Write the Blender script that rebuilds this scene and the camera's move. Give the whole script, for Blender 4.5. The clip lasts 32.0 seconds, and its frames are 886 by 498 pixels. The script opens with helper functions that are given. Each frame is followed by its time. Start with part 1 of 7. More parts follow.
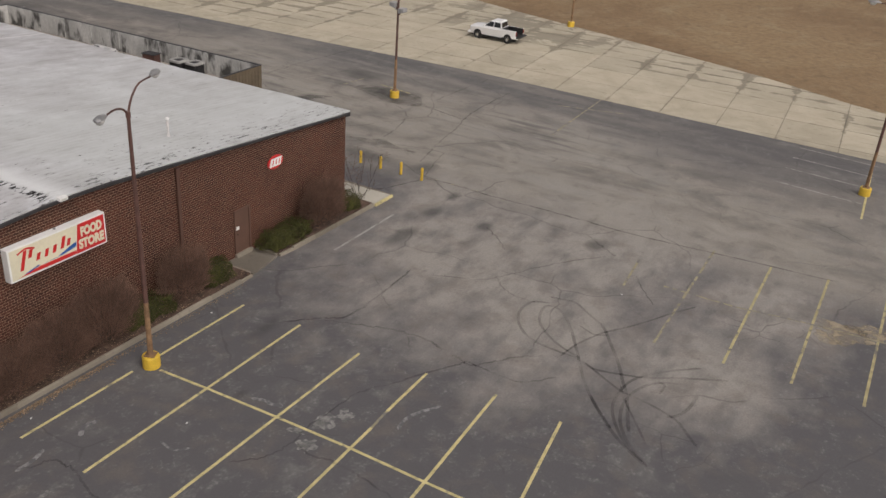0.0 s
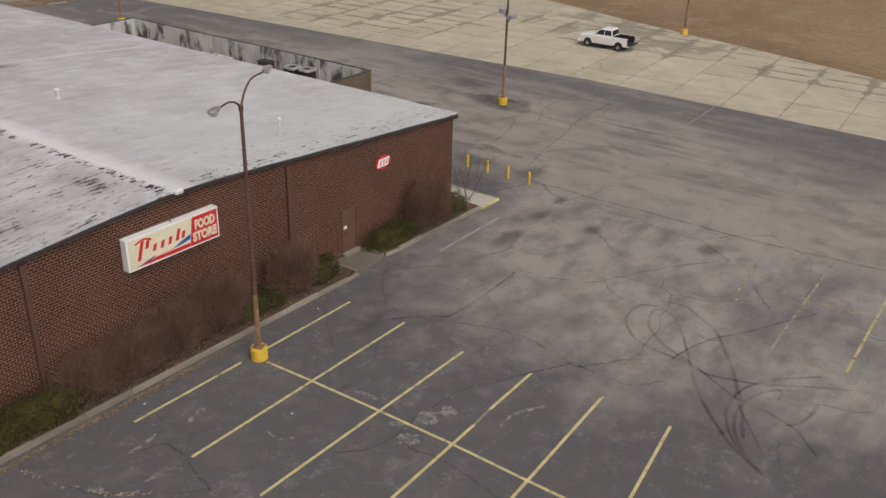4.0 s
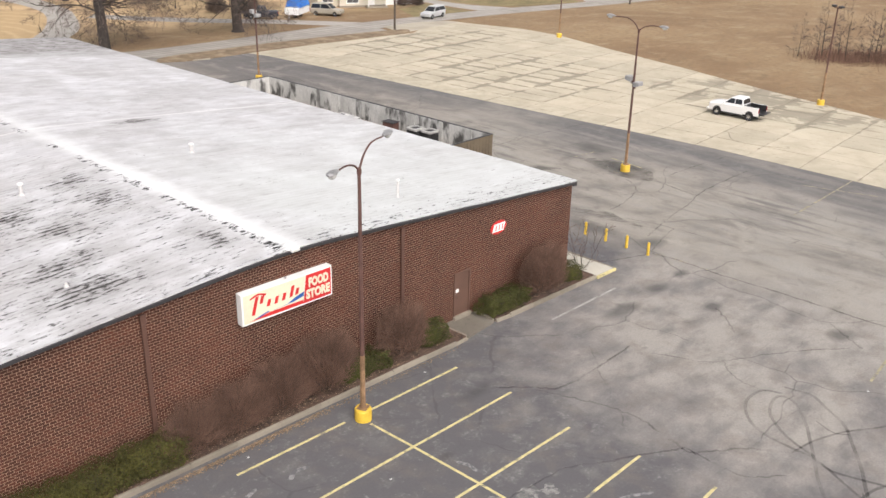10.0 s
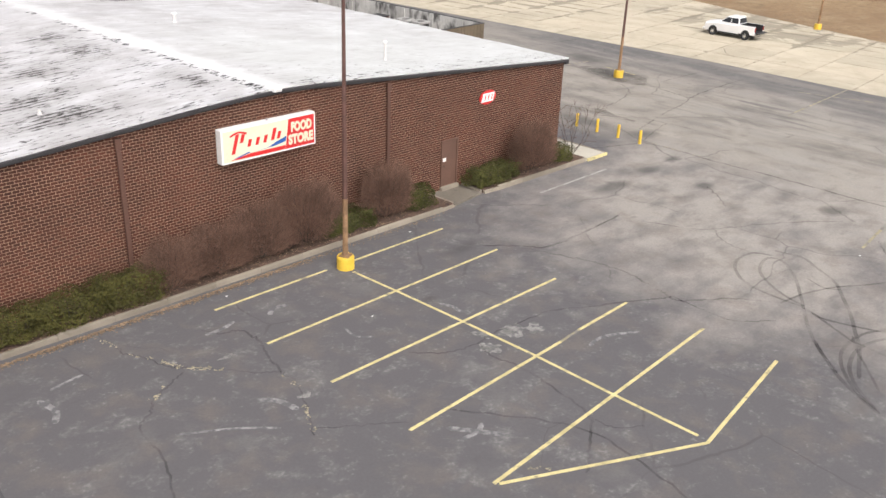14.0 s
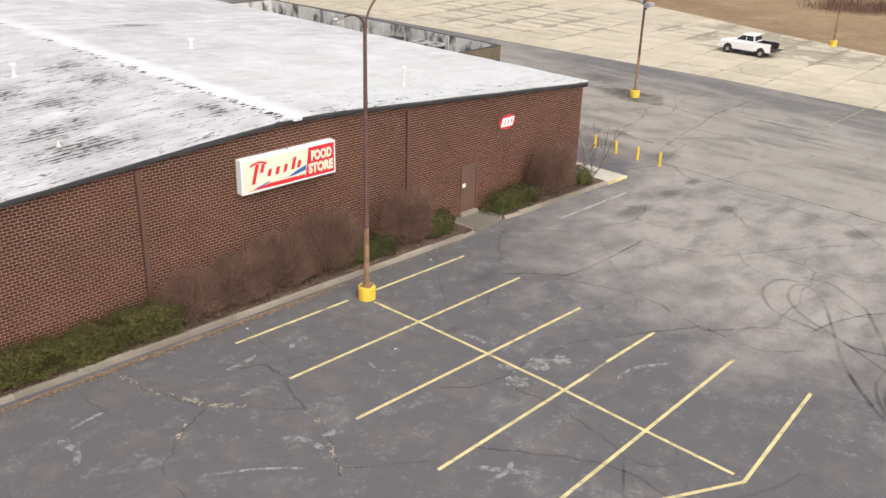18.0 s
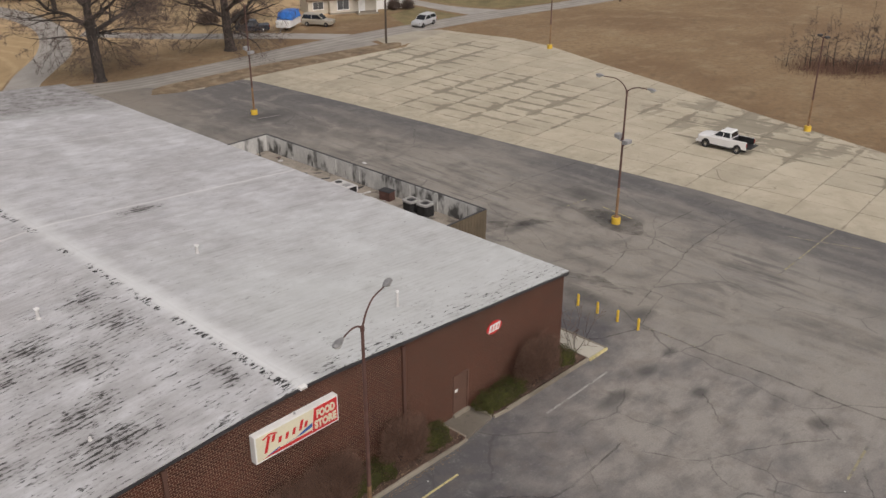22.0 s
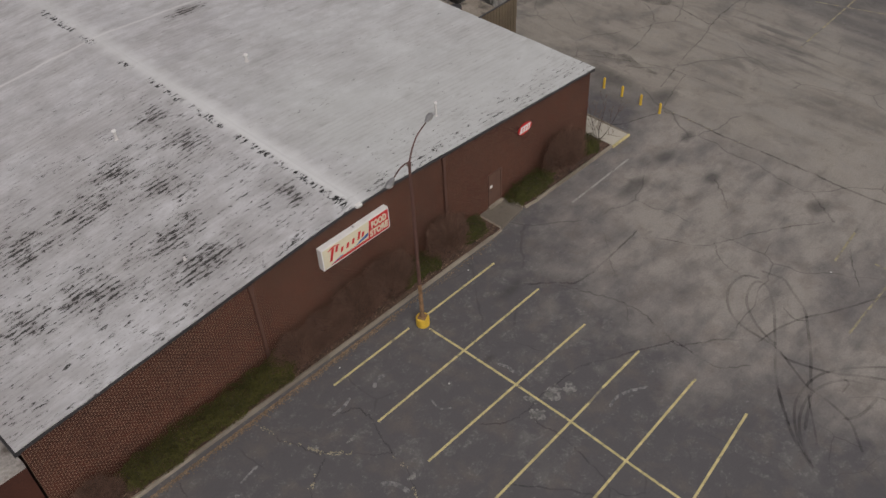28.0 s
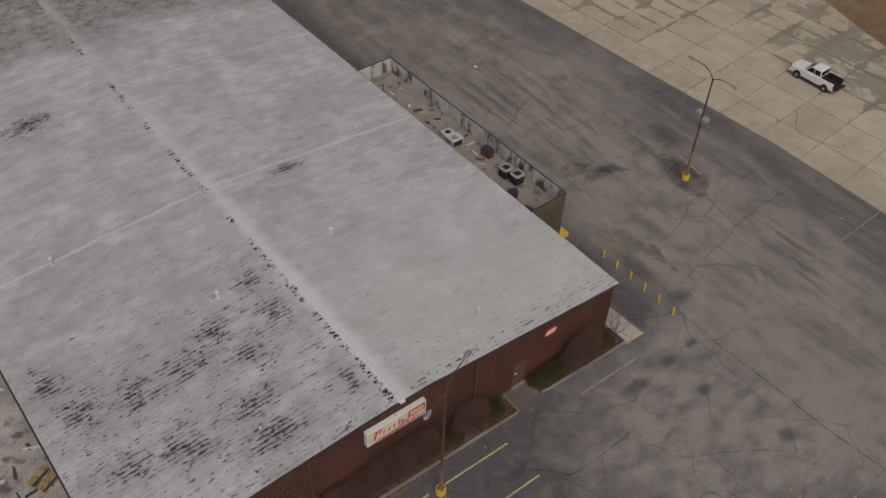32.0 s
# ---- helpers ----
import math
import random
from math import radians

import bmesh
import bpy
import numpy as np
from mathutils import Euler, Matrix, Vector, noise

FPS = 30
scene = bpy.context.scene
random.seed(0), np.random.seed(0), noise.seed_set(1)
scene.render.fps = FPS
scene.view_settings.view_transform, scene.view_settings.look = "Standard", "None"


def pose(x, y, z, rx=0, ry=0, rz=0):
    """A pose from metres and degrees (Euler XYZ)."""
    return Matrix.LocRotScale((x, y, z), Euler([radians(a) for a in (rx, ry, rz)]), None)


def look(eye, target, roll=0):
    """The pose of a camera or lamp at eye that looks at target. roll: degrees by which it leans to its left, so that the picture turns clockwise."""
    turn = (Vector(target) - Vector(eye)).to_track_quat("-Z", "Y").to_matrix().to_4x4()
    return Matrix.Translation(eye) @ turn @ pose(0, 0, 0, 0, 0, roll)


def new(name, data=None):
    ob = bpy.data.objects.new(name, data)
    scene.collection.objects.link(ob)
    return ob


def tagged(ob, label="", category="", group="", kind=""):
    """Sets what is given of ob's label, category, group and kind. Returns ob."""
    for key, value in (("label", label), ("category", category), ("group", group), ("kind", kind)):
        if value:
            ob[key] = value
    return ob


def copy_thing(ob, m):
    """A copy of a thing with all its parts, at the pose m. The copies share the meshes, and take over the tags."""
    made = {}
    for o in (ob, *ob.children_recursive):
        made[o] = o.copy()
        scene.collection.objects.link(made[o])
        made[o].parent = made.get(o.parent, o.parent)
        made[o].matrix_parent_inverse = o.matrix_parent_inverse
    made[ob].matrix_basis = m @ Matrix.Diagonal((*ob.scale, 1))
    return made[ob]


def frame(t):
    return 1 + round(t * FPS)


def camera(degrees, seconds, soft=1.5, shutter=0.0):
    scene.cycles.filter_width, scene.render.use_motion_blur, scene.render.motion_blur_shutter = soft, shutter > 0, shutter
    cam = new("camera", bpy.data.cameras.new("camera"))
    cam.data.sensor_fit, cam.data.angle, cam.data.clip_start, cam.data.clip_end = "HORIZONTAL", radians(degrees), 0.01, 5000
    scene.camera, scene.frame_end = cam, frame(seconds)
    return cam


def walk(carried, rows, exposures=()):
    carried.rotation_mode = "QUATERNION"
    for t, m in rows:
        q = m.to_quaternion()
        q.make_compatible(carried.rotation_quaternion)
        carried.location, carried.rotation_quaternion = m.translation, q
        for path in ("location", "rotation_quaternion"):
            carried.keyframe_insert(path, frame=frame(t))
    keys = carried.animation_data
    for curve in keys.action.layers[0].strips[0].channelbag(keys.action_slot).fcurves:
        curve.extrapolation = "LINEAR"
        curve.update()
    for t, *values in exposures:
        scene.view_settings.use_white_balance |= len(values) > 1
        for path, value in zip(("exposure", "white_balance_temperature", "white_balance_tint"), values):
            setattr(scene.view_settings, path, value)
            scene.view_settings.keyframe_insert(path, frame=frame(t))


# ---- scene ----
cam = camera(52.0, 32.0, soft=1.5)
PATH = [
    (0, (-36.254, -25.977, 19.923), (-34.686, -25.122, 19.022), 4.23),
    (0.5, (-36.468, -26.190, 19.859), (-34.894, -25.308, 18.995), 2.25),
    (1, (-36.468, -26.156, 19.876), (-34.883, -25.299, 19.010), 1.90),
    (1.5, (-36.665, -26.235, 19.705), (-35.068, -25.355, 18.883), 1.72),
    (2, (-36.711, -26.410, 19.700), (-35.144, -25.502, 18.854), 2.48),
    (2.5, (-36.735, -26.362, 20.180), (-35.176, -25.487, 19.284), 4.00),
    (3, (-36.708, -26.303, 19.866), (-35.100, -25.436, 19.052), 3.22),
    (3.5, (-36.715, -26.298, 19.515), (-35.132, -25.363, 18.730), 2.76),
    (4, (-36.211, -26.072, 19.002), (-34.759, -25.010, 18.128), 1.60),
    (4.5, (-35.944, -26.052, 18.812), (-34.529, -24.888, 18.009), 2.29),
    (6.5, (-36.113, -26.077, 18.880), (-34.806, -24.816, 18.043), 0.62),
    (7, (-35.908, -25.735, 19.071), (-34.589, -24.466, 18.266), 0.13),
    (7.5, (-35.892, -25.770, 19.061), (-34.591, -24.470, 18.275), 1.78),
    (8, (-35.802, -25.915, 19.119), (-34.487, -24.614, 18.360), 0.55),
    (8.5, (-35.984, -25.979, 19.099), (-34.702, -24.724, 18.214), 0.70),
    (9, (-35.905, -26.075, 19.058), (-34.611, -24.806, 18.214), 1.04),
    (9.5, (-35.890, -26.059, 19.134), (-34.601, -24.795, 18.274), 2.29),
    (10, (-35.627, -25.918, 19.211), (-34.308, -24.624, 18.445), 1.18),
    (10.5, (-35.759, -26.901, 18.883), (-34.437, -25.559, 18.213), -1.88),
    (11, (-35.774, -26.618, 18.400), (-34.372, -25.483, 17.536), 2.74),
    (11.5, (-35.864, -27.043, 18.066), (-34.482, -25.884, 17.202), 0.67),
    (12, (-35.689, -26.866, 17.733), (-34.274, -25.719, 16.908), 4.09),
    (12.5, (-35.801, -26.804, 16.871), (-34.433, -25.592, 16.059), 3.66),
    (13, (-35.830, -26.782, 16.258), (-34.506, -25.515, 15.458), 3.40),
    (13.5, (-35.985, -26.906, 15.497), (-34.674, -25.630, 14.689), 3.02),
    (14, (-36.135, -26.955, 14.647), (-34.821, -25.692, 13.824), 2.26),
    (14.5, (-36.251, -26.924, 14.061), (-34.948, -25.639, 13.254), 3.59),
    (16.5, (-36.330, -26.606, 13.906), (-35.048, -25.280, 13.133), 1.73),
    (17, (-36.239, -26.520, 13.874), (-34.933, -25.213, 13.110), 1.98),
    (17.5, (-36.184, -26.375, 14.083), (-34.878, -25.077, 13.303), 2.09),
    (18, (-36.014, -26.106, 14.928), (-34.705, -24.820, 14.133), 1.68),
    (18.5, (-35.911, -26.022, 16.094), (-34.576, -24.752, 15.316), 0.74),
    (19, (-35.834, -25.762, 17.633), (-34.524, -24.481, 16.831), -2.26),
    (19.5, (-35.664, -25.609, 19.039), (-34.335, -24.332, 18.264), -1.15),
    (20, (-35.474, -25.461, 20.446), (-34.140, -24.197, 19.657), 0.29),
    (20.5, (-35.397, -25.417, 21.652), (-34.064, -24.156, 20.856), -0.14),
    (21, (-35.260, -25.176, 23.146), (-33.917, -23.929, 22.345), -0.33),
    (21.5, (-35.186, -25.016, 24.575), (-33.860, -23.745, 23.784), -0.04),
    (22, (-35.003, -25.095, 26.240), (-33.703, -23.834, 25.392), -0.05),
    (22.5, (-35.047, -24.957, 28.209), (-33.749, -23.703, 27.348), 2.42),
    (23, (-35.318, -25.352, 30.685), (-34.109, -23.975, 29.883), -0.73),
    (23.5, (-34.509, -25.363, 32.183), (-33.284, -23.999, 31.383), -1.09),
    (24, (-34.517, -25.102, 33.303), (-33.269, -23.770, 32.486), -0.75),
    (24.5, (-34.531, -25.236, 33.531), (-33.269, -23.924, 32.703), -1.56),
    (26.5, (-35.416, -25.835, 32.460), (-34.238, -24.605, 31.412), 0.97),
    (27, (-35.552, -25.762, 33.037), (-34.412, -24.584, 31.892), -0.99),
    (27.5, (-35.922, -26.091, 32.718), (-34.928, -24.928, 31.429), -1.89),
    (28, (-35.871, -25.660, 32.951), (-34.885, -24.599, 31.571), -3.38),
    (28.5, (-35.886, -25.066, 32.897), (-34.888, -24.097, 31.460), -1.27),
    (29, (-35.574, -25.255, 33.962), (-34.559, -24.223, 32.583), -0.90),
    (29.5, (-35.267, -24.795, 35.664), (-34.244, -23.725, 34.319), 1.24),
    (30, (-35.813, -23.998, 37.642), (-34.851, -22.858, 36.309), 0.18),
    (30.5, (-36.002, -24.342, 40.066), (-35.136, -23.223, 38.652), -2.55),
    (31, (-35.377, -24.671, 42.610), (-34.438, -23.523, 41.268), 0.19),
    (31.5, (-34.940, -24.836, 45.614), (-33.981, -23.711, 44.267), 2.47),
    (32, (-34.578, -25.018, 48.431), (-33.694, -23.910, 47.020), 2.27),
]
EXPO = [(t, s, 6785 - 190 * s - (110 if t > 25 else 0), 14 - 1.5 * s) for t, s in ((0, -0.33), (3, -0.29), (4, -0.32), (5, -0.12), (7, 0.5), (8, 0.4), (9, 0.38), (10, 0.62), (11, 0.32), (13, 0.58), (14, 0.7), (17, 0.68), (18, 0.64), (19, 0.78), (20, 0.54), (21, 0.18), (22, -0.28), (23, -0.48), (24, -0.54), (26, -0.7), (27, -0.87), (28, -0.64), (29, 0.12), (30, -0.03), (31, -0.63), (32, -0.92))]

walk(cam, [(t, look(eye, target, roll)) for t, eye, target, roll in PATH], EXPO)

# ---- light ----
world = bpy.data.worlds.new("overcast")
scene.world = world
world.use_nodes = True
wn, wl = world.node_tree.nodes, world.node_tree.links
sky = wn.new("ShaderNodeTexSky")
sky.sky_type, sky.sun_disc = 'NISHITA', False
sky.sun_elevation, sky.sun_rotation = radians(42), radians(200)
sky.dust_density, sky.air_density = 4.0, 1.0
grey = wn.new("ShaderNodeHueSaturation")
grey.inputs["Saturation"].default_value = 0.18
wl.new(sky.outputs[0], grey.inputs["Color"])
wl.new(grey.outputs[0], wn["Background"].inputs["Color"])
wn["Background"].inputs["Strength"].default_value = 0.15
sun_data = bpy.data.lights.new("sun", "SUN")
sun_data.energy, sun_data.angle, sun_data.color = 0.9, radians(25), (1.0, 0.96, 0.9)
sun_lamp = new("sun", sun_data)
sun_lamp.matrix_world = look((0, 0, 80), (18, 40, 0))


# ---- materials ----
def mat(name, col, rough=0.85, var=0.25, scale=1.5, fine=30.0, bump=0.15, metal=0.0, stretch=(1, 1, 1), rnd=0.0, island=0.0, dirt=None, dirt_amt=0.5, dirt_scale=2.0, dirt_at=0.55):
    m = bpy.data.materials.new(name)
    m.use_nodes = True
    n, l = m.node_tree.nodes, m.node_tree.links
    b = n["Principled BSDF"]
    b.inputs["Roughness"].default_value, b.inputs["Metallic"].default_value = rough, metal
    mp = n.new("ShaderNodeMapping")
    mp.inputs["Scale"].default_value = stretch
    l.new(n.new("ShaderNodeNewGeometry").outputs["Position"], mp.inputs["Vector"])

    def noise_tex(s, detail=4.0):
        t = n.new("ShaderNodeTexNoise")
        t.inputs["Scale"].default_value, t.inputs["Detail"].default_value = s, detail
        l.new(mp.outputs[0], t.inputs["Vector"])
        return t
    big, small = noise_tex(scale), noise_tex(fine)

    def ranged(out, lo, hi):
        r = n.new("ShaderNodeMapRange")
        r.inputs["From Min"].default_value, r.inputs["From Max"].default_value = 0.3, 0.7
        r.inputs["To Min"].default_value, r.inputs["To Max"].default_value = lo, hi
        l.new(out, r.inputs["Value"])
        return r.outputs[0]

    def times(a, c):
        x = n.new("ShaderNodeMath")
        x.operation = 'MULTIPLY'
        l.new(a, x.inputs[0])
        l.new(c, x.inputs[1])
        return x.outputs[0]
    f = times(ranged(big.outputs["Fac"], 1 - var, 1 + var), ranged(small.outputs["Fac"], 1 - var * 0.7, 1 + var * 0.7))
    if rnd or island:
        src = n.new("ShaderNodeObjectInfo").outputs["Random"] if rnd else n.new("ShaderNodeNewGeometry").outputs["Random Per Island"]
        r = n.new("ShaderNodeMapRange")
        a = rnd or island
        r.inputs["To Min"].default_value, r.inputs["To Max"].default_value = 1 - a, 1 + a
        l.new(src, r.inputs["Value"])
        f = times(f, r.outputs[0])
    hs = n.new("ShaderNodeHueSaturation")
    hs.inputs["Color"].default_value = (*col, 1)
    l.new(f, hs.inputs["Value"])
    out = hs.outputs[0]
    if dirt:
        d = noise_tex(dirt_scale, 8.0)
        rr = n.new("ShaderNodeMapRange")
        rr.inputs["From Min"].default_value, rr.inputs["From Max"].default_value = dirt_at, dirt_at + 0.12
        rr.inputs["To Max"].default_value = dirt_amt
        l.new(d.outputs["Fac"], rr.inputs["Value"])
        mx = n.new("ShaderNodeMix")
        mx.data_type = 'RGBA'
        l.new(rr.outputs[0], mx.inputs["Factor"])
        l.new(out, mx.inputs["A"])
        mx.inputs["B"].default_value = (*dirt, 1)
        out = mx.outputs["Result"]
    l.new(out, b.inputs["Base Color"])
    if bump:
        bp = n.new("ShaderNodeBump")
        bp.inputs["Strength"].default_value, bp.inputs["Distance"].default_value = bump, 0.02
        l.new(small.outputs["Fac"], bp.inputs["Height"])
        l.new(bp.outputs[0], b.inputs["Normal"])
    return m


def node_kit(name, rough=0.9):
    """A new node material with short helpers to wire it."""
    m = bpy.data.materials.new(name)
    m.use_nodes = True
    n, l = m.node_tree.nodes, m.node_tree.links
    b = n["Principled BSDF"]
    b.inputs["Roughness"].default_value = rough
    place = n.new("ShaderNodeNewGeometry").outputs["Position"]

    def mapped(sc=(1, 1, 1), rot=0.0, loc=(0, 0, 0)):
        mp = n.new("ShaderNodeMapping")
        mp.inputs["Scale"].default_value = sc
        mp.inputs["Rotation"].default_value = (0, 0, rot)
        mp.inputs["Location"].default_value = loc
        l.new(place, mp.inputs["Vector"])
        return mp.outputs[0]

    def tex(v, s, detail=4.0, dist=0.0, kind="ShaderNodeTexNoise"):
        t = n.new(kind)
        t.inputs["Scale"].default_value, t.inputs["Detail"].default_value = s, detail
        t.inputs["Distortion"].default_value = dist
        t.inputs["Roughness"].default_value = 0.6
        l.new(v, t.inputs["Vector"])
        return t.outputs["Fac"]

    def ramp(v, a, c, lo=0.0, hi=1.0):
        r = n.new("ShaderNodeMapRange")
        for k, x in (("From Min", a), ("From Max", c), ("To Min", lo), ("To Max", hi)):
            r.inputs[k].default_value = x
        l.new(v, r.inputs["Value"])
        return r.outputs[0]

    def calc(op, a, c):
        x = n.new("ShaderNodeMath")
        x.operation = op
        for k, y in ((0, a), (1, c)):
            if isinstance(y, (int, float)):
                x.inputs[k].default_value = y
            else:
                l.new(y, x.inputs[k])
        return x.outputs[0]

    def blend(f, a, c):
        mx = n.new("ShaderNodeMix")
        mx.data_type = 'RGBA'
        l.new(f, mx.inputs["Factor"])
        for k, y in (("A", a), ("B", c)):
            if isinstance(y, tuple):
                mx.inputs[k].default_value = (*y, 1)
            else:
                l.new(y, mx.inputs[k])
        return mx.outputs["Result"]

    def axis(which):
        s = n.new("ShaderNodeSeparateXYZ")
        l.new(place, s.inputs[0])
        return s.outputs[which]

    def done(colour, height=None, strength=0.2, dist=0.02):
        l.new(colour, b.inputs["Base Color"])
        if height is not None:
            bp = n.new("ShaderNodeBump")
            bp.inputs["Strength"].default_value, bp.inputs["Distance"].default_value = strength, dist
            l.new(height, bp.inputs["Height"])
            l.new(bp.outputs[0], b.inputs["Normal"])
        return m
    return m, n, l, b, mapped, tex, ramp, calc, blend, axis, done


def asphalt_mat():
    m, n, l, b, mapped, tex, ramp, calc, blend, axis, done = node_kit("asphalt", 0.9)
    v = mapped()
    along = tex(mapped((0.5, 0.085, 1), 0.03), 1.0, 9.0, 0.25)
    rubbed = tex(mapped((1.5, 0.13, 1), -0.04, (3, 5, 0)), 1.0, 8.0, 0.2)
    across = tex(mapped((0.38, 0.85, 1), 0.12), 1.0, 8.0, 0.1)
    cloud = tex(v, 0.28, 7.0, 0.2)
    scuff = tex(mapped((1.0, 1.1, 1), 0.5), 1.3, 11.0, 0.3)
    chips = tex(v, 7.0, 5.0, 0.0)
    fine = tex(v, 12.0, 6.0, 0.2)
    grain = tex(v, 55.0, 3.0)
    wob2 = calc('MULTIPLY', calc('SUBTRACT', tex(v, 0.5, 6.0), 0.5), 1.5)
    x, y = axis(0), axis(1)

    def spot(cx, cy, rx, ry):
        """One soft ragged stain: 1 in its middle, 0 outside."""
        dx = calc('POWER', calc('DIVIDE', calc('SUBTRACT', x, cx), rx), 2.0)
        dy = calc('POWER', calc('DIVIDE', calc('SUBTRACT', y, cy), ry), 2.0)
        return ramp(calc('ADD', calc('SQRT', calc('ADD', dx, dy), 0.0), wob2), 1.15, 0.35)

    def any_of(spots):
        out = None
        for s in spots:
            k = spot(*s)
            out = k if out is None else calc('MAXIMUM', out, k)
        return out
    # a sealed, bluish front lot and an older tan drive, parted by a seam
    drive = ramp(calc('ADD', x, calc('MULTIPLY', wob2, 1.2)), 4.1, 6.9)
    c = blend(drive, (0.109, 0.1045, 0.111), (0.33, 0.30, 0.261))
    # bands worn by wheels along the drive
    wheel = calc('MULTIPLY', drive, ramp(along, 0.48, 0.68, 0.0, 0.6))
    c = blend(wheel, c, (0.158, 0.143, 0.13))
    c = blend(ramp(calc('ADD', y, calc('MULTIPLY', wob2, 6.0)), 23.4, 41.0, 0.0, 0.3), c, (0.15, 0.136, 0.125))
    north = calc('MULTIPLY', ramp(calc('ADD', y, calc('MULTIPLY', wob2, 4.0)), 37.0, 48.0), ramp(calc('ADD', x, calc('MULTIPLY', wob2, 3.0)), 8.5, 14.0, 0.0, 0.75))
    c = blend(north, c, (0.122, 0.116, 0.116))
    c = blend(calc('MULTIPLY', drive, ramp(along, 0.46, 0.32, 0.0, 0.6)), c, (0.37, 0.338, 0.296))
    mottle = tex(mapped((0.42, 0.34, 1), 0.2, (9, 4, 0)), 1.0, 9.0, 0.6)
    c = blend(calc('MULTIPLY', drive, ramp(mottle, 0.5, 0.64, 0.0, 0.55)), c, (0.14, 0.127, 0.117))
    c = blend(calc('MULTIPLY', drive, ramp(mottle, 0.46, 0.34, 0.0, 0.6)), c, (0.40, 0.365, 0.318))
    tracks = any_of(((17.3, -3.2, 5.2, 7.5), (12.8, 24.0, 6.5, 15.0), (17.5, 18.0, 4.0, 8.0)))
    c = blend(calc('MULTIPLY', tracks, ramp(rubbed, 0.52, 0.62, 0.0, 0.75)), c, (0.125, 0.117, 0.112))
    c = blend(calc('MULTIPLY', tracks, ramp(rubbed, 0.46, 0.37, 0.0, 0.75)), c, (0.345, 0.325, 0.295))
    edge = calc('MULTIPLY', ramp(calc('ADD', x, calc('MULTIPLY', wob2, 3.0)), 18.2, 23.6), ramp(along, 0.34, 0.60, 0.35, 0.95))
    c = blend(edge, c, (0.125, 0.12, 0.12))
    pale = any_of(((19.28, -7.63, 4.01, 5.73), (15.52, -2.88, 2.21, 4.7), (12.15, -9.55, 4.91, 6.68), (21.15, 14.64, 2.51, 5.41)))
    c = blend(calc('MULTIPLY', pale, ramp(along, 0.58, 0.42, 0.0, 0.7)), c, (0.335, 0.315, 0.285))
    tan = calc('MULTIPLY', ramp(calc('ADD', y, calc('MULTIPLY', wob2, 2.5)), 51.0, 61.0, 0.0, 0.9), ramp(calc('ADD', x, calc('MULTIPLY', wob2, 3.0)), 15.5, 9.0))
    c = blend(tan, c, (0.30, 0.262, 0.222))
    sealed = any_of(((22.5, -17.5, 8.5, 11.0), (20.0, -30.0, 12.0, 9.0)))
    c = blend(calc('MULTIPLY', sealed, 0.62), c, (0.122, 0.116, 0.118))
    # dust over the worn middle of the lot
    dust = any_of(((-0.93, -8.74, 10.1, 8.28), (3.88, -13.91, 7.43, 6.56), (-4.7, -14.15, 7.25, 4.98), (2.23, -21.75, 5.25, 3.97), (-4.5, -20.5, 5.0, 4.0), (3.9, -3.75, 4.28, 3.08)))
    c = blend(calc('MULTIPLY', dust, ramp(across, 0.34, 0.54, 0.45, 0.95)), c, (0.37, 0.34, 0.306))
    c = blend(calc('MULTIPLY', dust, ramp(across, 0.38, 0.26, 0.0, 0.5)), c, (0.13, 0.123, 0.116))
    c = blend(ramp(cloud, 0.40, 0.30, 0.0, 0.4), c, (0.10, 0.098, 0.10))
    c = blend(ramp(cloud, 0.56, 0.70, 0.0, 0.35), c, (0.24, 0.23, 0.215))
    # scuffs and little chips that show pale stone
    bare = calc('MULTIPLY', calc('MULTIPLY', ramp(scuff, 0.50, 0.70, 0.0, 0.6), ramp(chips, 0.40, 0.58, 0.3, 1.0)), ramp(cloud, 0.42, 0.56, 0.25, 1.0))
    c = blend(bare, c, (0.27, 0.262, 0.252))
    rusty = calc('MULTIPLY', ramp(tex(mapped((1, 1, 1), 0.9), 0.7, 7.0, 0.3), 0.50, 0.68, 0.0, 0.5), calc('SUBTRACT', 1.0, drive))
    c = blend(rusty, c, (0.178, 0.150, 0.132))
    c = blend(calc('MULTIPLY', ramp(chips, 0.56, 0.70, 0.0, 0.38), ramp(scuff, 0.47, 0.60)), c, (0.36, 0.355, 0.345))
    c = blend(ramp(scuff, 0.40, 0.28, 0.0, 0.35), c, (0.08, 0.077, 0.08))
    oil = any_of(((-1.75, -4.7, 1.35, 0.5), (1.8, -4.45, 0.95, 0.5), (4.3, -4.3, 0.7, 0.4), (1.9, -7.45, 0.65, 0.45), (3.6, -13.1, 0.75, 0.6), (17.4, 8.6, 1.6, 2.4), (20.0, 12.8, 1.3, 2.1), (15.15, 47.83, 2.77, 1.81), (6.72, -0.8, 1.41, 0.72), (6.39, 2.93, 0.87, 2.5), (-12.15, -4.91, 1.12, 0.45), (-16.11, -7.13, 0.45, 0.25), (12.0, 12.6, 2.2, 0.7)))
    c = blend(calc('MULTIPLY', oil, 0.62), c, (0.052, 0.05, 0.049))
    # cracks
    wob = n.new("ShaderNodeTexNoise")
    wob.inputs["Scale"].default_value = 0.55
    wob.inputs["Detail"].default_value = 2.5
    l.new(v, wob.inputs["Vector"])
    add = n.new("ShaderNodeVectorMath")
    add.operation = 'MULTIPLY_ADD'
    l.new(wob.outputs["Color"], add.inputs[0])
    add.inputs[1].default_value = (1.1, 1.1, 0)
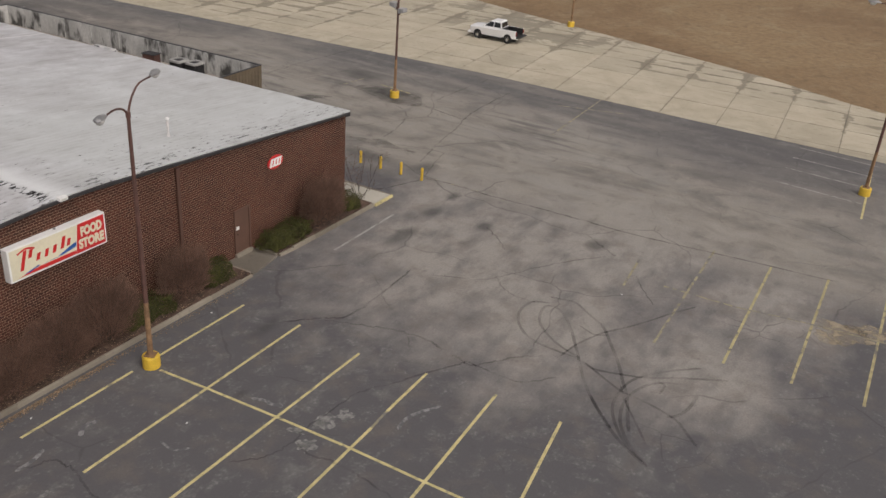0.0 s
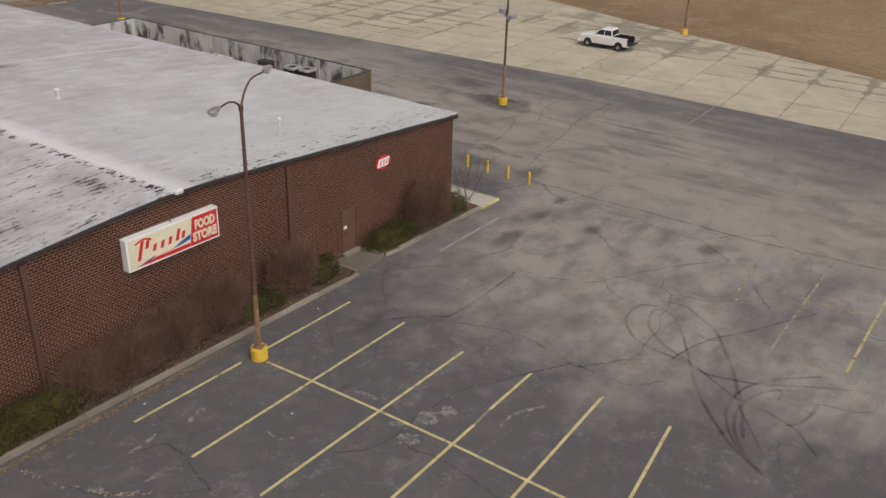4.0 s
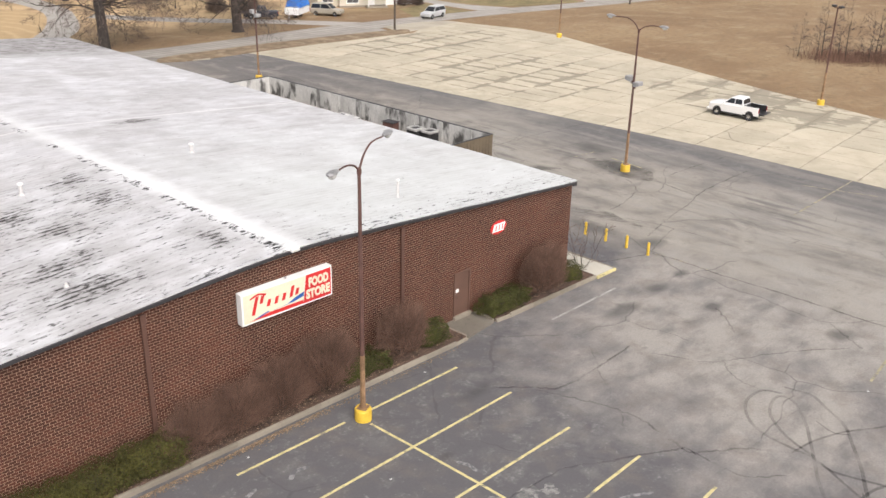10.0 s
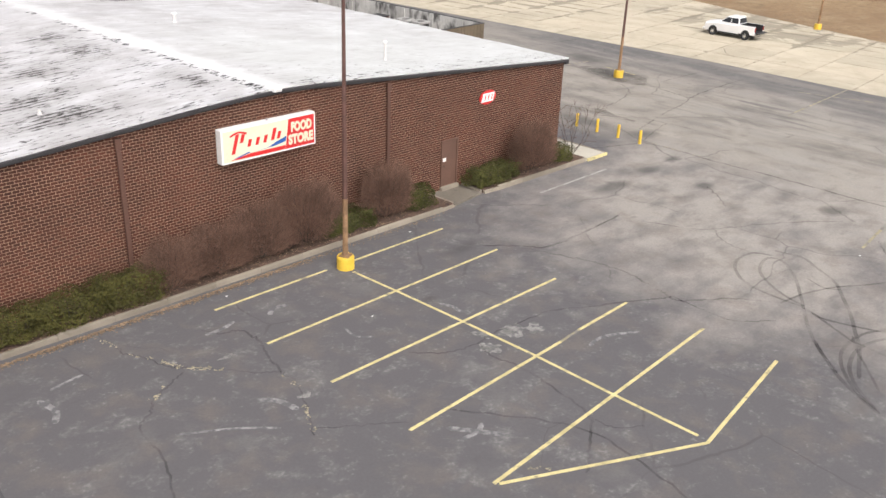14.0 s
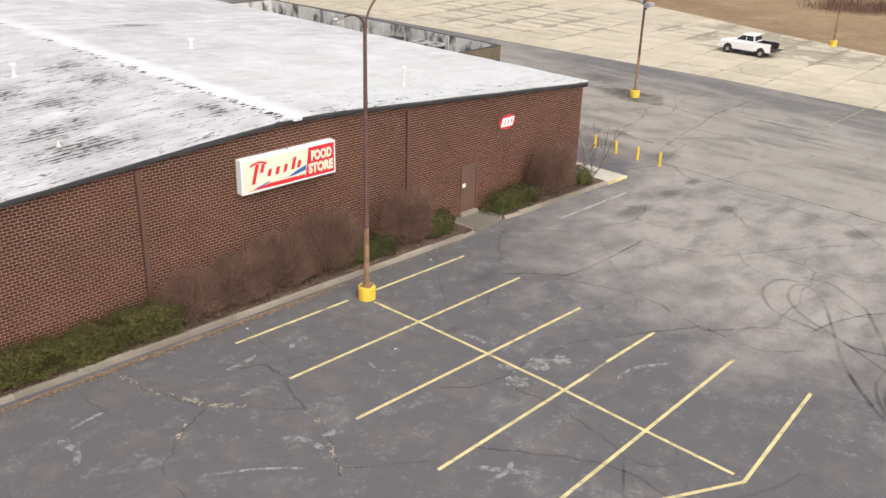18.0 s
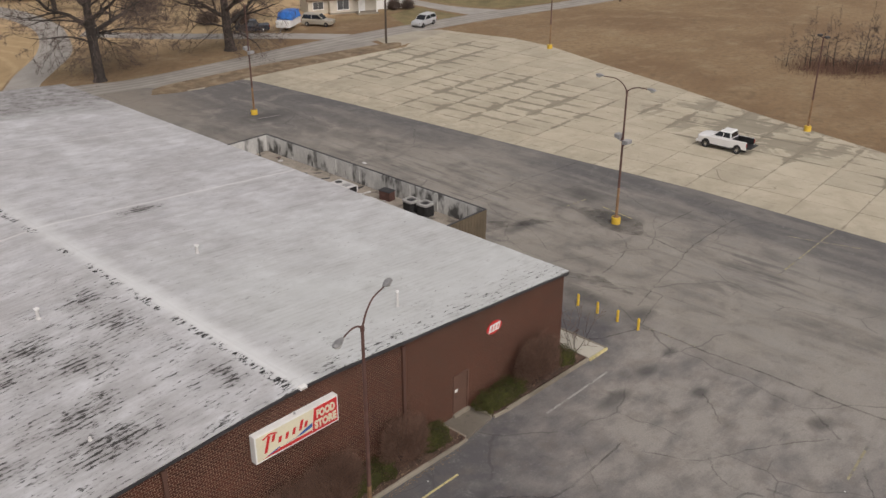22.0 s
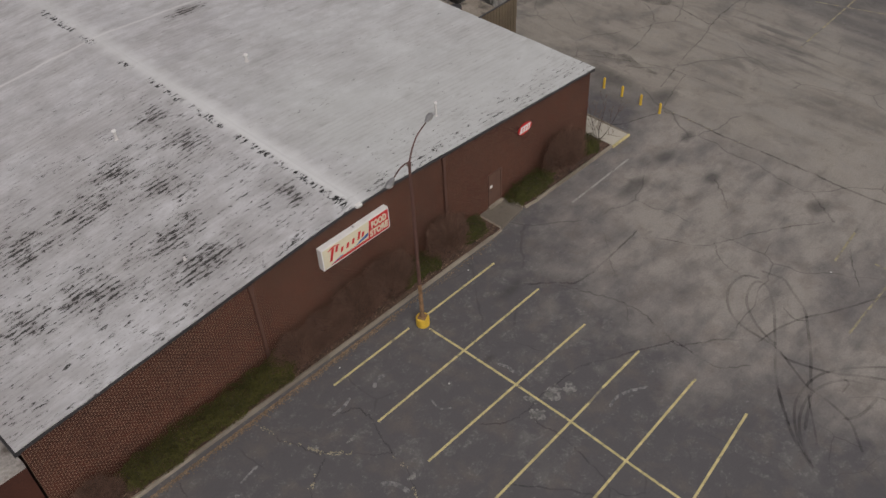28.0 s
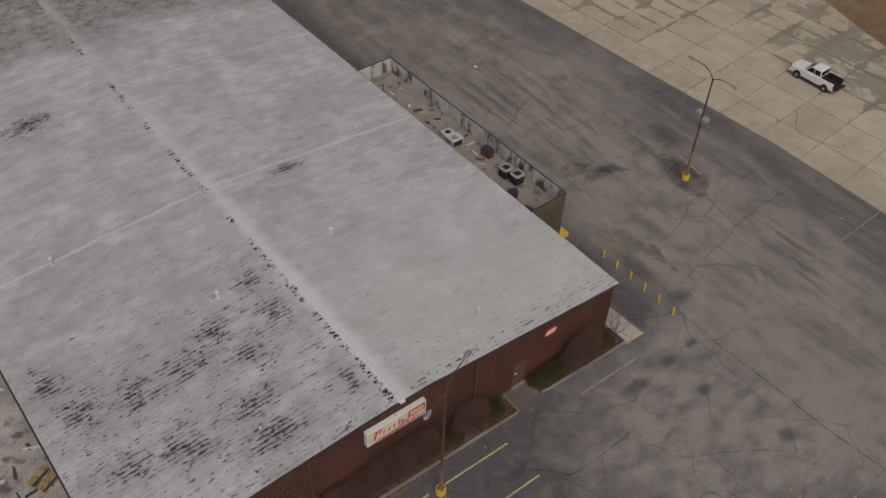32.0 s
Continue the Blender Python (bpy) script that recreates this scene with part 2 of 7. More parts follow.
    l.new(v, add.inputs[2])
    cr = None
    for s, w, gate in ((0.11, 0.0048, 0.46), (0.36, 0.0085, 0.58)):
        vo = n.new("ShaderNodeTexVoronoi")
        vo.feature = 'DISTANCE_TO_EDGE'
        vo.inputs["Scale"].default_value = s
        l.new(add.outputs[0], vo.inputs["Vector"])
        k = calc('MULTIPLY', ramp(vo.outputs["Distance"], w * 0.35, w, 1.0, 0.0), ramp(tex(mapped((1, 1, 1), 0, (s * 90, 0, 0)), 0.17, 3.0), gate, gate + 0.08))
        cr = k if cr is None else calc('MAXIMUM', cr, k)
    c = blend(calc('MULTIPLY', cr, 0.42), c, (0.05, 0.047, 0.045))
    c = blend(ramp(fine, 0.36, 0.68, 0.0, 0.28), c, (0.075, 0.074, 0.073))
    c = blend(ramp(grain, 0.3, 0.7, 0.0, 0.2), c, (0.05, 0.05, 0.05))
    return done(c, calc('SUBTRACT', grain, cr), 0.35, 0.01)


SLAB_U, SLAB_V, SLAB_X, SLAB_Y, SLAB_TURN = 22.023, -64.615, 4.4, 4.15, 0.0840


def concrete_mat(name, lo, hi, rnd=0.12, damp=0.0):
    m, n, l, b, mapped, tex, ramp, calc, blend, axis, done = node_kit(name, 0.9)
    v = mapped()
    c = blend(ramp(tex(v, 0.35, 6.0, 0.5), 0.35, 0.65), lo, hi)
    c = blend(ramp(tex(v, 2.6, 6.0, 0.8), 0.58, 0.74, 0.0, 0.4), c, tuple(q * 0.5 for q in lo))
    g = tex(v, 45.0, 3.0)
    c = blend(ramp(g, 0.3, 0.75, 0.0, 0.25), c, tuple(q * 0.5 for q in lo))
    if damp:
        # damp dirt spreading from the joints, mostly in two parts of the yard
        sep = n.new("ShaderNodeSeparateXYZ")
        l.new(mapped((1, 1, 1), -SLAB_TURN, (-SLAB_U, -SLAB_V, 0)), sep.inputs[0])
        x, y = axis(0), axis(1)
        near = None
        for k in (0, 1):
            fr = calc('FRACT', calc('DIVIDE', sep.outputs[k], (SLAB_X / 2, SLAB_Y)[k]), 0.0)
            jd = calc('MINIMUM', fr, calc('SUBTRACT', 1.0, fr))
            near = jd if near is None else calc('MINIMUM', near, jd)
        wet = None
        for cx, cy, rx, ry in ((37.0, 35.8, 10.5, 12.5), (45.2, 11.0, 8.2, 13.0), (43.0, 54.5, 13.5, 6.5), (41.0, -12.0, 5.0, 12.0), (36.5, -29.0, 5.0, 11.0)):
            d2 = calc('ADD', calc('POWER', calc('DIVIDE', calc('SUBTRACT', x, cx), rx), 2.0), calc('POWER', calc('DIVIDE', calc('SUBTRACT', y, cy), ry), 2.0))
            k = ramp(calc('ADD', d2, calc('SUBTRACT', tex(v, 0.2, 3.0), 0.5)), 1.1, 0.5)
            wet = k if wet is None else calc('MAXIMUM', wet, k)
        patchy = ramp(tex(v, 0.33, 5.0, 0.4), 0.40, 0.66)
        wide = calc('ADD', 0.004, calc('MULTIPLY', wet, calc('ADD', 0.006, calc('MULTIPLY', patchy, 0.21))))
        rim = calc('ADD', near, calc('MULTIPLY', calc('SUBTRACT', tex(v, 1.1, 7.0, 0.5), 0.5), 0.24))
        stain = ramp(calc('SUBTRACT', rim, wide), 0.008, -0.03, 0.0, damp)
        dry = calc('ADD', calc('POWER', calc('DIVIDE', calc('SUBTRACT', x, 45.8), 8.0), 2.0), calc('POWER', calc('DIVIDE', calc('SUBTRACT', y, 11.5), 13.0), 2.0))
        pool = calc('MULTIPLY', ramp(dry, 1.0, 0.5), ramp(tex(v, 0.34, 7.0, 0.6), 0.50, 0.535, 0.0, 0.7))
        stain = calc('MAXIMUM', stain, pool)
        c = blend(stain, c, tuple(q * 0.5 for q in lo))
        c = blend(ramp(tex(mapped((0.9, 0.14, 1)), 0.9, 6.0, 0.3), 0.55, 0.72, 0.0, 0.35), c, tuple(q * 0.72 for q in lo))
        c = blend(calc('MULTIPLY', ramp(x, 30.2, 27.2), ramp(tex(v, 0.9, 5.0), 0.42, 0.62, 0.0, 0.35)), c, tuple(q * 0.6 for q in lo))
    oi = n.new("ShaderNodeObjectInfo")
    hs = n.new("ShaderNodeHueSaturation")
    l.new(ramp(oi.outputs["Random"], 0.0, 1.0, 1 - rnd, 1 + rnd), hs.inputs["Value"])
    l.new(c, hs.inputs["Color"])
    return done(hs.outputs[0], g, 0.2)


def roof_mat():
    m, n, l, b, mapped, tex, ramp, calc, blend, axis, done = node_kit("roof coating", 0.92)
    b.inputs["Specular IOR Level"].default_value = 0.2
    v = mapped()
    y = axis(1)
    x = calc('SUBTRACT', axis(0), calc('MULTIPLY', y, LEAN))
    brush = tex(mapped((0.55, 0.9, 1)), 1.0, 9.0, 0.0)
    cloud = tex(v, 0.22, 7.0, 0.3)
    c = blend(ramp(brush, 0.34, 0.66), (0.46, 0.462, 0.477), (0.60, 0.605, 0.622))
    lines = tex(mapped((0.22, 2.4, 1)), 1.0, 6.0, 0.0)
    c = blend(ramp(lines, 0.5, 0.68, 0.0, 0.45), c, (0.36, 0.353, 0.352))
    c = blend(ramp(tex(mapped((0.85, 1.2, 1)), 0.9, 9.0, 0.0), 0.46, 0.68, 0.0, 0.5), c, (0.36, 0.352, 0.35))
    c = blend(ramp(cloud, 0.44, 0.68, 0.0, 0.5), c, (0.35, 0.335, 0.33))
    speck = tex(mapped((0.9, 2.2, 1)), 6.0, 7.0, 0.0)
    c = blend(ramp(speck, 0.48, 0.70, 0.0, 0.26), c, (0.31, 0.305, 0.31))
    fresh = calc('MULTIPLY', ramp(calc('ADD', x, calc('MULTIPLY', cloud, 5.0)), -15.5, -12.0), ramp(calc('ADD', y, calc('MULTIPLY', cloud, 14.0)), 26.0, 12.0, 0.0, 0.55))
    c = blend(fresh, c, (0.572, 0.60, 0.588))
    # faint ribs under the coating
    ribs = calc('SINE', calc('MULTIPLY', y, 20.6), 0.0)
    c = blend(calc('MULTIPLY', ramp(ribs, 0.5, 1.0), ramp(cloud, 0.4, 0.6, 0.0, 0.14)), c, (0.2, 0.19, 0.19))
    # bare black patches where the coating has worn off the ribs
    def island(cx, cy, rx, ry):
        dx = calc('POWER', calc('DIVIDE', calc('SUBTRACT', x, cx), rx), 2.0)
        dy = calc('POWER', calc('DIVIDE', calc('SUBTRACT', y, cy), ry), 2.0)
        return ramp(calc('SQRT', calc('ADD', dx, dy), 0.0), 1.35, 0.1)
    zone = None
    for s in ((-23.28, 10.94, 1.73, 1.59), (-19.53, 9.77, 1.33, 2.33), (-25.5, 9.56, 2.45, 1.7), (-18.82, 2.87, 0.71, 1.59), (-28.94, 9.45, 1.94, 1.8), (-22.47, 8.18, 1.63, 1.17), (-23.88, 4.67, 2.24, 1.27), (-31.88, 10.2, 2.04, 2.12), (-24.09, 2.34, 2.65, 1.38), (-28.03, 4.46, 2.45, 1.59), (-32.69, 13.38, 1.22, 1.91), (-11.64, 21.56, 1.63, 0.8), (-24.59, 37.17, 2.65, 1.91), (-31.17, 5.31, 1.84, 1.48), (-19.63, 13.17, 1.53, 1.27)):
        k = island(*s)
        zone = k if zone is None else calc('MAXIMUM', zone, k)
    field = calc('MULTIPLY', ramp(x, -17.6, -18.5), ramp(calc('ADD', y, calc('MULTIPLY', cloud, 8.0)), 28.0, 13.0, 0.0, 0.42))
    back = calc('MULTIPLY', ramp(calc('ADD', y, calc('MULTIPLY', cloud, 6.0)), 47.2, 50.6), 0.5)
    front = calc('MULTIPLY', ramp(y, 3.2, 0.6), 0.42)
    worn = calc('MAXIMUM', calc('MAXIMUM', zone, field), calc('MAXIMUM', back, front))
    chip = calc('ADD', calc('MULTIPLY', tex(mapped((1.35, 4.0, 1)), 1.9, 6.0, 0.5), 0.72), calc('MULTIPLY', tex(mapped((1.3, 3.8, 1), 0.05), 5.5, 5.0, 0.0), 0.28))
    chunk = tex(mapped((0.9, 1.2, 1)), 1.1, 5.0, 0.0)
    lift = calc('ADD', calc('MULTIPLY', worn, 0.16), calc('MULTIPLY', calc('SUBTRACT', chunk, 0.5), 0.36))
    lift = calc('ADD', lift, calc('MULTIPLY', calc('MULTIPLY', ramp(ribs, -0.4, 0.8, -0.35, 1.0), worn), 0.08))
    c = blend(calc('MULTIPLY', zone, ramp(chunk, 0.36, 0.6, 0.1, 0.6)), c, (0.235, 0.22, 0.21))
    c = blend(calc('MULTIPLY', back, ramp(chunk, 0.35, 0.6, 0.9, 1.7)), c, (0.24, 0.228, 0.222))
    grime = tex(mapped((0.8, 2.6, 1)), 1.1, 9.0, 0.0)
    c = blend(calc('MULTIPLY', ramp(grime, 0.52, 0.74), ramp(cloud, 0.42, 0.62, 0.1, 0.4)), c, (0.22, 0.21, 0.205))
    c = blend(ramp(calc('ADD', chip, lift), 0.59, 0.70, 0.0, 0.45), c, (0.24, 0.23, 0.225))
    wear = ramp(calc('ADD', chip, lift), 0.655, 0.725, 0.0, 0.88)
    c = blend(wear, c, (0.022, 0.021, 0.020))
    seam = ramp(calc('ABSOLUTE', calc('SUBTRACT', y, calc('ADD', SEAM_Y, calc('MULTIPLY', tex(v, 0.4), 0.5))), 0.0), 0.16, 0.05, 0.0, 0.55)
    c = blend(seam, c, (0.68, 0.675, 0.67))
    lap = calc('ADD', ramp(x, -17.5, -17.1, 42.8, 37.3), calc('MULTIPLY', tex(v, 0.4), 0.4))
    c = blend(ramp(calc('ABSOLUTE', calc('SUBTRACT', y, lap), 0.0), 0.14, 0.04, 0.0, 0.4), c, (0.66, 0.655, 0.65))
    ridge = calc('ADD', x, calc('ADD', 16.92, calc('MULTIPLY', tex(v, 1.1, 4.0), 0.6)))
    c = blend(calc('MULTIPLY', ramp(calc('ABSOLUTE', ridge, 0.0), 0.85, 0.10, 0.0, 0.8), ramp(y, 34.0, 10.0, 0.3, 1.0)), c, (0.70, 0.715, 0.715))
    group = ramp(calc('ADD', tex(mapped((0.0, 0.45, 0), 0, (0.37, 0, 0.61)), 1.0, 3.0), ramp(y, 22.0, 4.0, -0.03, 0.08)), 0.45, 0.52)
    holes = calc('MULTIPLY', ramp(calc('ABSOLUTE', calc('ADD', ridge, 0.5), 0.0), 0.24, 0.14), ramp(tex(mapped((1.5, 4.2, 1)), 1.7, 5.0, 0.0), 0.52, 0.56))
    c = blend(calc('MULTIPLY', holes, group), c, (0.02, 0.02, 0.02))
    return done(c, calc('ADD', chip, calc('MULTIPLY', ribs, 0.25)), 0.2, 0.03)


SEAM_Y = 22.2
LEAN = -0.022  # the side walls stand a little out of square to the front
ASPHALT = asphalt_mat()
CONCRETE = concrete_mat("concrete slab", (0.435, 0.384, 0.29), (0.53, 0.476, 0.37), 0.07, 0.8)
KERB = concrete_mat("kerb concrete", (0.205, 0.177, 0.14), (0.30, 0.264, 0.212))
ROADMAT = concrete_mat("road chip seal", (0.262, 0.24, 0.215), (0.345, 0.318, 0.287), 0.0)
ROOF = roof_mat()
LANEMAT = concrete_mat("pale lane asphalt", (0.33, 0.308, 0.28), (0.42, 0.394, 0.36), 0.0)
JOINT = mat("joint dirt", (0.25, 0.222, 0.17), 0.95, 0.4, 0.12)
MORTAR = mat("mortar", (0.30, 0.203, 0.145), 0.95, 0.15, 0.8, 20)
BRICK = mat("brick", (0.067, 0.0203, 0.0105), 0.85, 0.22, 0.35, 18, 0.25, rnd=0.24)
BRICKI = mat("brick joined", (0.067, 0.0203, 0.0105), 0.85, 0.22, 0.35, 18, 0.25, island=0.24)
FASCIA = mat("dark fascia metal", (0.038, 0.037, 0.04), 0.5, 0.2)
BROWN = mat("brown paint", (0.118, 0.064, 0.046), 0.6, 0.12, 1.0, 20, 0.05)
SPOUT = mat("dark brown downspout paint", (0.098, 0.048, 0.035), 0.6, 0.15, 1.0, 20, 0.05)
RUST = mat("rusted brown pole paint", (0.105, 0.052, 0.042), 0.7, 0.25, 3.0, 30)
RUSTY = mat("orange rust", (0.235, 0.14, 0.075), 0.8, 0.3, 4.0, 30)
YELLOW = mat("yellow paint", (0.68, 0.45, 0.05), 0.55, 0.12, 3.0, 25, 0.1, dirt=(0.25, 0.2, 0.12), dirt_at=0.62)
STEEL = mat("galvanised steel", (0.36, 0.36, 0.36), 0.45, 0.15, 3, 30, 0.05, metal=0.6)
LINE = mat("yellow line paint", (0.56, 0.485, 0.24), 0.8, 0.2, 2.0, 20, 0.1, dirt=(0.13, 0.125, 0.115), dirt_amt=0.75, dirt_scale=3.5, dirt_at=0.57)
LINEOLD = mat("faded line paint", (0.30, 0.265, 0.17), 0.85, 0.2, 2.0, 20, 0.1, dirt=(0.17, 0.163, 0.15), dirt_amt=1.0, dirt_scale=2.5, dirt_at=0.46)
LINEMID = mat("half faded line paint", (0.42, 0.36, 0.19), 0.85, 0.2, 2.0, 20, 0.1, dirt=(0.14, 0.135, 0.125), dirt_amt=0.9, dirt_scale=3.0, dirt_at=0.52)
LINEWHITE = mat("faded white line paint", (0.32, 0.31, 0.29), 0.85, 0.2, 2.0, 20, 0.1, dirt=(0.175, 0.168, 0.155), dirt_amt=1.0, dirt_scale=2.5, dirt_at=0.5)
SKID = mat("tyre rubber mark", (0.06, 0.057, 0.056), 0.9, 0.2, 1.5, 25, 0.0)


def thin_film(m, lo, hi, scale):
    """A thin, patchy film that lets the ground show through it."""
    n, l = m.node_tree.nodes, m.node_tree.links
    geo = n.new("ShaderNodeNewGeometry")
    noi = n.new("ShaderNodeTexNoise")
    noi.inputs["Scale"].default_value = scale
    noi.inputs["Detail"].default_value = 4.0
    l.new(geo.outputs["Position"], noi.inputs["Vector"])
    mr = n.new("ShaderNodeMapRange")
    mr.inputs["From Min"].default_value = 0.35
    mr.inputs["From Max"].default_value = 0.65
    mr.inputs["To Min"].default_value = lo
    mr.inputs["To Max"].default_value = hi
    l.new(noi.outputs["Fac"], mr.inputs["Value"])
    for node in n:
        if node.type == 'BSDF_PRINCIPLED':
            l.new(mr.outputs[0], node.inputs["Alpha"])


thin_film(SKID, 0.08, 0.34, 0.8)
SEAL = mat("open crack", (0.045, 0.042, 0.039), 0.95, 0.3, 0.8, 20, 0.0)
thin_film(SEAL, 0.04, 0.36, 0.9)
MULCH = mat("mulch and leaf litter", (0.085, 0.052, 0.038), 0.95, 0.5, 3.0, 22, 0.6, dirt=(0.2, 0.13, 0.085), dirt_scale=9, dirt_at=0.56)
TWIG = mat("bare twigs", (0.156, 0.09, 0.064), 0.9, 0.25, 1.2, 20, 0.0, island=0.35)
LEAF = mat("evergreen leaf", (0.056, 0.057, 0.012), 0.95, 0.3, 1.4, 20, 0.0, island=0.5)
BARK = mat("bark", (0.05, 0.041, 0.036), 0.95, 0.3, 2.0, 25, 0.4)
WHITEP = mat("white paint", (0.78, 0.78, 0.77), 0.5, 0.06, 2, 20, 0.0)
GLASS = mat("dark window glass", (0.02, 0.022, 0.026), 0.08, 0.1, 1, 10, 0.0)
TYRE = mat("tyre rubber", (0.02, 0.02, 0.021), 0.85, 0.2)
BLACK = mat("black plastic", (0.018, 0.018, 0.019), 0.6, 0.2)
CHROME = mat("bright metal", (0.6, 0.6, 0.6), 0.25, 0.05, 2, 20, 0.0, metal=1.0)


# ---- mesh helpers ----
def part(name, bm, material, parent=None, label=""):
    me = bpy.data.meshes.new(name)
    bm.to_mesh(me)
    bm.free()
    me.materials.append(material)
    ob = new(name, me)
    if parent is not None:
        ob.parent = parent
    if label:
        ob["label"] = label
    return ob


def empty(name, loc=(0, 0, 0), rz=0.0):
    ob = new(name)
    ob.empty_display_size = 0.2
    ob.matrix_world = pose(*loc, 0, 0, rz)
    return ob


def box(x0, x1, y0, y1, z0, z1, bevel=0.0, bm=None):
    bm = bm or bmesh.new()
    r = bmesh.ops.create_cube(bm, size=1.0, matrix=Matrix.Translation(((x0 + x1) / 2, (y0 + y1) / 2, (z0 + z1) / 2)) @ Matrix.Diagonal((x1 - x0, y1 - y0, z1 - z0, 1)))
    if bevel:
        es = {e for v in r["verts"] for e in v.link_edges}
        bmesh.ops.bevel(bm, geom=list(es), offset=bevel, segments=1, affect='EDGES')
    return bm


def tube(bm, pts, radii, n=8, cap=True):
    """A tapered tube along points."""
    rings = []
    for i, p in enumerate(pts):
        a = Vector(pts[max(i - 1, 0)])
        c = Vector(pts[min(i + 1, len(pts) - 1)])
        d = (c - a).normalized()
        u = d.orthogonal().normalized()
        w = d.cross(u)
        rings.append([bm.verts.new(Vector(p) + radii[i] * (math.cos(2 * math.pi * k / n) * u + math.sin(2 * math.pi * k / n) * w)) for k in range(n)])
        if i:
            # match the ring's turn to the one before
            best = min(range(n), key=lambda s: (rings[i][s].co - rings[i - 1][0].co - (Vector(p) - Vector(pts[i - 1]))).length)
            rings[i] = rings[i][best:] + rings[i][:best]
            for k in range(n):
                bm.faces.new((rings[i - 1][k], rings[i - 1][(k + 1) % n], rings[i][(k + 1) % n], rings[i][k]))
    if cap:
        bm.faces.new(rings[0][::-1])
        bm.faces.new(rings[-1])
    return bm


def smooth(ob):
    for p in ob.data.polygons:
        p.use_smooth = True
    return ob


def lathe(profile, n=16, bm=None, at=(0, 0, 0)):
    """A turned body from (radius, height) pairs."""
    bm = bm or bmesh.new()
    rings = [[bm.verts.new((at[0] + r * math.cos(2 * math.pi * k / n), at[1] + r * math.sin(2 * math.pi * k / n), at[2] + z)) for k in range(n)] for r, z in profile]
    for a, c in zip(rings, rings[1:]):
        for k in range(n):
            bm.faces.new((a[k], a[(k + 1) % n], c[(k + 1) % n], c[k]))
    bm.faces.new(rings[0][::-1])
    bm.faces.new(rings[-1])
    return bm


def sheet(points, z, bm=None):
    """A flat polygon."""
    bm = bm or bmesh.new()
    f = bm.faces.new([bm.verts.new((x, y, z)) for x, y in points])
    if f.normal.z < 0 or f.calc_area() and (f.normal_update() or f.normal.z < 0):
        f.normal_flip()
    return bm


def slab_poly(points, z0, z1, bm=None):
    """A flat polygon with thickness."""
    bm = bm or bmesh.new()
    a = sum(points[i][0] * points[(i + 1) % len(points)][1] - points[(i + 1) % len(points)][0] * points[i][1] for i in range(len(points)))
    pts = points if a > 0 else points[::-1]
    lo = [bm.verts.new((x, y, z0)) for x, y in pts]
    hi = [bm.verts.new((x, y, z1)) for x, y in pts]
    bm.faces.new(hi)
    bm.faces.new(lo[::-1])
    for i in range(len(pts)):
        j = (i + 1) % len(pts)
        bm.faces.new((lo[i], lo[j], hi[j], hi[i]))
    return bm


def prism(profile, y0, y1, bm=None):
    """A body whose outline in x and z is the profile, from y0 to y1."""
    bm = bm or bmesh.new()
    a = [bm.verts.new((x, y0, z)) for x, z in profile]
    c = [bm.verts.new((x, y1, z)) for x, z in profile]
    bm.faces.new(a)
    bm.faces.new(c[::-1])
    for i in range(len(profile)):
        j = (i + 1) % len(profile)
        bm.faces.new((a[j], a[i], c[i], c[j]))
    bmesh.ops.recalc_face_normals(bm, faces=bm.faces)
    return bm


def ribbon(pts, width, z, bm=None, taper=True):
    """A flat band of varying width along a line on the ground."""
    bm = bm or bmesh.new()
    prev = None
    for i, p in enumerate(pts):
        a, c = Vector(pts[max(i - 1, 0)]), Vector(pts[min(i + 1, len(pts) - 1)])
        d = (c - a).normalized()
        nrm = Vector((-d.y, d.x))
        w = width / 2 * (0.35 if taper and i in (0, len(pts) - 1) else 1.0)
        q = Vector(p)
        z += 0.0008 / len(pts)
        pair = (bm.verts.new((*(q + nrm * w), z)), bm.verts.new((*(q - nrm * w), z)))
        if prev:
            bm.faces.new((prev[1], pair[1], pair[0], prev[0]))
        prev = pair
    return bm


def spline(pts, per=8):
    """A smooth line through points (Catmull-Rom)."""
    v = [Vector(p) for p in pts]
    v = [2 * v[0] - v[1], *v, 2 * v[-1] - v[-2]]
    out = []
    for i in range(1, len(v) - 2):
        for k in range(per):
            t = k / per
            out.append(0.5 * ((2 * v[i]) + (v[i + 1] - v[i - 1]) * t + (2 * v[i - 1] - 5 * v[i] + 4 * v[i + 1] - v[i + 2]) * t * t + (3 * v[i] - v[i - 1] - 3 * v[i + 1] + v[i + 2]) * t ** 3))
    return out + [v[-2]]


def clipped(poly, x0, x1, y0, y1):
    """The part of a polygon inside a rectangle."""
    for ax, lim, keep_less in ((0, x0, False), (0, x1, True), (1, y0, False), (1, y1, True)):
        out = []
        for i, p in enumerate(poly):
            q = poly[i - 1]
            pin = (p[ax] <= lim) == keep_less or p[ax] == lim
            qin = (q[ax] <= lim) == keep_less or q[ax] == lim
            if pin != qin:
                t = (lim - q[ax]) / (p[ax] - q[ax])
                out.append((q[0] + t * (p[0] - q[0]), q[1] + t * (p[1] - q[1])))
            if pin:
                out.append(p)
        poly = out
        if len(poly) < 3:
            return []
    return poly


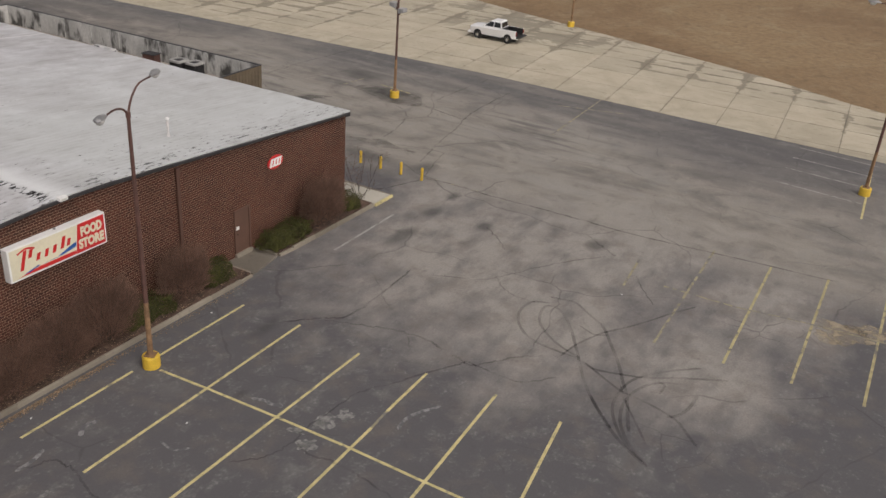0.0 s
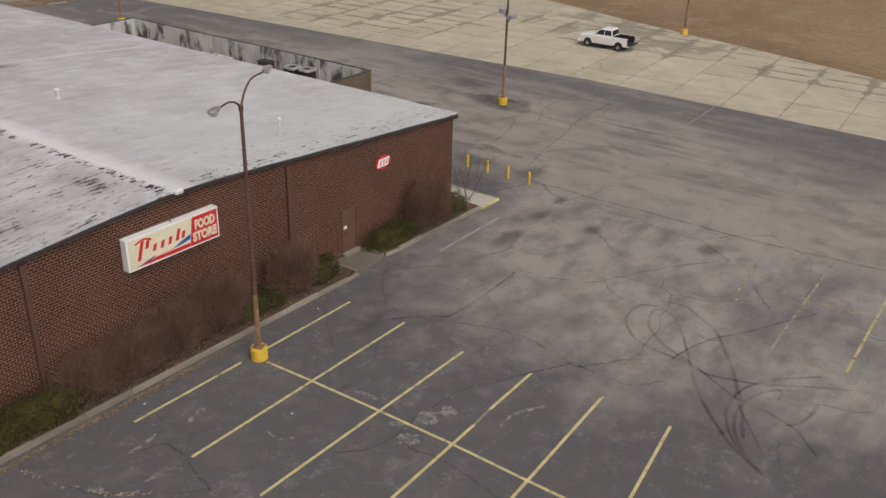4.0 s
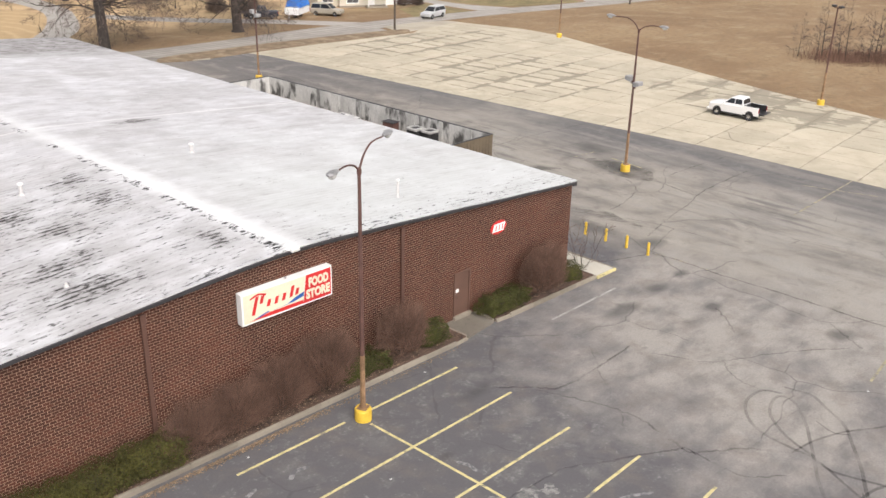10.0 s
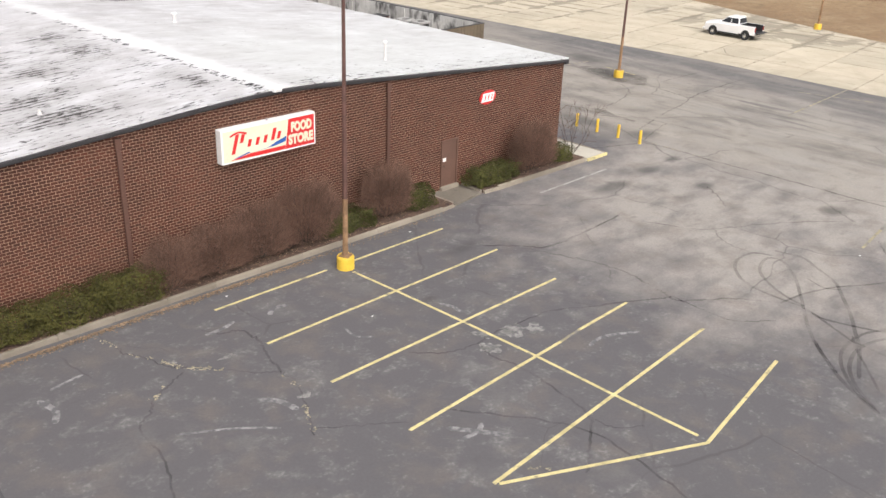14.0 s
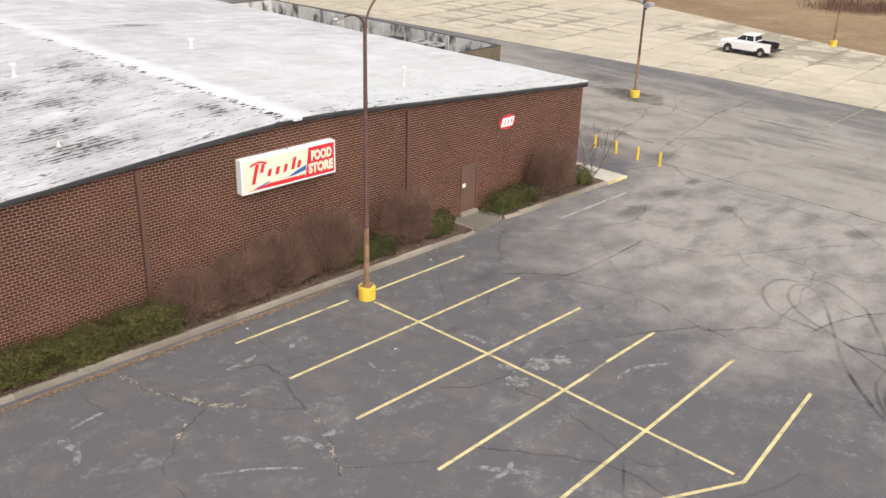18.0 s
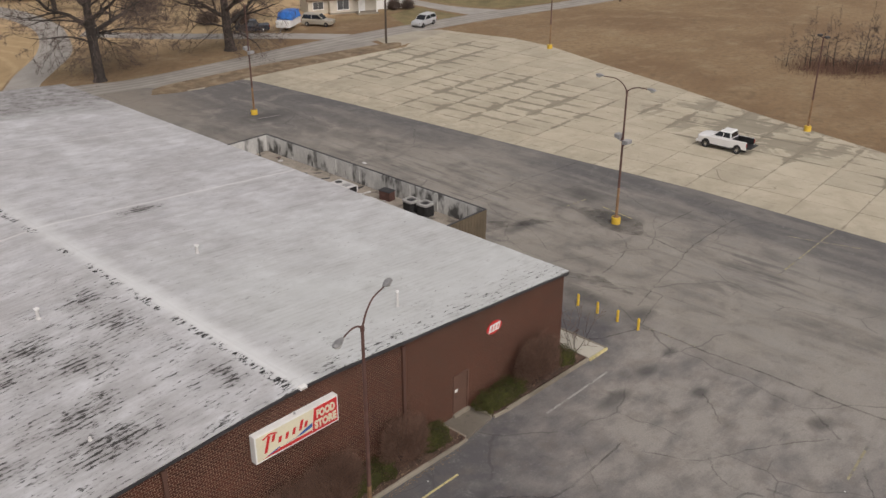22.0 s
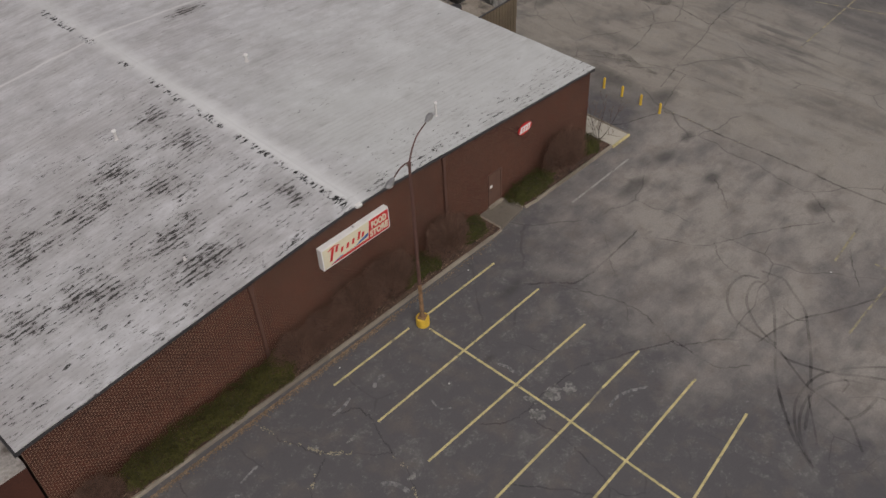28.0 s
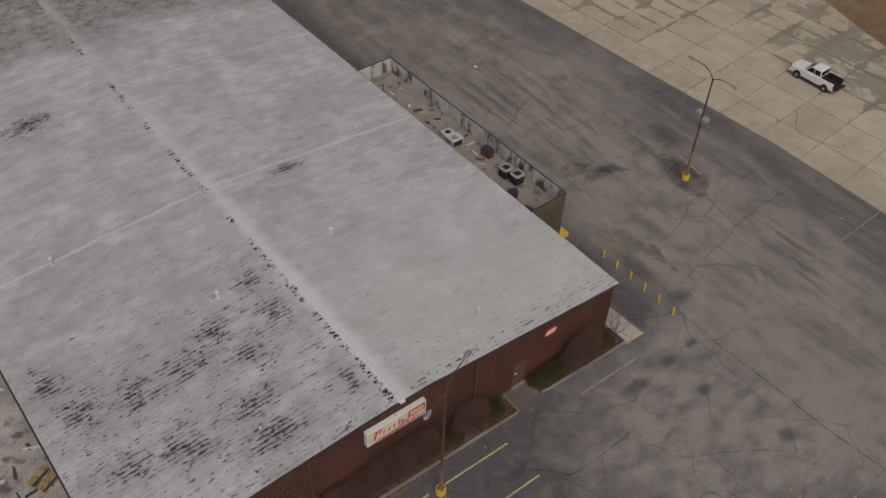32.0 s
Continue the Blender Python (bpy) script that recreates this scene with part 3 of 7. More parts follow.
# ---- ground ----
def field_mat():
    m, n, l, b, mapped, tex, ramp, calc, blend, axis, done = node_kit("winter grass", 0.95)
    v = mapped()
    c = blend(ramp(tex(v, 0.05, 6.0, 0.5), 0.38, 0.62), (0.225, 0.138, 0.07), (0.33, 0.228, 0.125))
    c = blend(ramp(tex(mapped((0.45, 1.0, 1), 0.3), 0.22, 10.0, 0.0), 0.52, 0.70, 0.0, 0.5), c, (0.35, 0.265, 0.155))
    c = blend(ramp(tex(v, 1.6, 10.0, 0.0), 0.42, 0.66, 0.0, 0.45), c, (0.15, 0.095, 0.052))
    c = blend(ramp(tex(mapped((0.8, 1.0, 1), 0.3, (7, 3, 0)), 0.3, 10.0, 0.0), 0.52, 0.68, 0.0, 0.5), c, (0.38, 0.30, 0.185))
    c = blend(ramp(tex(v, 0.9, 6.0, 0.6), 0.55, 0.72, 0.0, 0.55), c, (0.13, 0.088, 0.05))
    straw = calc('MULTIPLY', calc('MULTIPLY', ramp(axis(1), 79.0, 85.0), ramp(axis(0), 73.0, 58.0)), ramp(tex(v, 0.09, 6.0, 0.3), 0.40, 0.50, 0.0, 0.9))
    c = blend(straw, c, (0.62, 0.44, 0.25))
    green = calc('MULTIPLY', ramp(axis(1), 75.0, 84.0), ramp(tex(v, 0.07, 3.0), 0.48, 0.6, 0.0, 0.25))
    c = blend(green, c, (0.16, 0.155, 0.07))
    g = tex(v, 9.0, 5.0)
    c = blend(ramp(g, 0.35, 0.7, 0.0, 0.4), c, (0.12, 0.085, 0.05))
    return done(c, g, 0.6, 0.08)


def straw_mat():
    m, n, l, b, mapped, tex, ramp, calc, blend, axis, done = node_kit("straw lawn", 0.95)
    v = mapped()
    # mowing tracks run round the lawn's middle
    r = calc('SQRT', calc('ADD', calc('POWER', calc('SUBTRACT', axis(0), -9.73), 2.0), calc('POWER', calc('SUBTRACT', axis(1), 91.38), 2.0)), 0.0)
    wave = calc('SINE', calc('ADD', calc('MULTIPLY', r, 2.6), calc('MULTIPLY', tex(v, 0.3, 4.0), 3.0)), 0.0)
    c = blend(ramp(wave, 0.2, 1.0, 0.0, 0.5), (0.45, 0.318, 0.172), (0.575, 0.43, 0.252))
    c = blend(ramp(tex(v, 0.5, 6.0, 0.5), 0.5, 0.72, 0.0, 0.6), c, (0.30, 0.215, 0.11))
    g = tex(v, 8.0, 5.0)
    return done(blend(ramp(g, 0.35, 0.7, 0.0, 0.3), c, (0.24, 0.17, 0.09)), g, 0.5, 0.05)


FIELD, STRAW = field_mat(), straw_mat()
ground = part("ground", sheet([(-900, -900), (900, -900), (900, 900), (-900, 900)], -0.045), FIELD)
tagged(ground, "brown winter grass field with worn patches", "ground", kind="structure")

LOT_EDGE = [(21.66, 63.2), (22.67, 59.55), (24.05, 45.26), (25.75, 23.46), (27.11, 6.8), (27.14, -5.68), (27.11, -22.34), (27.25, -61.18)]
asphalt = part("ground_asphalt", sheet([(-81.6, -63.15), (27.43, -75.49)] + LOT_EDGE[::-1] + [(14.24, 63.89), (12.6, 66.5), (6.0, 67.9), (0, 68.3), (-94.8, 66.71)], 0.0), ASPHALT)
tagged(asphalt, "cracked and stained grey asphalt car park", "car park", kind="structure")

SLAB_POLY = LOT_EDGE[::-1][:1] + [(34.97, -61.9), (35.95, -34.04), (40.06, -19.82), (43.12, -12.28), (46, -1.98), (47.72, 4.92), (50.23, 14.97), (53.16, 24.67), (56.17, 35.77), (59.64, 47.16), (59.99, 53.79), (57.5, 63.33), (49.24, 62.23), (46.31, 60.57), (30.8, 62.39)] + LOT_EDGE[:-1]
slab_bed = part("ground_joint_bed", sheet(SLAB_POLY, -0.03), JOINT)
tagged(slab_bed, "dark weedy dirt in the joints between concrete slabs", "joint", kind="structure")

road_near = [(-63.62, 67.71), (-23.93, 68.76), (0.24, 68.0), (14.36, 66.4), (34.07, 66.3), (63.84, 65.2), (93.25, 60.67), (119.99, 58.31), (149.7, 57.35), (195.52, 55.14), (292.33, 41.84), (462.48, 12.62)]
road_far = [(-63.95, 71.89), (-24.15, 73.19), (4.2, 73.2), (12.9, 71.0), (23.6, 70.9), (40.4, 71.6), (67.65, 69.56), (89.6, 65.74), (121.32, 62.85), (145.2, 61.79), (199.73, 60.35), (302.25, 47.62), (482.32, 18.03)]
bm = bmesh.new()
a_, b_ = spline(road_near, 6), spline(road_far, 6)
va = [bm.verts.new((*p, -0.012)) for p in a_]
vb = [bm.verts.new((*p, -0.012)) for p in b_]
for i in range(len(va) - 1):
    bm.faces.new((va[i], va[i + 1], vb[i + 1], vb[i]))
road = tagged(part("road", bm, ROADMAT), "pale grey chip-sealed village road", "road", kind="structure")


def lane(name, left, right, z, material, label):
    bm = bmesh.new()
    p, q = spline(left, 6), spline(right, 6)
    va = [bm.verts.new((*x, z)) for x in p]
    vb = [bm.verts.new((*x, z)) for x in q]
    for i in range(len(va) - 1):
        bm.faces.new((va[i], va[i + 1], vb[i + 1], vb[i]))
    bmesh.ops.recalc_face_normals(bm, faces=bm.faces)
    if bm.faces[:][0].normal.z < 0:
        bmesh.ops.reverse_faces(bm, faces=bm.faces)
    return tagged(part(name, bm, material), label, "lane", kind="structure")


lane("road_curved_drive", [(-6.75, 70.91), (-0.72, 74.35), (4.64, 82.12), (11.07, 90.93), (16.21, 101.91), (17.98, 111.33), (17.03, 123.28), (11.13, 136.31), (-4.85, 148.64)],
     [(4.0, 72.4), (4.9, 75.9), (9.7, 82.0), (14.9, 88.98), (19.39, 99.87), (21.7, 108.87), (21.96, 124.72), (15.94, 142.39), (-2.73, 156.86)], -0.020, LANEMAT, "pale asphalt side lane curving round a lawn")
lane("road_side_street", [(42.6, 70.9), (37.2, 77.3), (29.4, 84.9), (23.9, 91.3), (19.8, 97.47)], [(46.73, 71.61), (39.9, 79.6), (32.3, 87.2), (26.9, 93.2), (22.19, 100.24)], -0.026, LANEMAT, "narrow grey lane behind the big trees")
lane("road_driveway", [(68.3, 68.49), (68.03, 75.35), (68.63, 85.55)], [(75.07, 67.78), (71.84, 75.69), (71.51, 85.84)], -0.024, LANEMAT, "pale concrete driveway beside a white house")
lane("road_far_drive", [(89.59, 65.23), (100.1, 76.92), (106.96, 97.58)], [(98.85, 64.38), (105.92, 75.46), (112.28, 98.18)], -0.022, LANEMAT, "pale gravel drive leading to far houses")
lane("road_shoulder", [(4.55, 68.96), (9.71, 69.07), (14.36, 69.25), (23.25, 68.61), (34.07, 67.75), (45.44, 67.01)], [(4.1, 68.69), (8.62, 66.43), (13.17, 64.96), (20.92, 64.9), (31.03, 64.29), (44.93, 63.23)], -0.016, ROADMAT, "pale gravel shoulder beside the road")
lawn = part("ground_lawn", sheet([tuple(p) for p in spline([(-12.16, 69.05), (-1.07, 74.89), (4.41, 82.33), (10.83, 91.15), (15.97, 101.88), (14.72, 110.36), (1.04, 110.81), (-10.31, 106.71), (-20.99, 96.95)], 6)], -0.030), STRAW)
tagged(lawn, "straw-coloured mown lawn with curved mowing tracks", "lawn", kind="structure")
TURF = mat("greenish dormant turf", (0.185, 0.15, 0.07), 0.95, 0.3, 0.25, 6.0, 0.4, dirt=(0.27, 0.20, 0.10), dirt_scale=0.6, dirt_at=0.5)
turf = part("ground_turf", sheet([(73.42, 73.31), (76.46, 68.9), (89.06, 66.47), (94.83, 71.92), (101.01, 80.94), (104.63, 95.97), (89.25, 96.91), (72.57, 84.03)], -0.030), TURF)
tagged(turf, "greenish dormant lawn before a white house", "lawn", kind="structure")
turf2 = part("ground_turf_side", sheet([(55.08, 68.77), (67.09, 68.02), (66.95, 75.25), (67.3, 79.7), (59.78, 78.1)], -0.030), TURF)
tagged(turf2, "greenish dormant lawn beside a driveway", "lawn", kind="structure")
APRON = concrete_mat("apron concrete", (0.36, 0.32, 0.255), (0.45, 0.405, 0.325), 0.0)
tagged(part("pavement_apron", sheet([(46.57, 61.55), (57.76, 62.86), (57.26, 65.02), (53.77, 66.7), (46.71, 66.99), (45.69, 63.89)], -0.006), APRON), "pale worn concrete apron joining the road", "apron", kind="structure")
VERGE = mat("dull brown verge grass", (0.195, 0.14, 0.088), 0.95, 0.35, 0.6, 9.0, 0.5, dirt=(0.30, 0.235, 0.155), dirt_amt=0.7, dirt_scale=0.8, dirt_at=0.5)
strip = part("ground_verge", slab_poly([tuple(p) for p in spline([(11.4, 63.3), (15.3, 61.9), (24.7, 61.9), (30.81, 61.7), (43.2, 61.0), (47.07, 62.07), (45.6, 63.9), (31.03, 65.6), (21.2, 65.9), (13.6, 65.6), (11.4, 63.3)], 4)[:-1]], -0.05, 0.03), VERGE)
TRACK = concrete_mat("worn wheel track", (0.33, 0.306, 0.272), (0.42, 0.392, 0.35), 0.0)
pa, pb = [Vector(p) for p in a_], [Vector(p) for p in b_]
for f0, f1 in ((0.14, 0.24), (0.36, 0.45), (0.60, 0.69), (0.80, 0.88)):
    bm = bmesh.new()
    ends = [[bm.verts.new((*p.lerp(q, f), -0.008)) for f in (f0 + 0.012 * math.sin(i * 1.3), f1 + 0.015 * math.sin(i * 0.9))] for i, (p, q) in enumerate(zip(pa, pb))]
    for u, v in zip(ends, ends[1:]):
        bm.faces.new((u[0], v[0], v[1], u[1]))
    tagged(part("trim_wheel_track", bm, TRACK), "pale wheel-worn strip on the road", "wheel track", "road wheel tracks", "structure")
tagged(strip, "low brown grass verge between car park and road", "verge", kind="structure")

# ---- the store ----
XW, XE, YB = -34.15, 0.0, 55.3
XR, HE, HR = -17.3, 5.03, 6.31
SL = (HR - HE) / (XE - XR)


def roof_z(x):
    """Two straight slopes that meet in a soft, rounded ridge."""
    return HR + SL * 0.25 - SL * math.sqrt((x - XR) ** 2 + 1.4 ** 2)


GABLE = [(XW + (XE - XW) * k / 32, roof_z(XW + (XE - XW) * k / 32)) for k in range(33)]
TOPLINE = [(x, z - 0.2) for x, z in GABLE[::-1]]
wall_front = part("wall_front", prism([(XW, -0.1), (XE, -0.1)] + TOPLINE, 0.012, 0.30), MORTAR)
tagged(wall_front, "brown brick gable wall of a closed store", "wall", kind="structure")


def leaned(x, y):
    """A place on the plan whose x runs along the side walls."""
    return (x + LEAN * y, y)


def leaned_slab(x0, x1, y0, y1, z0, z1):
    return slab_poly([leaned(x0, y0), leaned(x1, y0), leaned(x1, y1), leaned(x0, y1)], z0, z1)


wall_east = part("wall_east", leaned_slab(XE - 0.3, XE - 0.012, 0.30, YB - 0.3, -0.1, HE - 0.22), BRICKI)
tagged(wall_east, "brown brick side wall of the store", "wall", kind="structure")
wall_west = part("wall_west", leaned_slab(XW, XW + 0.3, 0.30, YB - 0.3, -0.1, HE - 0.22), BRICKI)
tagged(wall_west, "brown brick side wall of the store", "wall", kind="structure")
wall_back = part("wall_back", prism([(x + LEAN * YB, z) for x, z in [(XW, -0.1), (XE, -0.1)] + TOPLINE], YB - 0.3, YB), BRICKI)
tagged(wall_back, "plain brick rear wall of the store", "wall", kind="structure")

# roof: two slopes of thick decking with a ragged membrane edge
bm = bmesh.new()
random.seed(5)
nx, ny = 34, 120
grid = {}
for i in range(nx + 1):
    x = XW - 0.16 + (XE + 0.16 - (XW - 0.16)) * i / nx
    for j in range(ny + 1):
        y = -0.14 + (YB + 0.28) * j / ny
        z = roof_z(min(max(x, XW), XE)) + 0.02 * noise.noise((x * 0.4, y * 0.4, 0)) + 0.012 * noise.noise((x * 1.7, y * 1.7, 3))
        if j == 0:
            y += 0.05 * noise.noise((x * 1.9, 0, 7))
        grid[i, j] = bm.verts.new((x + LEAN * y, y, z))
for i in range(nx):
    for j in range(ny):
        bm.faces.new((grid[i, j], grid[i + 1, j], grid[i + 1, j + 1], grid[i, j + 1]))
ext = bmesh.ops.extrude_face_region(bm, geom=bm.faces[:])
bmesh.ops.translate(bm, vec=(0, 0, -0.06), verts=[v for v in ext["geom"] if isinstance(v, bmesh.types.BMVert)])
bmesh.ops.recalc_face_normals(bm, faces=bm.faces)
roof = tagged(part("roof", bm, ROOF), "low gabled roof with weathered white coating and black wear streaks", "roof", kind="structure")

# fascia boards under the roof edge
for nm, edge in (("west", [(XW - 0.1, roof_z(XW))] + GABLE[1:17]), ("east", GABLE[16:-1] + [(XE + 0.1, roof_z(XE))])):
    for tier, zt, zb, y0, y1 in (("fascia", 0.075, 0.17, -0.215, -0.005), ("fascia_lower", 0.172, 0.25, -0.085, -0.004)):
        fb = part("trim_%s_front_%s" % (tier, nm), prism([(x, z - zb) for x, z in edge] + [(x, z - zt) for x, z in edge[::-1]], y0, y1), FASCIA)
        tagged(fb, "dark metal fascia under the roof edge", "fascia", kind="structure")
for nm, x0, x1 in (("trim_fascia_side_east", XE - 0.005, XE + 0.26), ("trim_fascia_side_west", XW - 0.26, XW - 0.005)):
    tagged(part(nm, leaned_slab(x0, x1, -0.10, YB, HE - 0.30, HE - 0.085), FASCIA), "dark metal fascia along the eave", "fascia", kind="structure")


# ---- painted lines ----
def painted(name, pts, w, material, label, group, z=0.004):
    ob = part(name, ribbon([Vector(p) for p in pts], w, z, taper=False), material)
    return tagged(ob, label, "painted line", group, "structure")


LW = 0.115
NEAR = ("worn yellow parking stall line on asphalt", "near parking lines")
for pts_ in ([(-22.1, -2.99), (-17.35, -3.01)], [(-16.15, -3.02), (-11.3, -3.03)], [(-22.08, -5.96), (-11.15, -5.9)], [(-21.98, -9.02), (-11.45, -9.06)],
             [(-21.9, -12.3), (-15.0, -12.08)], [(-13.9, -12.0), (-11.05, -11.93)], [(-21.9, -15.35), (-10.7, -14.75)]):
    painted("trim_stall_line", pts_, LW, LINE, *NEAR)
painted("trim_stall_line", [(-15.0, -12.08), (-13.9, -12.0)], LW * 0.9, LINEOLD, "almost worn away piece of yellow stall line", "near parking lines")
painted("trim_cross_line", [(-16.72, -3.75), (-16.57, -5.95), (-16.42, -8.99), (-16.31, -12.06), (-16.3, -15.02), (-16.25, -17.8)], LW, LINE, "worn yellow line across the stall ends", "near parking lines", 0.008)
painted("trim_cap_line", [(-21.8, -15.45), (-16.35, -18.15), (-10.8, -17.42)], LW, LINE, "yellow angled line closing the parking row", "near parking lines", 0.008)
for x0, x1, y, m_ in ((0.3, 3.4, -15.5, LINEOLD), (-3.6, 6.8, -18.3, LINEOLD), (-3.4, 6.8, -21.15, LINEMID), (-3.2, 7.2, -23.8, LINEMID), (-3.1, 7.1, -26.5, LINEMID)):
    painted("trim_stall_line", [(x0, y - 0.15), (x1, y + 0.15)], LW, m_, "faded yellow parking stall line", "far parking lines")
painted("trim_cross_line", [(1.5, -17.2), (1.6, -20.5), (2.1, -23.3), (2.4, -26.2), (2.8, -29.5)], LW, LINEOLD, "faded yellow line across the stall ends", "far parking lines", 0.008)
for x in (26.4, 24.1, 21.8, 18.9):
    painted("trim_stall_line", [(x, -18.6), (x - 0.3, -23.6)], 0.11, LINEWHITE, "faded white parking stall line", "rear parking lines")
painted("trim_stall_line", [(27.2, -23.2), (16.2, -23.9)], 0.12, LINE, "yellow line beside a lamp post", "rear parking lines", 0.008)
painted("trim_stall_line", [(19.0, 10.5), (18.6, 7.6)], 0.12, LINEMID, "faded line beside a lamp post", "rear parking lines")
painted("trim_stall_line", [(27.0, -3.95), (17.4, -4.3)], 0.12, LINEOLD, "faded line across the drive", "rear parking lines")
painted("trim_stall_line", [(17.2, 12.5), (19.4, 12.3)], 0.11, LINEOLD, "faded line beside a lamp post", "rear parking lines")
painted("trim_stall_line", [(23.5, -1.9), (25.0, -6.5)], 0.1, LINEOLD, "faded line across the drive", "rear parking lines", 0.008)
painted("trim_stall_line", [(13.5, 48.2), (16.6, 47.5)], 0.12, LINEWHITE, "faded white line beside a lamp post", "rear parking lines")
painted("trim_stall_line", [(21.0, 62.4), (21.4, 59.6)], 0.1, LINEWHITE, "faded white parking stall line", "rear parking lines")
painted("trim_stall_line", [(-4.9, -3.0), (0.25, -2.98)], 0.13, LINEWHITE, "faded white line beside the kerb", "kerb line")


# ---- lamp posts ----
def lamp_post(x, y, rz, arms=2, height=9.7, label="", flood=False, lean=(0, 0)):
    lamp = empty("street_lamp", (x, y, 0), rz)
    tagged(lamp, label, "street lamp", "lamp posts")
    b = part("base", lathe([(0.33, 0.0), (0.33, 0.44), (0.30, 0.5)], 20), YELLOW, lamp, "yellow painted round concrete base")
    lx, ly = lean
    P = lambda z: (lx * z / height, ly * z / height, z)
    part("lower_pole", tube(bmesh.new(), [P(0.48), P(2.75)], [0.105, 0.092], 10), RUSTY, lamp, "bare rusted lower pole")
    part("pole", tube(bmesh.new(), [P(2.75), P(height)], [0.089, 0.06], 10), RUST, lamp, "brown painted pole")
    part("base_plate", box(-0.2, 0.2, -0.2, 0.2, 0.49, 0.53, 0.01), RUSTY, lamp)
    part("collar", lathe([(0.085, -0.12), (0.085, 0.06), (0.05, 0.1)], 10, at=P(height)), RUST, lamp)
    for s in ((1, -1) if arms == 2 else (1,)):
        lift = 0.70 if s > 0 else 0.42
        tip = Vector((s * (1.95 if s > 0 else 1.55) + lx, ly, height + lift))
        pts = [P(height), (s * 0.35 + lx, ly, height + lift * 0.62), (s * 0.85 + lx, ly, height + lift * 1.0), (s * 1.3 + lx, ly, height + lift * 1.06), tuple(tip)]
        part("arm", smooth_tube(pts, [0.04, 0.036, 0.033, 0.03, 0.03]), RUST, lamp)
        head = part("head", cobra(s, tip), STEEL, lamp, "grey cobra lamp head")
        part("lens", bowl(s, tip), LENS, head, "clear glass bowl")
    if flood:
        part("bracket", box(-0.25, 0.25, -0.05, 0.05, 6.2, 6.28, 0.01), STEEL, lamp)
        for s, z in ((-1, 6.02), (1, 6.34)):
            part("floodlight", wedge(s, z), VENTLIKE, lamp, "grey box floodlight")
            part("mount", box(s * 0.12 - 0.05, s * 0.12 + 0.05, -0.045, 0.045, z - 0.14, z + 0.06, 0.01), RUST, lamp)
    return lamp


def wedge(s, z):
    """A floodlight casing: deep at the pole, with a raised lip at its face."""
    bm = box(0.12, 0.58, -0.28, 0.28, z, z + 0.36, 0.035)
    for vert in bm.verts:
        if vert.co.x > 0.35:
            vert.co.z += 0.10 if vert.co.z < z + 0.18 else 0.02
        vert.co.x *= s
    bmesh.ops.recalc_face_normals(bm, faces=bm.faces)
    return bm


def smooth_tube(pts, radii):
    fine = spline([Vector(p) for p in pts], 4)
    rr = [radii[min(int(i / 4), len(radii) - 1)] for i in range(len(fine))]
    return tube(bmesh.new(), fine, rr, 8)


def cobra(s, tip):
    bm = bmesh.new()
    for i, (d, w, h) in enumerate(((0.0, 0.05, 0.05), (0.12, 0.10, 0.09), (0.35, 0.16, 0.13), (0.58, 0.14, 0.10), (0.68, 0.05, 0.05))):
        ring = [bm.verts.new((tip.x + s * d, tip.y + w * math.cos(k * math.pi / 4), tip.z + h * max(math.sin(k * math.pi / 4), -0.45) + 0.03)) for k in range(8)]
        if i:
            for k in range(8):
                bm.faces.new((prev[k], prev[(k + 1) % 8], ring[(k + 1) % 8], ring[k]))
        else:
            bm.faces.new(ring[::-1])
        prev = ring
    bm.faces.new(prev)
    bmesh.ops.recalc_face_normals(bm, faces=bm.faces)
    return bm


def bowl(s, tip):
    bm = bmesh.new()
    bmesh.ops.create_uvsphere(bm, u_segments=12, v_segments=8, radius=1.0, matrix=Matrix.Translation((tip.x + s * 0.4, tip.y, tip.z - 0.02)) @ Matrix.Diagonal((0.19, 0.14, 0.13, 1)))
    return bm


def flood_post(x, y, rz, height, label):
    lamp = empty("street_lamp", (x, y, 0), rz)
    tagged(lamp, label, "street lamp", "lamp posts")
    part("base", lathe([(0.33, 0.0), (0.33, 0.44), (0.30, 0.5)], 20), YELLOW, lamp, "yellow painted round concrete base")
    part("lower_pole", tube(bmesh.new(), [(0, 0, 0.48), (0, 0, 3.0)], [0.1, 0.085], 10), RUSTY, lamp, "bare rusted lower pole")
    part("pole", tube(bmesh.new(), [(0, 0, 3.0), (0, 0, height)], [0.083, 0.06], 10), RUST, lamp)
    part("bracket", box(-0.5, 0.5, -0.04, 0.04, height - 0.08, height, 0.01), RUST, lamp)
    for s in (-1, 1):
        part("floodlight", box(s * 0.5 - 0.19, s * 0.5 + 0.19, -0.2, 0.2, height, height + 0.18, 0.04), FASCIA, lamp, "grey box floodlight")
    return lamp


VENTLIKE = mat("grey lamp casing", (0.3, 0.3, 0.3), 0.5, 0.1, 3, 20, 0.0)
LENS = mat("milky lamp glass", (0.62, 0.62, 0.60), 0.15, 0.05, 3, 20, 0.0)
lamp_post(-16.7, -3.3, 24, 2, 9.85, "rusty brown twin-arm lamp post on a yellow base beside the kerb")
lamp_post(17.1, 8.0, 90, 2, 9.75, "brown twin-arm lamp post with floodlights on a yellow base", True)
lamp_post(14.9, 49.5, 90, 1, 10.6, "brown lamp post on a yellow base in the rear car park", True)
flood_post(58.6, 46.5, 90, 9.6, "brown lamp post with two small heads beside concrete")
flood_post(47.9, 7.5, 60, 8.8, "brown lamp post with two small heads beside a field")
lamp_post(20.2, -23.5, 90, 2, 10.3, "brown twin-arm lamp post beside faded stalls")

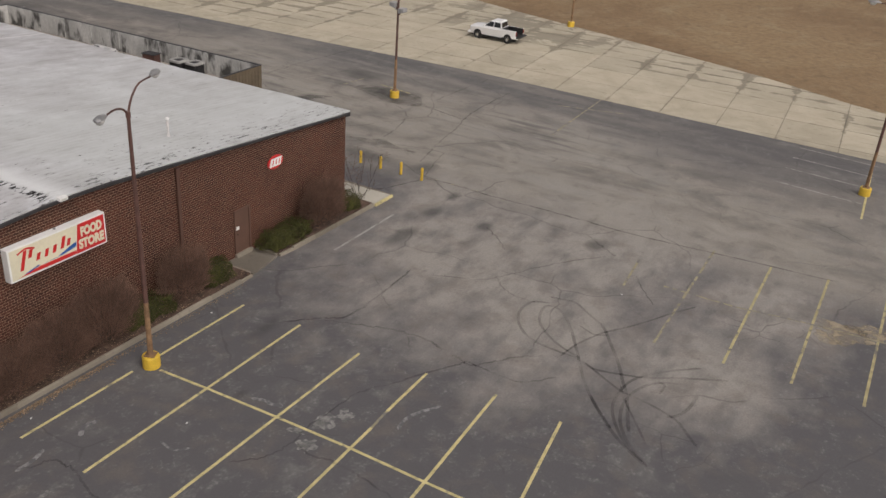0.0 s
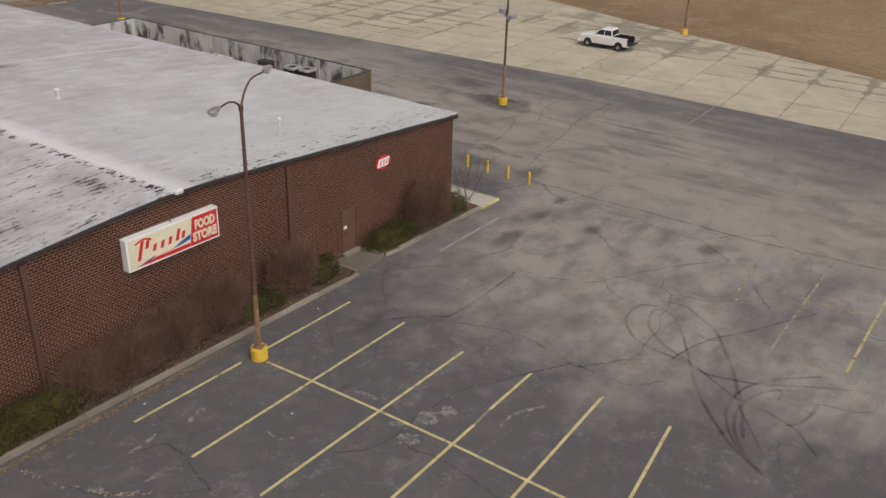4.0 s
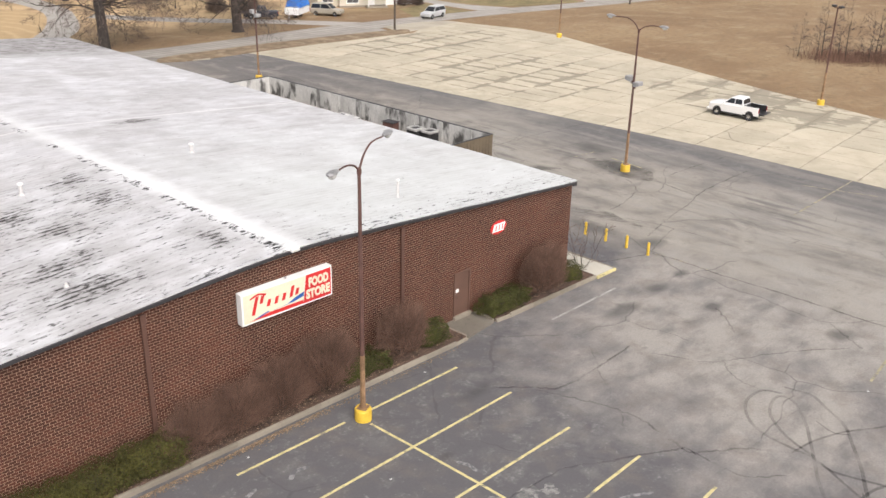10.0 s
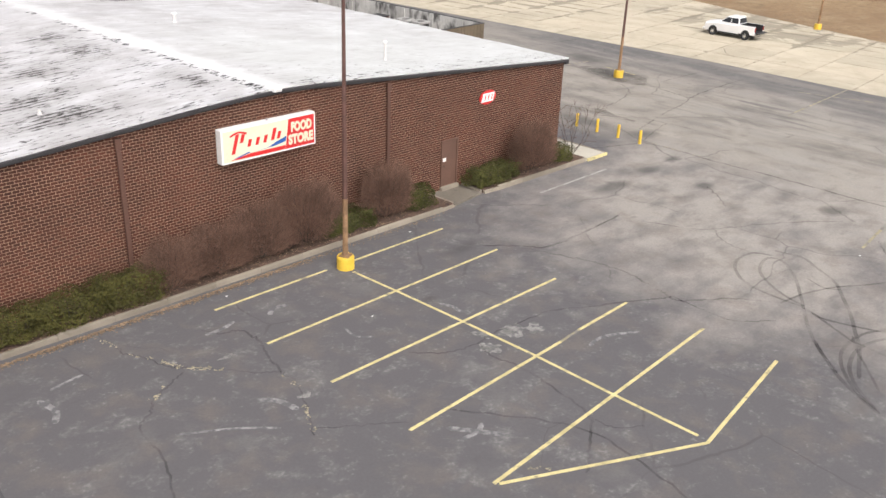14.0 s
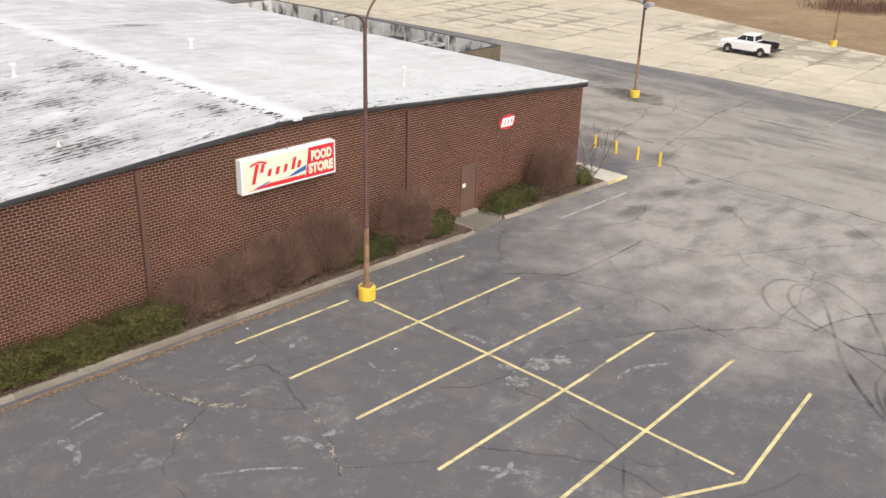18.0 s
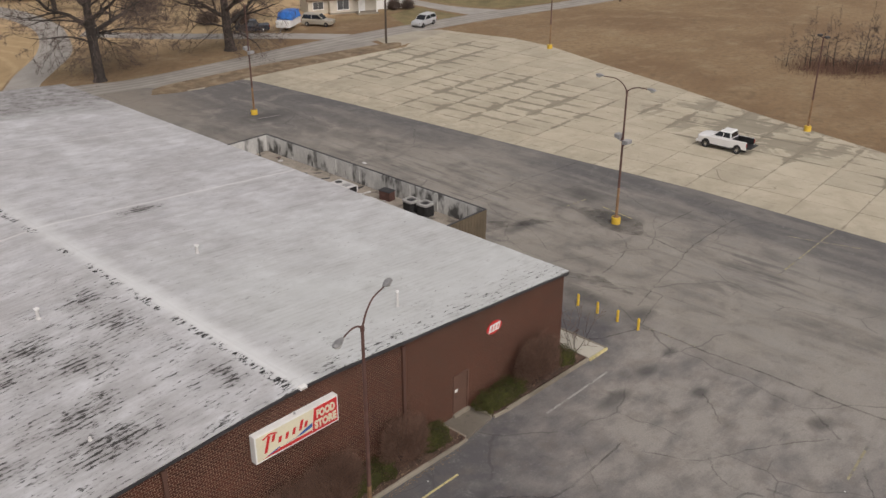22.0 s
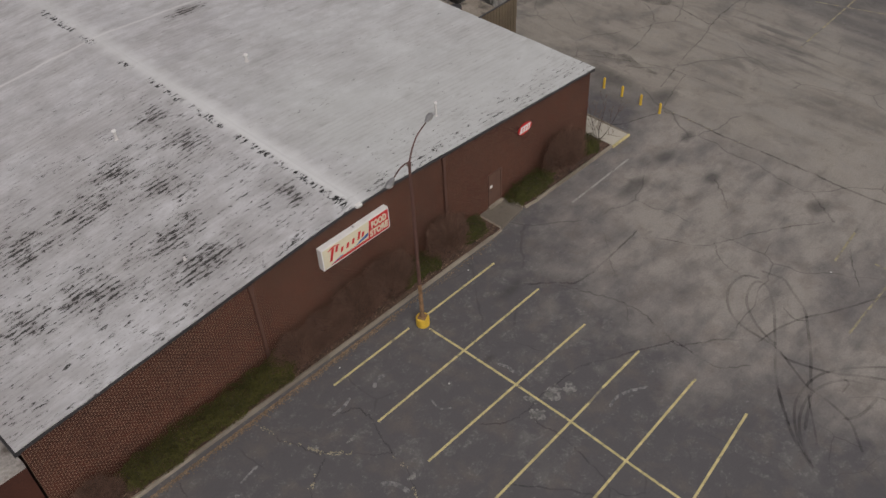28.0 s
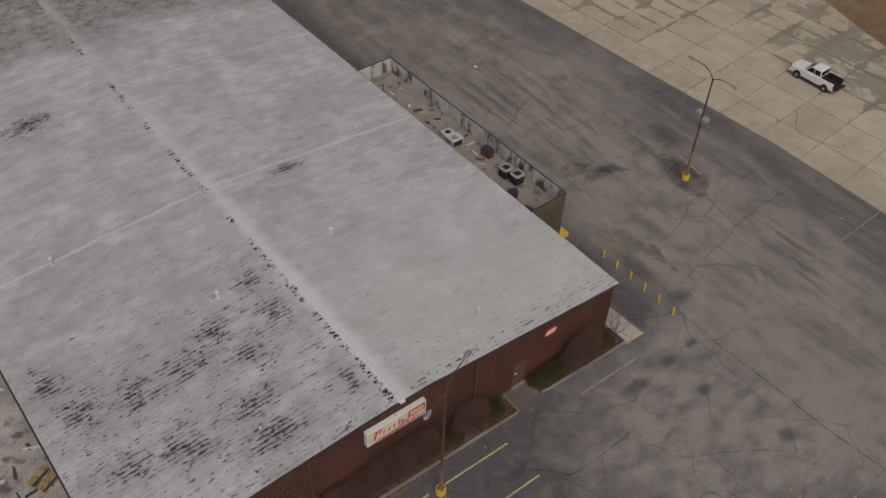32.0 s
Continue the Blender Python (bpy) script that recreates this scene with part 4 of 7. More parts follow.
# ---- bollards ----
bol = empty("bollard", (5.12, -1.7, 0))
tagged(bol, "short yellow steel bollard on asphalt", "bollard", "bollards by the store corner")
part("post", lathe([(0.08, 0.0), (0.08, 0.70), (0.055, 0.755), (0.02, 0.77)], 12), YELLOW, bol)
part("foot", lathe([(0.13, 0.0), (0.12, 0.015)], 12), JOINT, bol)
for y in (-0.29, 1.12, 2.53, 3.94, 5.35):
    copy_thing(bol, pose(5.12, y, 0))


# ---- plants ----
def raw(name, verts, faces, material, parent=None, label=""):
    me = bpy.data.meshes.new(name)
    me.from_pydata(verts, [], faces)
    me.materials.append(material)
    ob = new(name, me)
    ob.parent = parent
    if label:
        ob["label"] = label
    return ob


def stick(vs, fs, pts, radii, n=3):
    """A thin tapered stick as plain vertices and faces."""
    start = len(vs)
    for i, p in enumerate(pts):
        d = (pts[min(i + 1, len(pts) - 1)] - pts[max(i - 1, 0)]).normalized()
        u = Vector((0, 0, 1)).cross(d) if abs(d.z) < 0.9 else Vector((1, 0, 0)).cross(d)
        u.normalize()
        w = d.cross(u)
        for k in range(n):
            a = 2 * math.pi * k / n
            vs.append(p + radii[i] * (math.cos(a) * u + math.sin(a) * w))
    for i in range(len(pts) - 1):
        for k in range(n):
            a, c = start + i * n + k, start + i * n + (k + 1) % n
            fs.append((a, c, c + n, a + n))


def bare_shrub(x, y, w, d, h, z=0.2, seed=1, count=420, label="bare brown twiggy shrub against the brick wall", open_=1.0, thick=1.0):
    rng = random.Random(seed)
    sh = empty("bare_shrub", (x, y, z))
    tagged(sh, label, "shrub", "shrubs in the planting bed")
    vs, fs, ws, wf = [], [], [], []
    off = rng.uniform(0, 60)

    def skin(a, e):
        """A place on the lumpy dome: a turns round it, e climbs from its foot to its top."""
        k = 1 + 0.16 * noise.noise((math.cos(a) * 1.6 + off, math.sin(a) * 1.6, e * 1.5))
        return Vector((w / 2 * math.cos(a) * math.cos(e) ** 0.6 * k, d / 2 * math.sin(a) * math.cos(e) ** 0.6 * k, h * (0.12 + 0.88 * math.sin(e)) * k))
    for i in range(26):
        a, e = rng.uniform(0, 2 * math.pi), rng.uniform(0.4, 1.5)
        tip = skin(a, e) * 0.82
        b0 = Vector((tip.x * 0.25, tip.y * 0.25, -0.03))
        mid = (b0 + tip) / 2 + Vector((rng.uniform(-.08, .08), rng.uniform(-.08, .08), 0.05))
        stick(ws, wf, [b0, mid, tip], [0.018, 0.012, 0.006], 4)
    for i in range(count):
        a, e = rng.uniform(0, 2 * math.pi), math.asin(rng.random() ** 0.8)
        tip = skin(a, e) * (rng.uniform(0.88, 1.04) if i % 5 < 4 else rng.uniform(0.5, 0.9))
        root = Vector((tip.x * rng.uniform(0.45, 0.85) + rng.gauss(0, 0.12), tip.y * rng.uniform(0.45, 0.85), tip.z * rng.uniform(0.25, 0.75)))
        mid = root.lerp(tip, 0.5) + Vector((rng.uniform(-.06, .06), rng.uniform(-.06, .06), rng.uniform(-0.02, 0.06)))
        stick(vs, fs, [root, mid, tip], [0.0075 * thick, 0.006 * thick, 0.0035 * thick])
        for k in range(4):
            q = root.lerp(tip, rng.uniform(0.4, 0.95))
            t = q + (q.normalized() * rng.uniform(0.05, 0.16) + Vector((rng.gauss(0, 0.12), rng.gauss(0, 0.12), rng.uniform(-0.06, 0.14)))) * open_
            stick(vs, fs, [q, t], [0.005 * thick, 0.003 * thick])
    raw("stem", ws, wf, BARK, sh)
    raw("twig_mass", vs, fs, TWIG, sh)
    return sh


def green_shrub(x, y, w, d, h, z=0.2, seed=1, label="clipped dark green evergreen shrub against the brick wall", material=None):
    rng = random.Random(seed)
    sh = empty("evergreen_shrub", (x, y, z))
    tagged(sh, label, "shrub", "shrubs in the planting bed")
    vs, fs, ws, wf = [], [], [], []
    n = int(5200 * (w * d * h) ** 0.6)
    off = rng.uniform(0, 50)
    for i in range(n):
        # points in a lumpy squarish cushion, mostly near its skin
        u = [rng.uniform(-1, 1) for _ in range(3)]
        m = max(abs(u[0]) ** 1.0, abs(u[1]), abs(u[2]))
        s = rng.uniform(0.72, 1.0) / m if rng.random() < 0.8 else 1.0
        q = Vector((u[0] * s, u[1] * s, u[2] * s))
        q *= 0.82 + 0.18 * (1 - 0.35 * (q.length_squared - 1)) * 1.0 if q.length > 1 else 1.0
        lump = 1 + 0.42 * noise.noise((q.x * w * 1.3 + off, q.y * d * 1.3, q.z * h * 1.6))
        p = Vector((q.x * w / 2 * lump, q.y * d / 2 * lump, h * (0.5 + 0.5 * q.z * lump)))
        if p.z < 0.02:
            continue
        up = Vector((rng.gauss(q.x, 0.6), rng.gauss(q.y, 0.6), rng.gauss(0.7, 0.5))).normalized()
        side = up.orthogonal().normalized()
        side.rotate(Matrix.Rotation(rng.uniform(0, 6.3), 3, up))
        t = up.cross(side)
        L, W = rng.uniform(0.025, 0.05), rng.uniform(0.012, 0.022)
        b0 = len(vs)
        vs += [p - side * L, p - t * W, p + side * L + up * 0.015, p + t * W]
        fs.append((b0, b0 + 1, b0 + 2, b0 + 3))
    for i in range(max(6, int(w * 8))):
        bx = rng.uniform(-w * 0.4, w * 0.4)
        stick(ws, wf, [Vector((bx, 0, -0.03)), Vector((bx * 1.1 + rng.uniform(-.2, .2), rng.uniform(-d, d) * 0.3, h * 0.8))], [0.02, 0.006], 4)
    raw("stem", ws, wf, BARK, sh)
    raw("foliage", vs, fs, material or LEAF, sh)
    return sh


LEAFOLIVE = mat("olive boxwood leaf", (0.062, 0.058, 0.011), 0.95, 0.3, 1.4, 20, 0.0, island=0.5)
BED_Z = 0.20
for i, (x, w, h) in enumerate(((-30.32, 2.3, 0.95), (-28.18, 2.5, 1.0), (-25.92, 2.4, 0.95), (-23.95, 2.2, 1.05))):
    green_shrub(x, -0.88, w, 1.25, h, BED_Z, 20 + i, "clipped olive-green boxwood hedge plant beside the kerb", LEAFOLIVE)
for i, (x, y, w, d, h) in enumerate(((-32.93, -0.85, 2.5, 1.5, 1.5), (-22.36, -0.82, 3.0, 1.5, 1.75), (-20.5, -0.8, 3.0, 1.5, 1.95), (-18.7, -0.8, 3.1, 1.55, 2.25), (-16.6, -0.78, 3.4, 1.55, 2.6), (-12.4, -0.78, 2.9, 1.5, 2.35), (-2.95, -0.78, 3.5, 1.5, 2.45))):
    bare_shrub(x, y, w, d, h, BED_Z, 40 + i, int(560 * w))
for i, (x, w, h) in enumerate(((-14.61, 2.6, 0.75), (-10.72, 1.5, 0.9), (-5.85, 2.9, 0.8), (-0.85, 1.2, 0.7))):
    green_shrub(x, -0.82, w, 1.15, h, BED_Z, 60 + i, "low spreading dark green evergreen shrub beside the kerb")


# ---- bare trees ----
def grow(rng, wood, twigs, p, d, length, r, level, bend, lift, fine=False):
    """One branch that wanders, tapers and sends out side branches all along."""
    steps = min(max(3, int(length / 0.9)), 8) if level > 1 else 2 + level
    pts, radii = [p], [r]
    for i in range(steps):
        d = (d + Vector((rng.gauss(0, bend), rng.gauss(0, bend), rng.gauss(lift, bend * 0.7)))).normalized()
        p = p + d * length / steps
        pts.append(p)
        radii.append(max(r * (1 - 0.72 * (i + 1) / steps), 0.011))
    stick(*(wood if level > 1 else twigs), pts, radii, 6 if r > 0.1 else (4 if level > 1 else 3))
    if level == 0:
        return
    for i in range(1, steps + 1):
        for k in range(2 if i == steps or (fine and level == 1) else 1):
            side = d.orthogonal().normalized()
            side.rotate(Matrix.Rotation(rng.uniform(0, 6.283), 3, d))
            axis = (pts[i] - pts[i - 1]).normalized()
            turn = rng.uniform(0.5, 1.1) if i < steps else rng.uniform(0.25, 0.7)
            nd = (axis * math.cos(turn) + side * math.sin(turn)).normalized()
            left = 1 - 0.5 * i / steps
            grow(rng, wood, twigs, pts[i], nd, length * rng.uniform(0.42, 0.66) * left + 0.12 * length, max(radii[i] * rng.uniform(0.42, 0.66), 0.011), level - 1, bend * 1.1, lift * 0.6, fine)


def bare_tree(x, y, h, seed, girth=0.45, level=3, limbs=9, fork=0.24, width=0.46, droop=3, label="large leafless shade tree on winter grass", name="bare_tree"):
    """A short trunk that forks into heavy limbs under a broad rounded crown; a few low limbs hang."""
    rng = random.Random(seed)
    tr = empty(name, (x, y, -0.05))
    tagged(tr, label, "tree", "bare trees")
    wood, twigs, bole = ([], []), ([], []), ([], [])
    th = h * fork
    lean = rng.uniform(-0.02, 0.02) * h
    trunk = [Vector((0, 0, -0.1)), Vector((0, 0, 0.35)), Vector((lean * 0.3, 0, th * 0.5)), Vector((lean * 0.6, 0.05, th)), Vector((lean, 0.1, h * 0.46)), Vector((lean * 1.4, 0, h * 0.68))]
    stick(*bole, trunk, [girth * 1.55, girth * 1.08, girth * 0.95, girth * 0.92, girth * 0.5, girth * 0.2], 11)
    for i in range(limbs):
        f = (i + 0.5) / limbs
        z = th * 0.9 + (h * 0.6 - th * 0.9) * f ** 1.1
        a = i * 2.4 + rng.uniform(-0.4, 0.4)
        rise = 0.25 + 1.25 * f
        d = Vector((math.cos(a), math.sin(a), rise)).normalized()
        reach = h * (width + 0.06) * (1 - 0.32 * f) * rng.uniform(0.85, 1.1)
        base = trunk[3].lerp(trunk[4], min(1, max(0, (z - th) / (h * 0.46 - th)))) if z < h * 0.46 else trunk[4].lerp(trunk[5], (z - h * 0.46) / (h * 0.22))
        base = Vector((base.x, base.y, z))
        grow(rng, wood, twigs, base, d, reach, girth * (0.5 - 0.26 * f), level, 0.2, 0.05, level > 3)
    for i in range(droop):
        a = i * 2.3 + rng.uniform(0, 0.8)
        grow(rng, wood, twigs, Vector((lean * 0.5, 0, th * rng.uniform(0.75, 0.98))), Vector((math.cos(a), math.sin(a), 0.3)).normalized(), h * width * rng.uniform(0.6, 0.85), girth * 0.2, level, 0.22, -0.05, level > 3)
    grow(rng, wood, twigs, trunk[-1], Vector((0.1, 0, 1)), h * 0.26, girth * 0.2, level - 1, 0.12, 0.04)
    raw("trunk", *bole, BARK, tr)
    raw("branchwork", *wood, BARK, tr)
    raw("crown", *twigs, TWIGGREY, tr)
    return tr


def open_shrub(x, y, h, seed, label):
    """Several thin stems from one root that spread and fork freely."""
    rng = random.Random(seed)
    sh = tagged(empty("open_shrub", (x, y, 0.12)), label, "shrub", "shrubs in the planting bed")
    wood, twigs = ([], []), ([], [])
    for i in range(5):
        a = i * 1.26 + rng.uniform(-0.2, 0.2)
        d = Vector((0.42 * math.cos(a), 0.42 * math.sin(a), 1.0)).normalized()
        grow(rng, wood, twigs, Vector((0.08 * math.cos(a), 0.08 * math.sin(a), -0.05)), d, h * rng.uniform(0.7, 1.0), 0.02, 2, 0.14, 0.03)
    raw("stem", *wood, BARK, sh)
    raw("twig_mass", *twigs, TWIGGREY, sh)
    return sh


TWIGGREY = mat("grey twigs", (0.125, 0.092, 0.078), 0.95, 0.2, 1.0, 20, 0.0, island=0.3)
NEEDLE = mat("conifer needles", (0.024, 0.034, 0.02), 0.8, 0.3, 1.0, 20, 0.0, island=0.5)


def conifer(x, y, h, w, seed, label="tall dark green conifer beside a house"):
    rng = random.Random(seed)
    tr = empty("conifer", (x, y, -0.05))
    tagged(tr, label, "tree", "evergreen trees")
    vs, fs, bv, bf = [], [], [], []
    stick(bv, bf, [Vector((0, 0, -0.1)), Vector((0, 0, h * 0.5)), Vector((0.05, 0, h * 0.98))], [0.28, 0.16, 0.03], 8)
    for i in range(2600):
        z = h * (0.1 + 0.9 * rng.random() ** 1.3)
        R = w / 2 * (1 - (z / h)) ** 0.75 + 0.15
        a = rng.uniform(0, 6.283)
        r = R * rng.random() ** 0.4 * (0.8 + 0.35 * noise.noise((math.cos(a) * 2, math.sin(a) * 2, z * 0.9 + seed)))
        p = Vector((r * math.cos(a), r * math.sin(a), z - 0.25 * r))
        o = Vector((math.cos(a), math.sin(a), -0.35 + rng.gauss(0, 0.3))).normalized() * rng.uniform(0.2, 0.5)
        s = Vector((-math.sin(a), math.cos(a), rng.gauss(0, 0.3))) * rng.uniform(0.06, 0.16)
        b0 = len(vs)
        vs += [p - o * 0.4, p + s, p + o, p - s]
        fs.append((b0, b0 + 1, b0 + 2, b0 + 3))
    raw("trunk", bv, bf, BARK, tr)
    raw("foliage", vs, fs, NEEDLE, tr)
    return tr


open_shrub(0.45, -0.6, 2.3, 77, "sparse leafless shrub at the store corner")
bare_tree(10.5, 72.9, 22.5, 3, 0.58, 4, 11, 0.25, 0.42, 4, "huge leafless oak with spreading low limbs beside the road")
bare_tree(29.5, 75.4, 24, 8, 0.62, 4, 11, 0.13, 0.42, 3, "huge leafless oak with ascending limbs beside the road")
bare_tree(67.09, 82.84, 18, 12, 0.43, 3, 9, 0.3, 0.34, 1, "tall leafless tree in front of a white house")
t1 = bare_tree(22.97, 133.14, 17.5, 21, 0.46, 3, 8, 0.22, 0.42, 2, "leafless shade tree on a distant lawn")
t2 = bare_tree(11.21, 111.08, 9.2, 22, 0.2, 3, 6, 0.28, 0.42, 0, "small leafless street tree beside a lane")
bare_tree(108.09, 71.31, 7.8, 23, 0.2, 3, 7, 0.25, 0.5, 1, "small round leafless tree on a far lawn")
rng_t = random.Random(99)
near_trees = [(35.02, 148.3, 1), (48.67, 134.57, 0.9), (76.67, 110.65, 0.75), (79.18, 119.74, 0.95), (96.78, 130.11, 1.05), (90.04, 119.95, 0.8), (37.76, 112.43, 0.7), (19.55, 150.99, 1.1), (1.38, 139.62, 1), (6.86, 161.58, 1.1), (-11, 124.83, 0.9), (29.63, 169.33, 1.1), (52.49, 160.39, 1), (67.78, 152.25, 1.1)]
mid_trees = [(81.99, 143.64, 0.9), (111.5, 128.69, 1), (116.88, 112.55, 0.9), (129.23, 108.5, 1), (141.05, 93.01, 0.95), (121.79, 144.75, 1.1), (97.73, 166.72, 1.2), (74.25, 186.65, 1.2), (45.74, 194.34, 1.2), (12.5, 190.11, 1.2), (155.08, 83.16, 1), (169.65, 75.97, 1), (181.3, 88.41, 1), (149.86, 122.68, 1.1)]
far_trees = [(168.84, 104.58, 1.1), (188.05, 51.95, 0.9), (34.01, 98.64, 0.45), (41, 95.12, 0.4), (15.13, 120.44, 0.5), (25.07, 115.66, 0.8), (5.43, 122.63, 0.9), (32.55, 127.11, 0.85), (59.16, 136.91, 0.85), (40.28, 155.16, 1), (22.23, 140.96, 0.9), (-6.08, 115.83, 0.8), (87.63, 136.2, 0.8), (104.93, 119.3, 0.85)]
spots = near_trees + mid_trees + far_trees
for i, (x, y, s) in enumerate(spots):
    ob = copy_thing((t1, t1, t2, t1)[i % 4] if s > 0.6 else t2, pose(x, y, -0.05, 0, 0, rng_t.uniform(0, 360)) @ Matrix.Scale(s * (2.1 if (i % 4 == 2 and s > 0.6) else 1.0), 4))
for x, y, h, w, k in ((102.27, 93.02, 13.97, 9.1, 1), (46.35, 119.52, 10.16, 6.5, 2), (115.22, 81.59, 10.16, 5.2, 3), (130.25, 74.84, 11.43, 7.8, 4), (136.36, 71.95, 11.43, 8.45, 5), (26.15, 131.22, 12.7, 7.8, 6), (97.96, 95.9, 11.43, 6.5, 7), (52.2, 119.75, 11.43, 6.5, 8)):
    conifer(x, y, h, w, k)
# saplings and brush in the field
sap = bare_tree(71.36, 17.75, 7.0, 51, 0.06, 3, 7, 0.12, 0.2, 0, "thin leafless sapling in a brown field", "sapling")
sap["group"] = "field saplings"
for i, (x, y, k) in enumerate(((72.49, 15.45, 1.0), (73.35, 13.14, 0.8), (70.63, 20.3, 0.7), (75, 11.19, 1.1), (76.92, 8.77, 0.9), (73.83, 16.86, 0.85), (79.48, 6, 0.8), (76.39, 13.63, 1.05), (74.5, 12.4, 0.9), (77.6, 10.6, 0.8), (72.0, 18.6, 0.75))):
    copy_thing(sap, pose(x, y, -0.05, 0, 0, i * 77) @ Matrix.Scale(k, 4))
vs, fs = [], []
rb = random.Random(4)
for i in range(6500):
    u = rb.random() ** 1.5
    x, y = 71.5 + 20.0 * u + rb.gauss(0, 1.8), 17.0 - 21.0 * u + rb.gauss(0, 1.8)
    p = Vector((x, y, -0.05))
    stick(vs, fs, [p, p + Vector((rb.gauss(0, 0.3), rb.gauss(0, 0.3), rb.uniform(0.2, 1.2) * (1 + noise.noise((x * 0.3, y * 0.3, 2)))))], [0.016, 0.006])
for i in range(5200):
    u = rb.random()
    p = Vector((147 + 46 * u + rb.gauss(0, 2.0), 52.6 - 44 * u + rb.gauss(0, 3.0), -0.05))
    stick(vs, fs, [p, p + Vector((rb.gauss(0, 0.5), rb.gauss(0, 0.5), rb.uniform(1.2, 3.8)))], [0.02, 0.008])
tagged(raw("brush", vs, fs, TWIG), "thicket of bare brown brush at the field edge", "brush", kind="stuff")

# dense dark bare thicket trees between the oaks and the houses
for x, y, w, h, k in ((30.49, 99.07, 6.35, 7.15, 1), (36.56, 91.48, 3.3, 2.08, 2), (40.37, 88.81, 3.05, 1.95, 3), (63.15, 80.68, 2.03, 1.69, 4), (65.01, 79.6, 1.91, 1.56, 5), (111.09, 74.58, 2.54, 2.86, 6), (118.43, 70.82, 2.79, 2.6, 7), (93.57, 88.11, 2.03, 1.3, 8), (93.48, 85.74, 2.16, 1.3, 9), (93.24, 83.35, 2.03, 1.3, 10), (93.15, 80.99, 2.03, 1.17, 11)):
    sh = bare_shrub(x, y, w, w, h, -0.05, 300 + k, 420, "dense dark bare bush near the houses", 1 + w * 0.25, 2.6)
    for o in sh.children:
        o.data.materials[0] = TWIGGREY
    sh["group"] = "bushes by the houses"


HAZE = mat("brown thicket twigs", (0.165, 0.117, 0.098), 0.95, 0.25, 0.4, 6, 0.0, island=0.35)
th = bare_shrub(27.0, 152.0, 9.0, 9.0, 6.5, -0.05, 350, 900, "tall brown bare thicket among distant trees", 3.2, 4.0)
for o in th.children:
    o.data.materials[0] = HAZE
th["group"] = "bushes by the houses"
for i, (x, y, k) in enumerate(((34.5, 149, 0.9), (46, 157, 1.1), (45.5, 146, 0.9), (55.5, 152, 1.0), (20.5, 141, 0.8), (15, 158, 1.1), (65, 160, 1.1), (67, 140, 0.8), (2, 150, 1.0), (56, 126, 0.55), (37, 186, 1.4), (60, 178, 1.3), (90, 150, 1.1), (112, 138, 1.0), (84, 172, 1.3))):
    copy_thing(th, pose(x, y, -0.05, 0, 0, i * 67) @ Matrix.Scale(k, 4))

# ---- houses ----
SHINGLE_D = mat("dark shingles", (0.055, 0.06, 0.062), 0.9, 0.2, 2, 14, 0.3)
SHINGLE_G = mat("green grey shingles", (0.075, 0.095, 0.09), 0.9, 0.2, 2, 14, 0.3)
SHINGLE_B = mat("brown shingles", (0.20, 0.145, 0.10), 0.9, 0.2, 2, 14, 0.3)
SHINGLE_P = mat("pale grey shingles", (0.25, 0.245, 0.24), 0.9, 0.15, 2, 14, 0.3)
SIDING_W = mat("white siding", (0.74, 0.74, 0.73), 0.7, 0.06, 1, 12, 0.1)
SIDING_C = mat("cream siding", (0.56, 0.52, 0.44), 0.7, 0.08, 1, 12, 0.1)
SIDING_Y = mat("mustard siding", (0.40, 0.25, 0.055), 0.7, 0.1, 1, 12, 0.1)
SIDING_G = mat("grey siding", (0.42, 0.41, 0.40), 0.7, 0.08, 1, 12, 0.1)
REDBRICK = mat("red brick house", (0.22, 0.09, 0.06), 0.85, 0.15, 1, 10, 0.2)


HGLASS = mat("curtained window glass", (0.10, 0.105, 0.11), 0.12, 0.3, 3, 10, 0.0)


def house_window(parent, x, y, z, w, h, face, glass=None, awning=False):
    """A window with frame, pane and sill; face is the outward direction along y."""
    win = part("window", box(x - w / 2 - 0.08, x + w / 2 + 0.08, min(y, y + face * 0.06), max(y, y + face * 0.06), z - 0.08, z + h + 0.08, 0.01), WHITEP, parent, "white framed window")
    n_panes = 2 if w > 1.05 else 1
    for k in range(n_panes):
        a, c = x - w / 2 + k * w / n_panes + 0.02, x - w / 2 + (k + 1) * w / n_panes - 0.02
        part("pane", box(a, c, min(y, y + face * 0.07), max(y, y + face * 0.07), z, z + h), glass or HGLASS, win)
    part("sill", box(x - w / 2 - 0.1, x + w / 2 + 0.1, min(y, y + face * 0.12), max(y, y + face * 0.12), z - 0.14, z - 0.085), WHITEP, win)
    if awning:
        part("awning", prism([(x - w / 2 - 0.15, z + h + 0.25), (x + w / 2 + 0.15, z + h + 0.25), (x + w / 2 + 0.25, z + h * 0.55), (x - w / 2 - 0.25, z + h * 0.55)], y + face * 0.1, y + face * 0.55), WHITEP, win, "white aluminium awning")


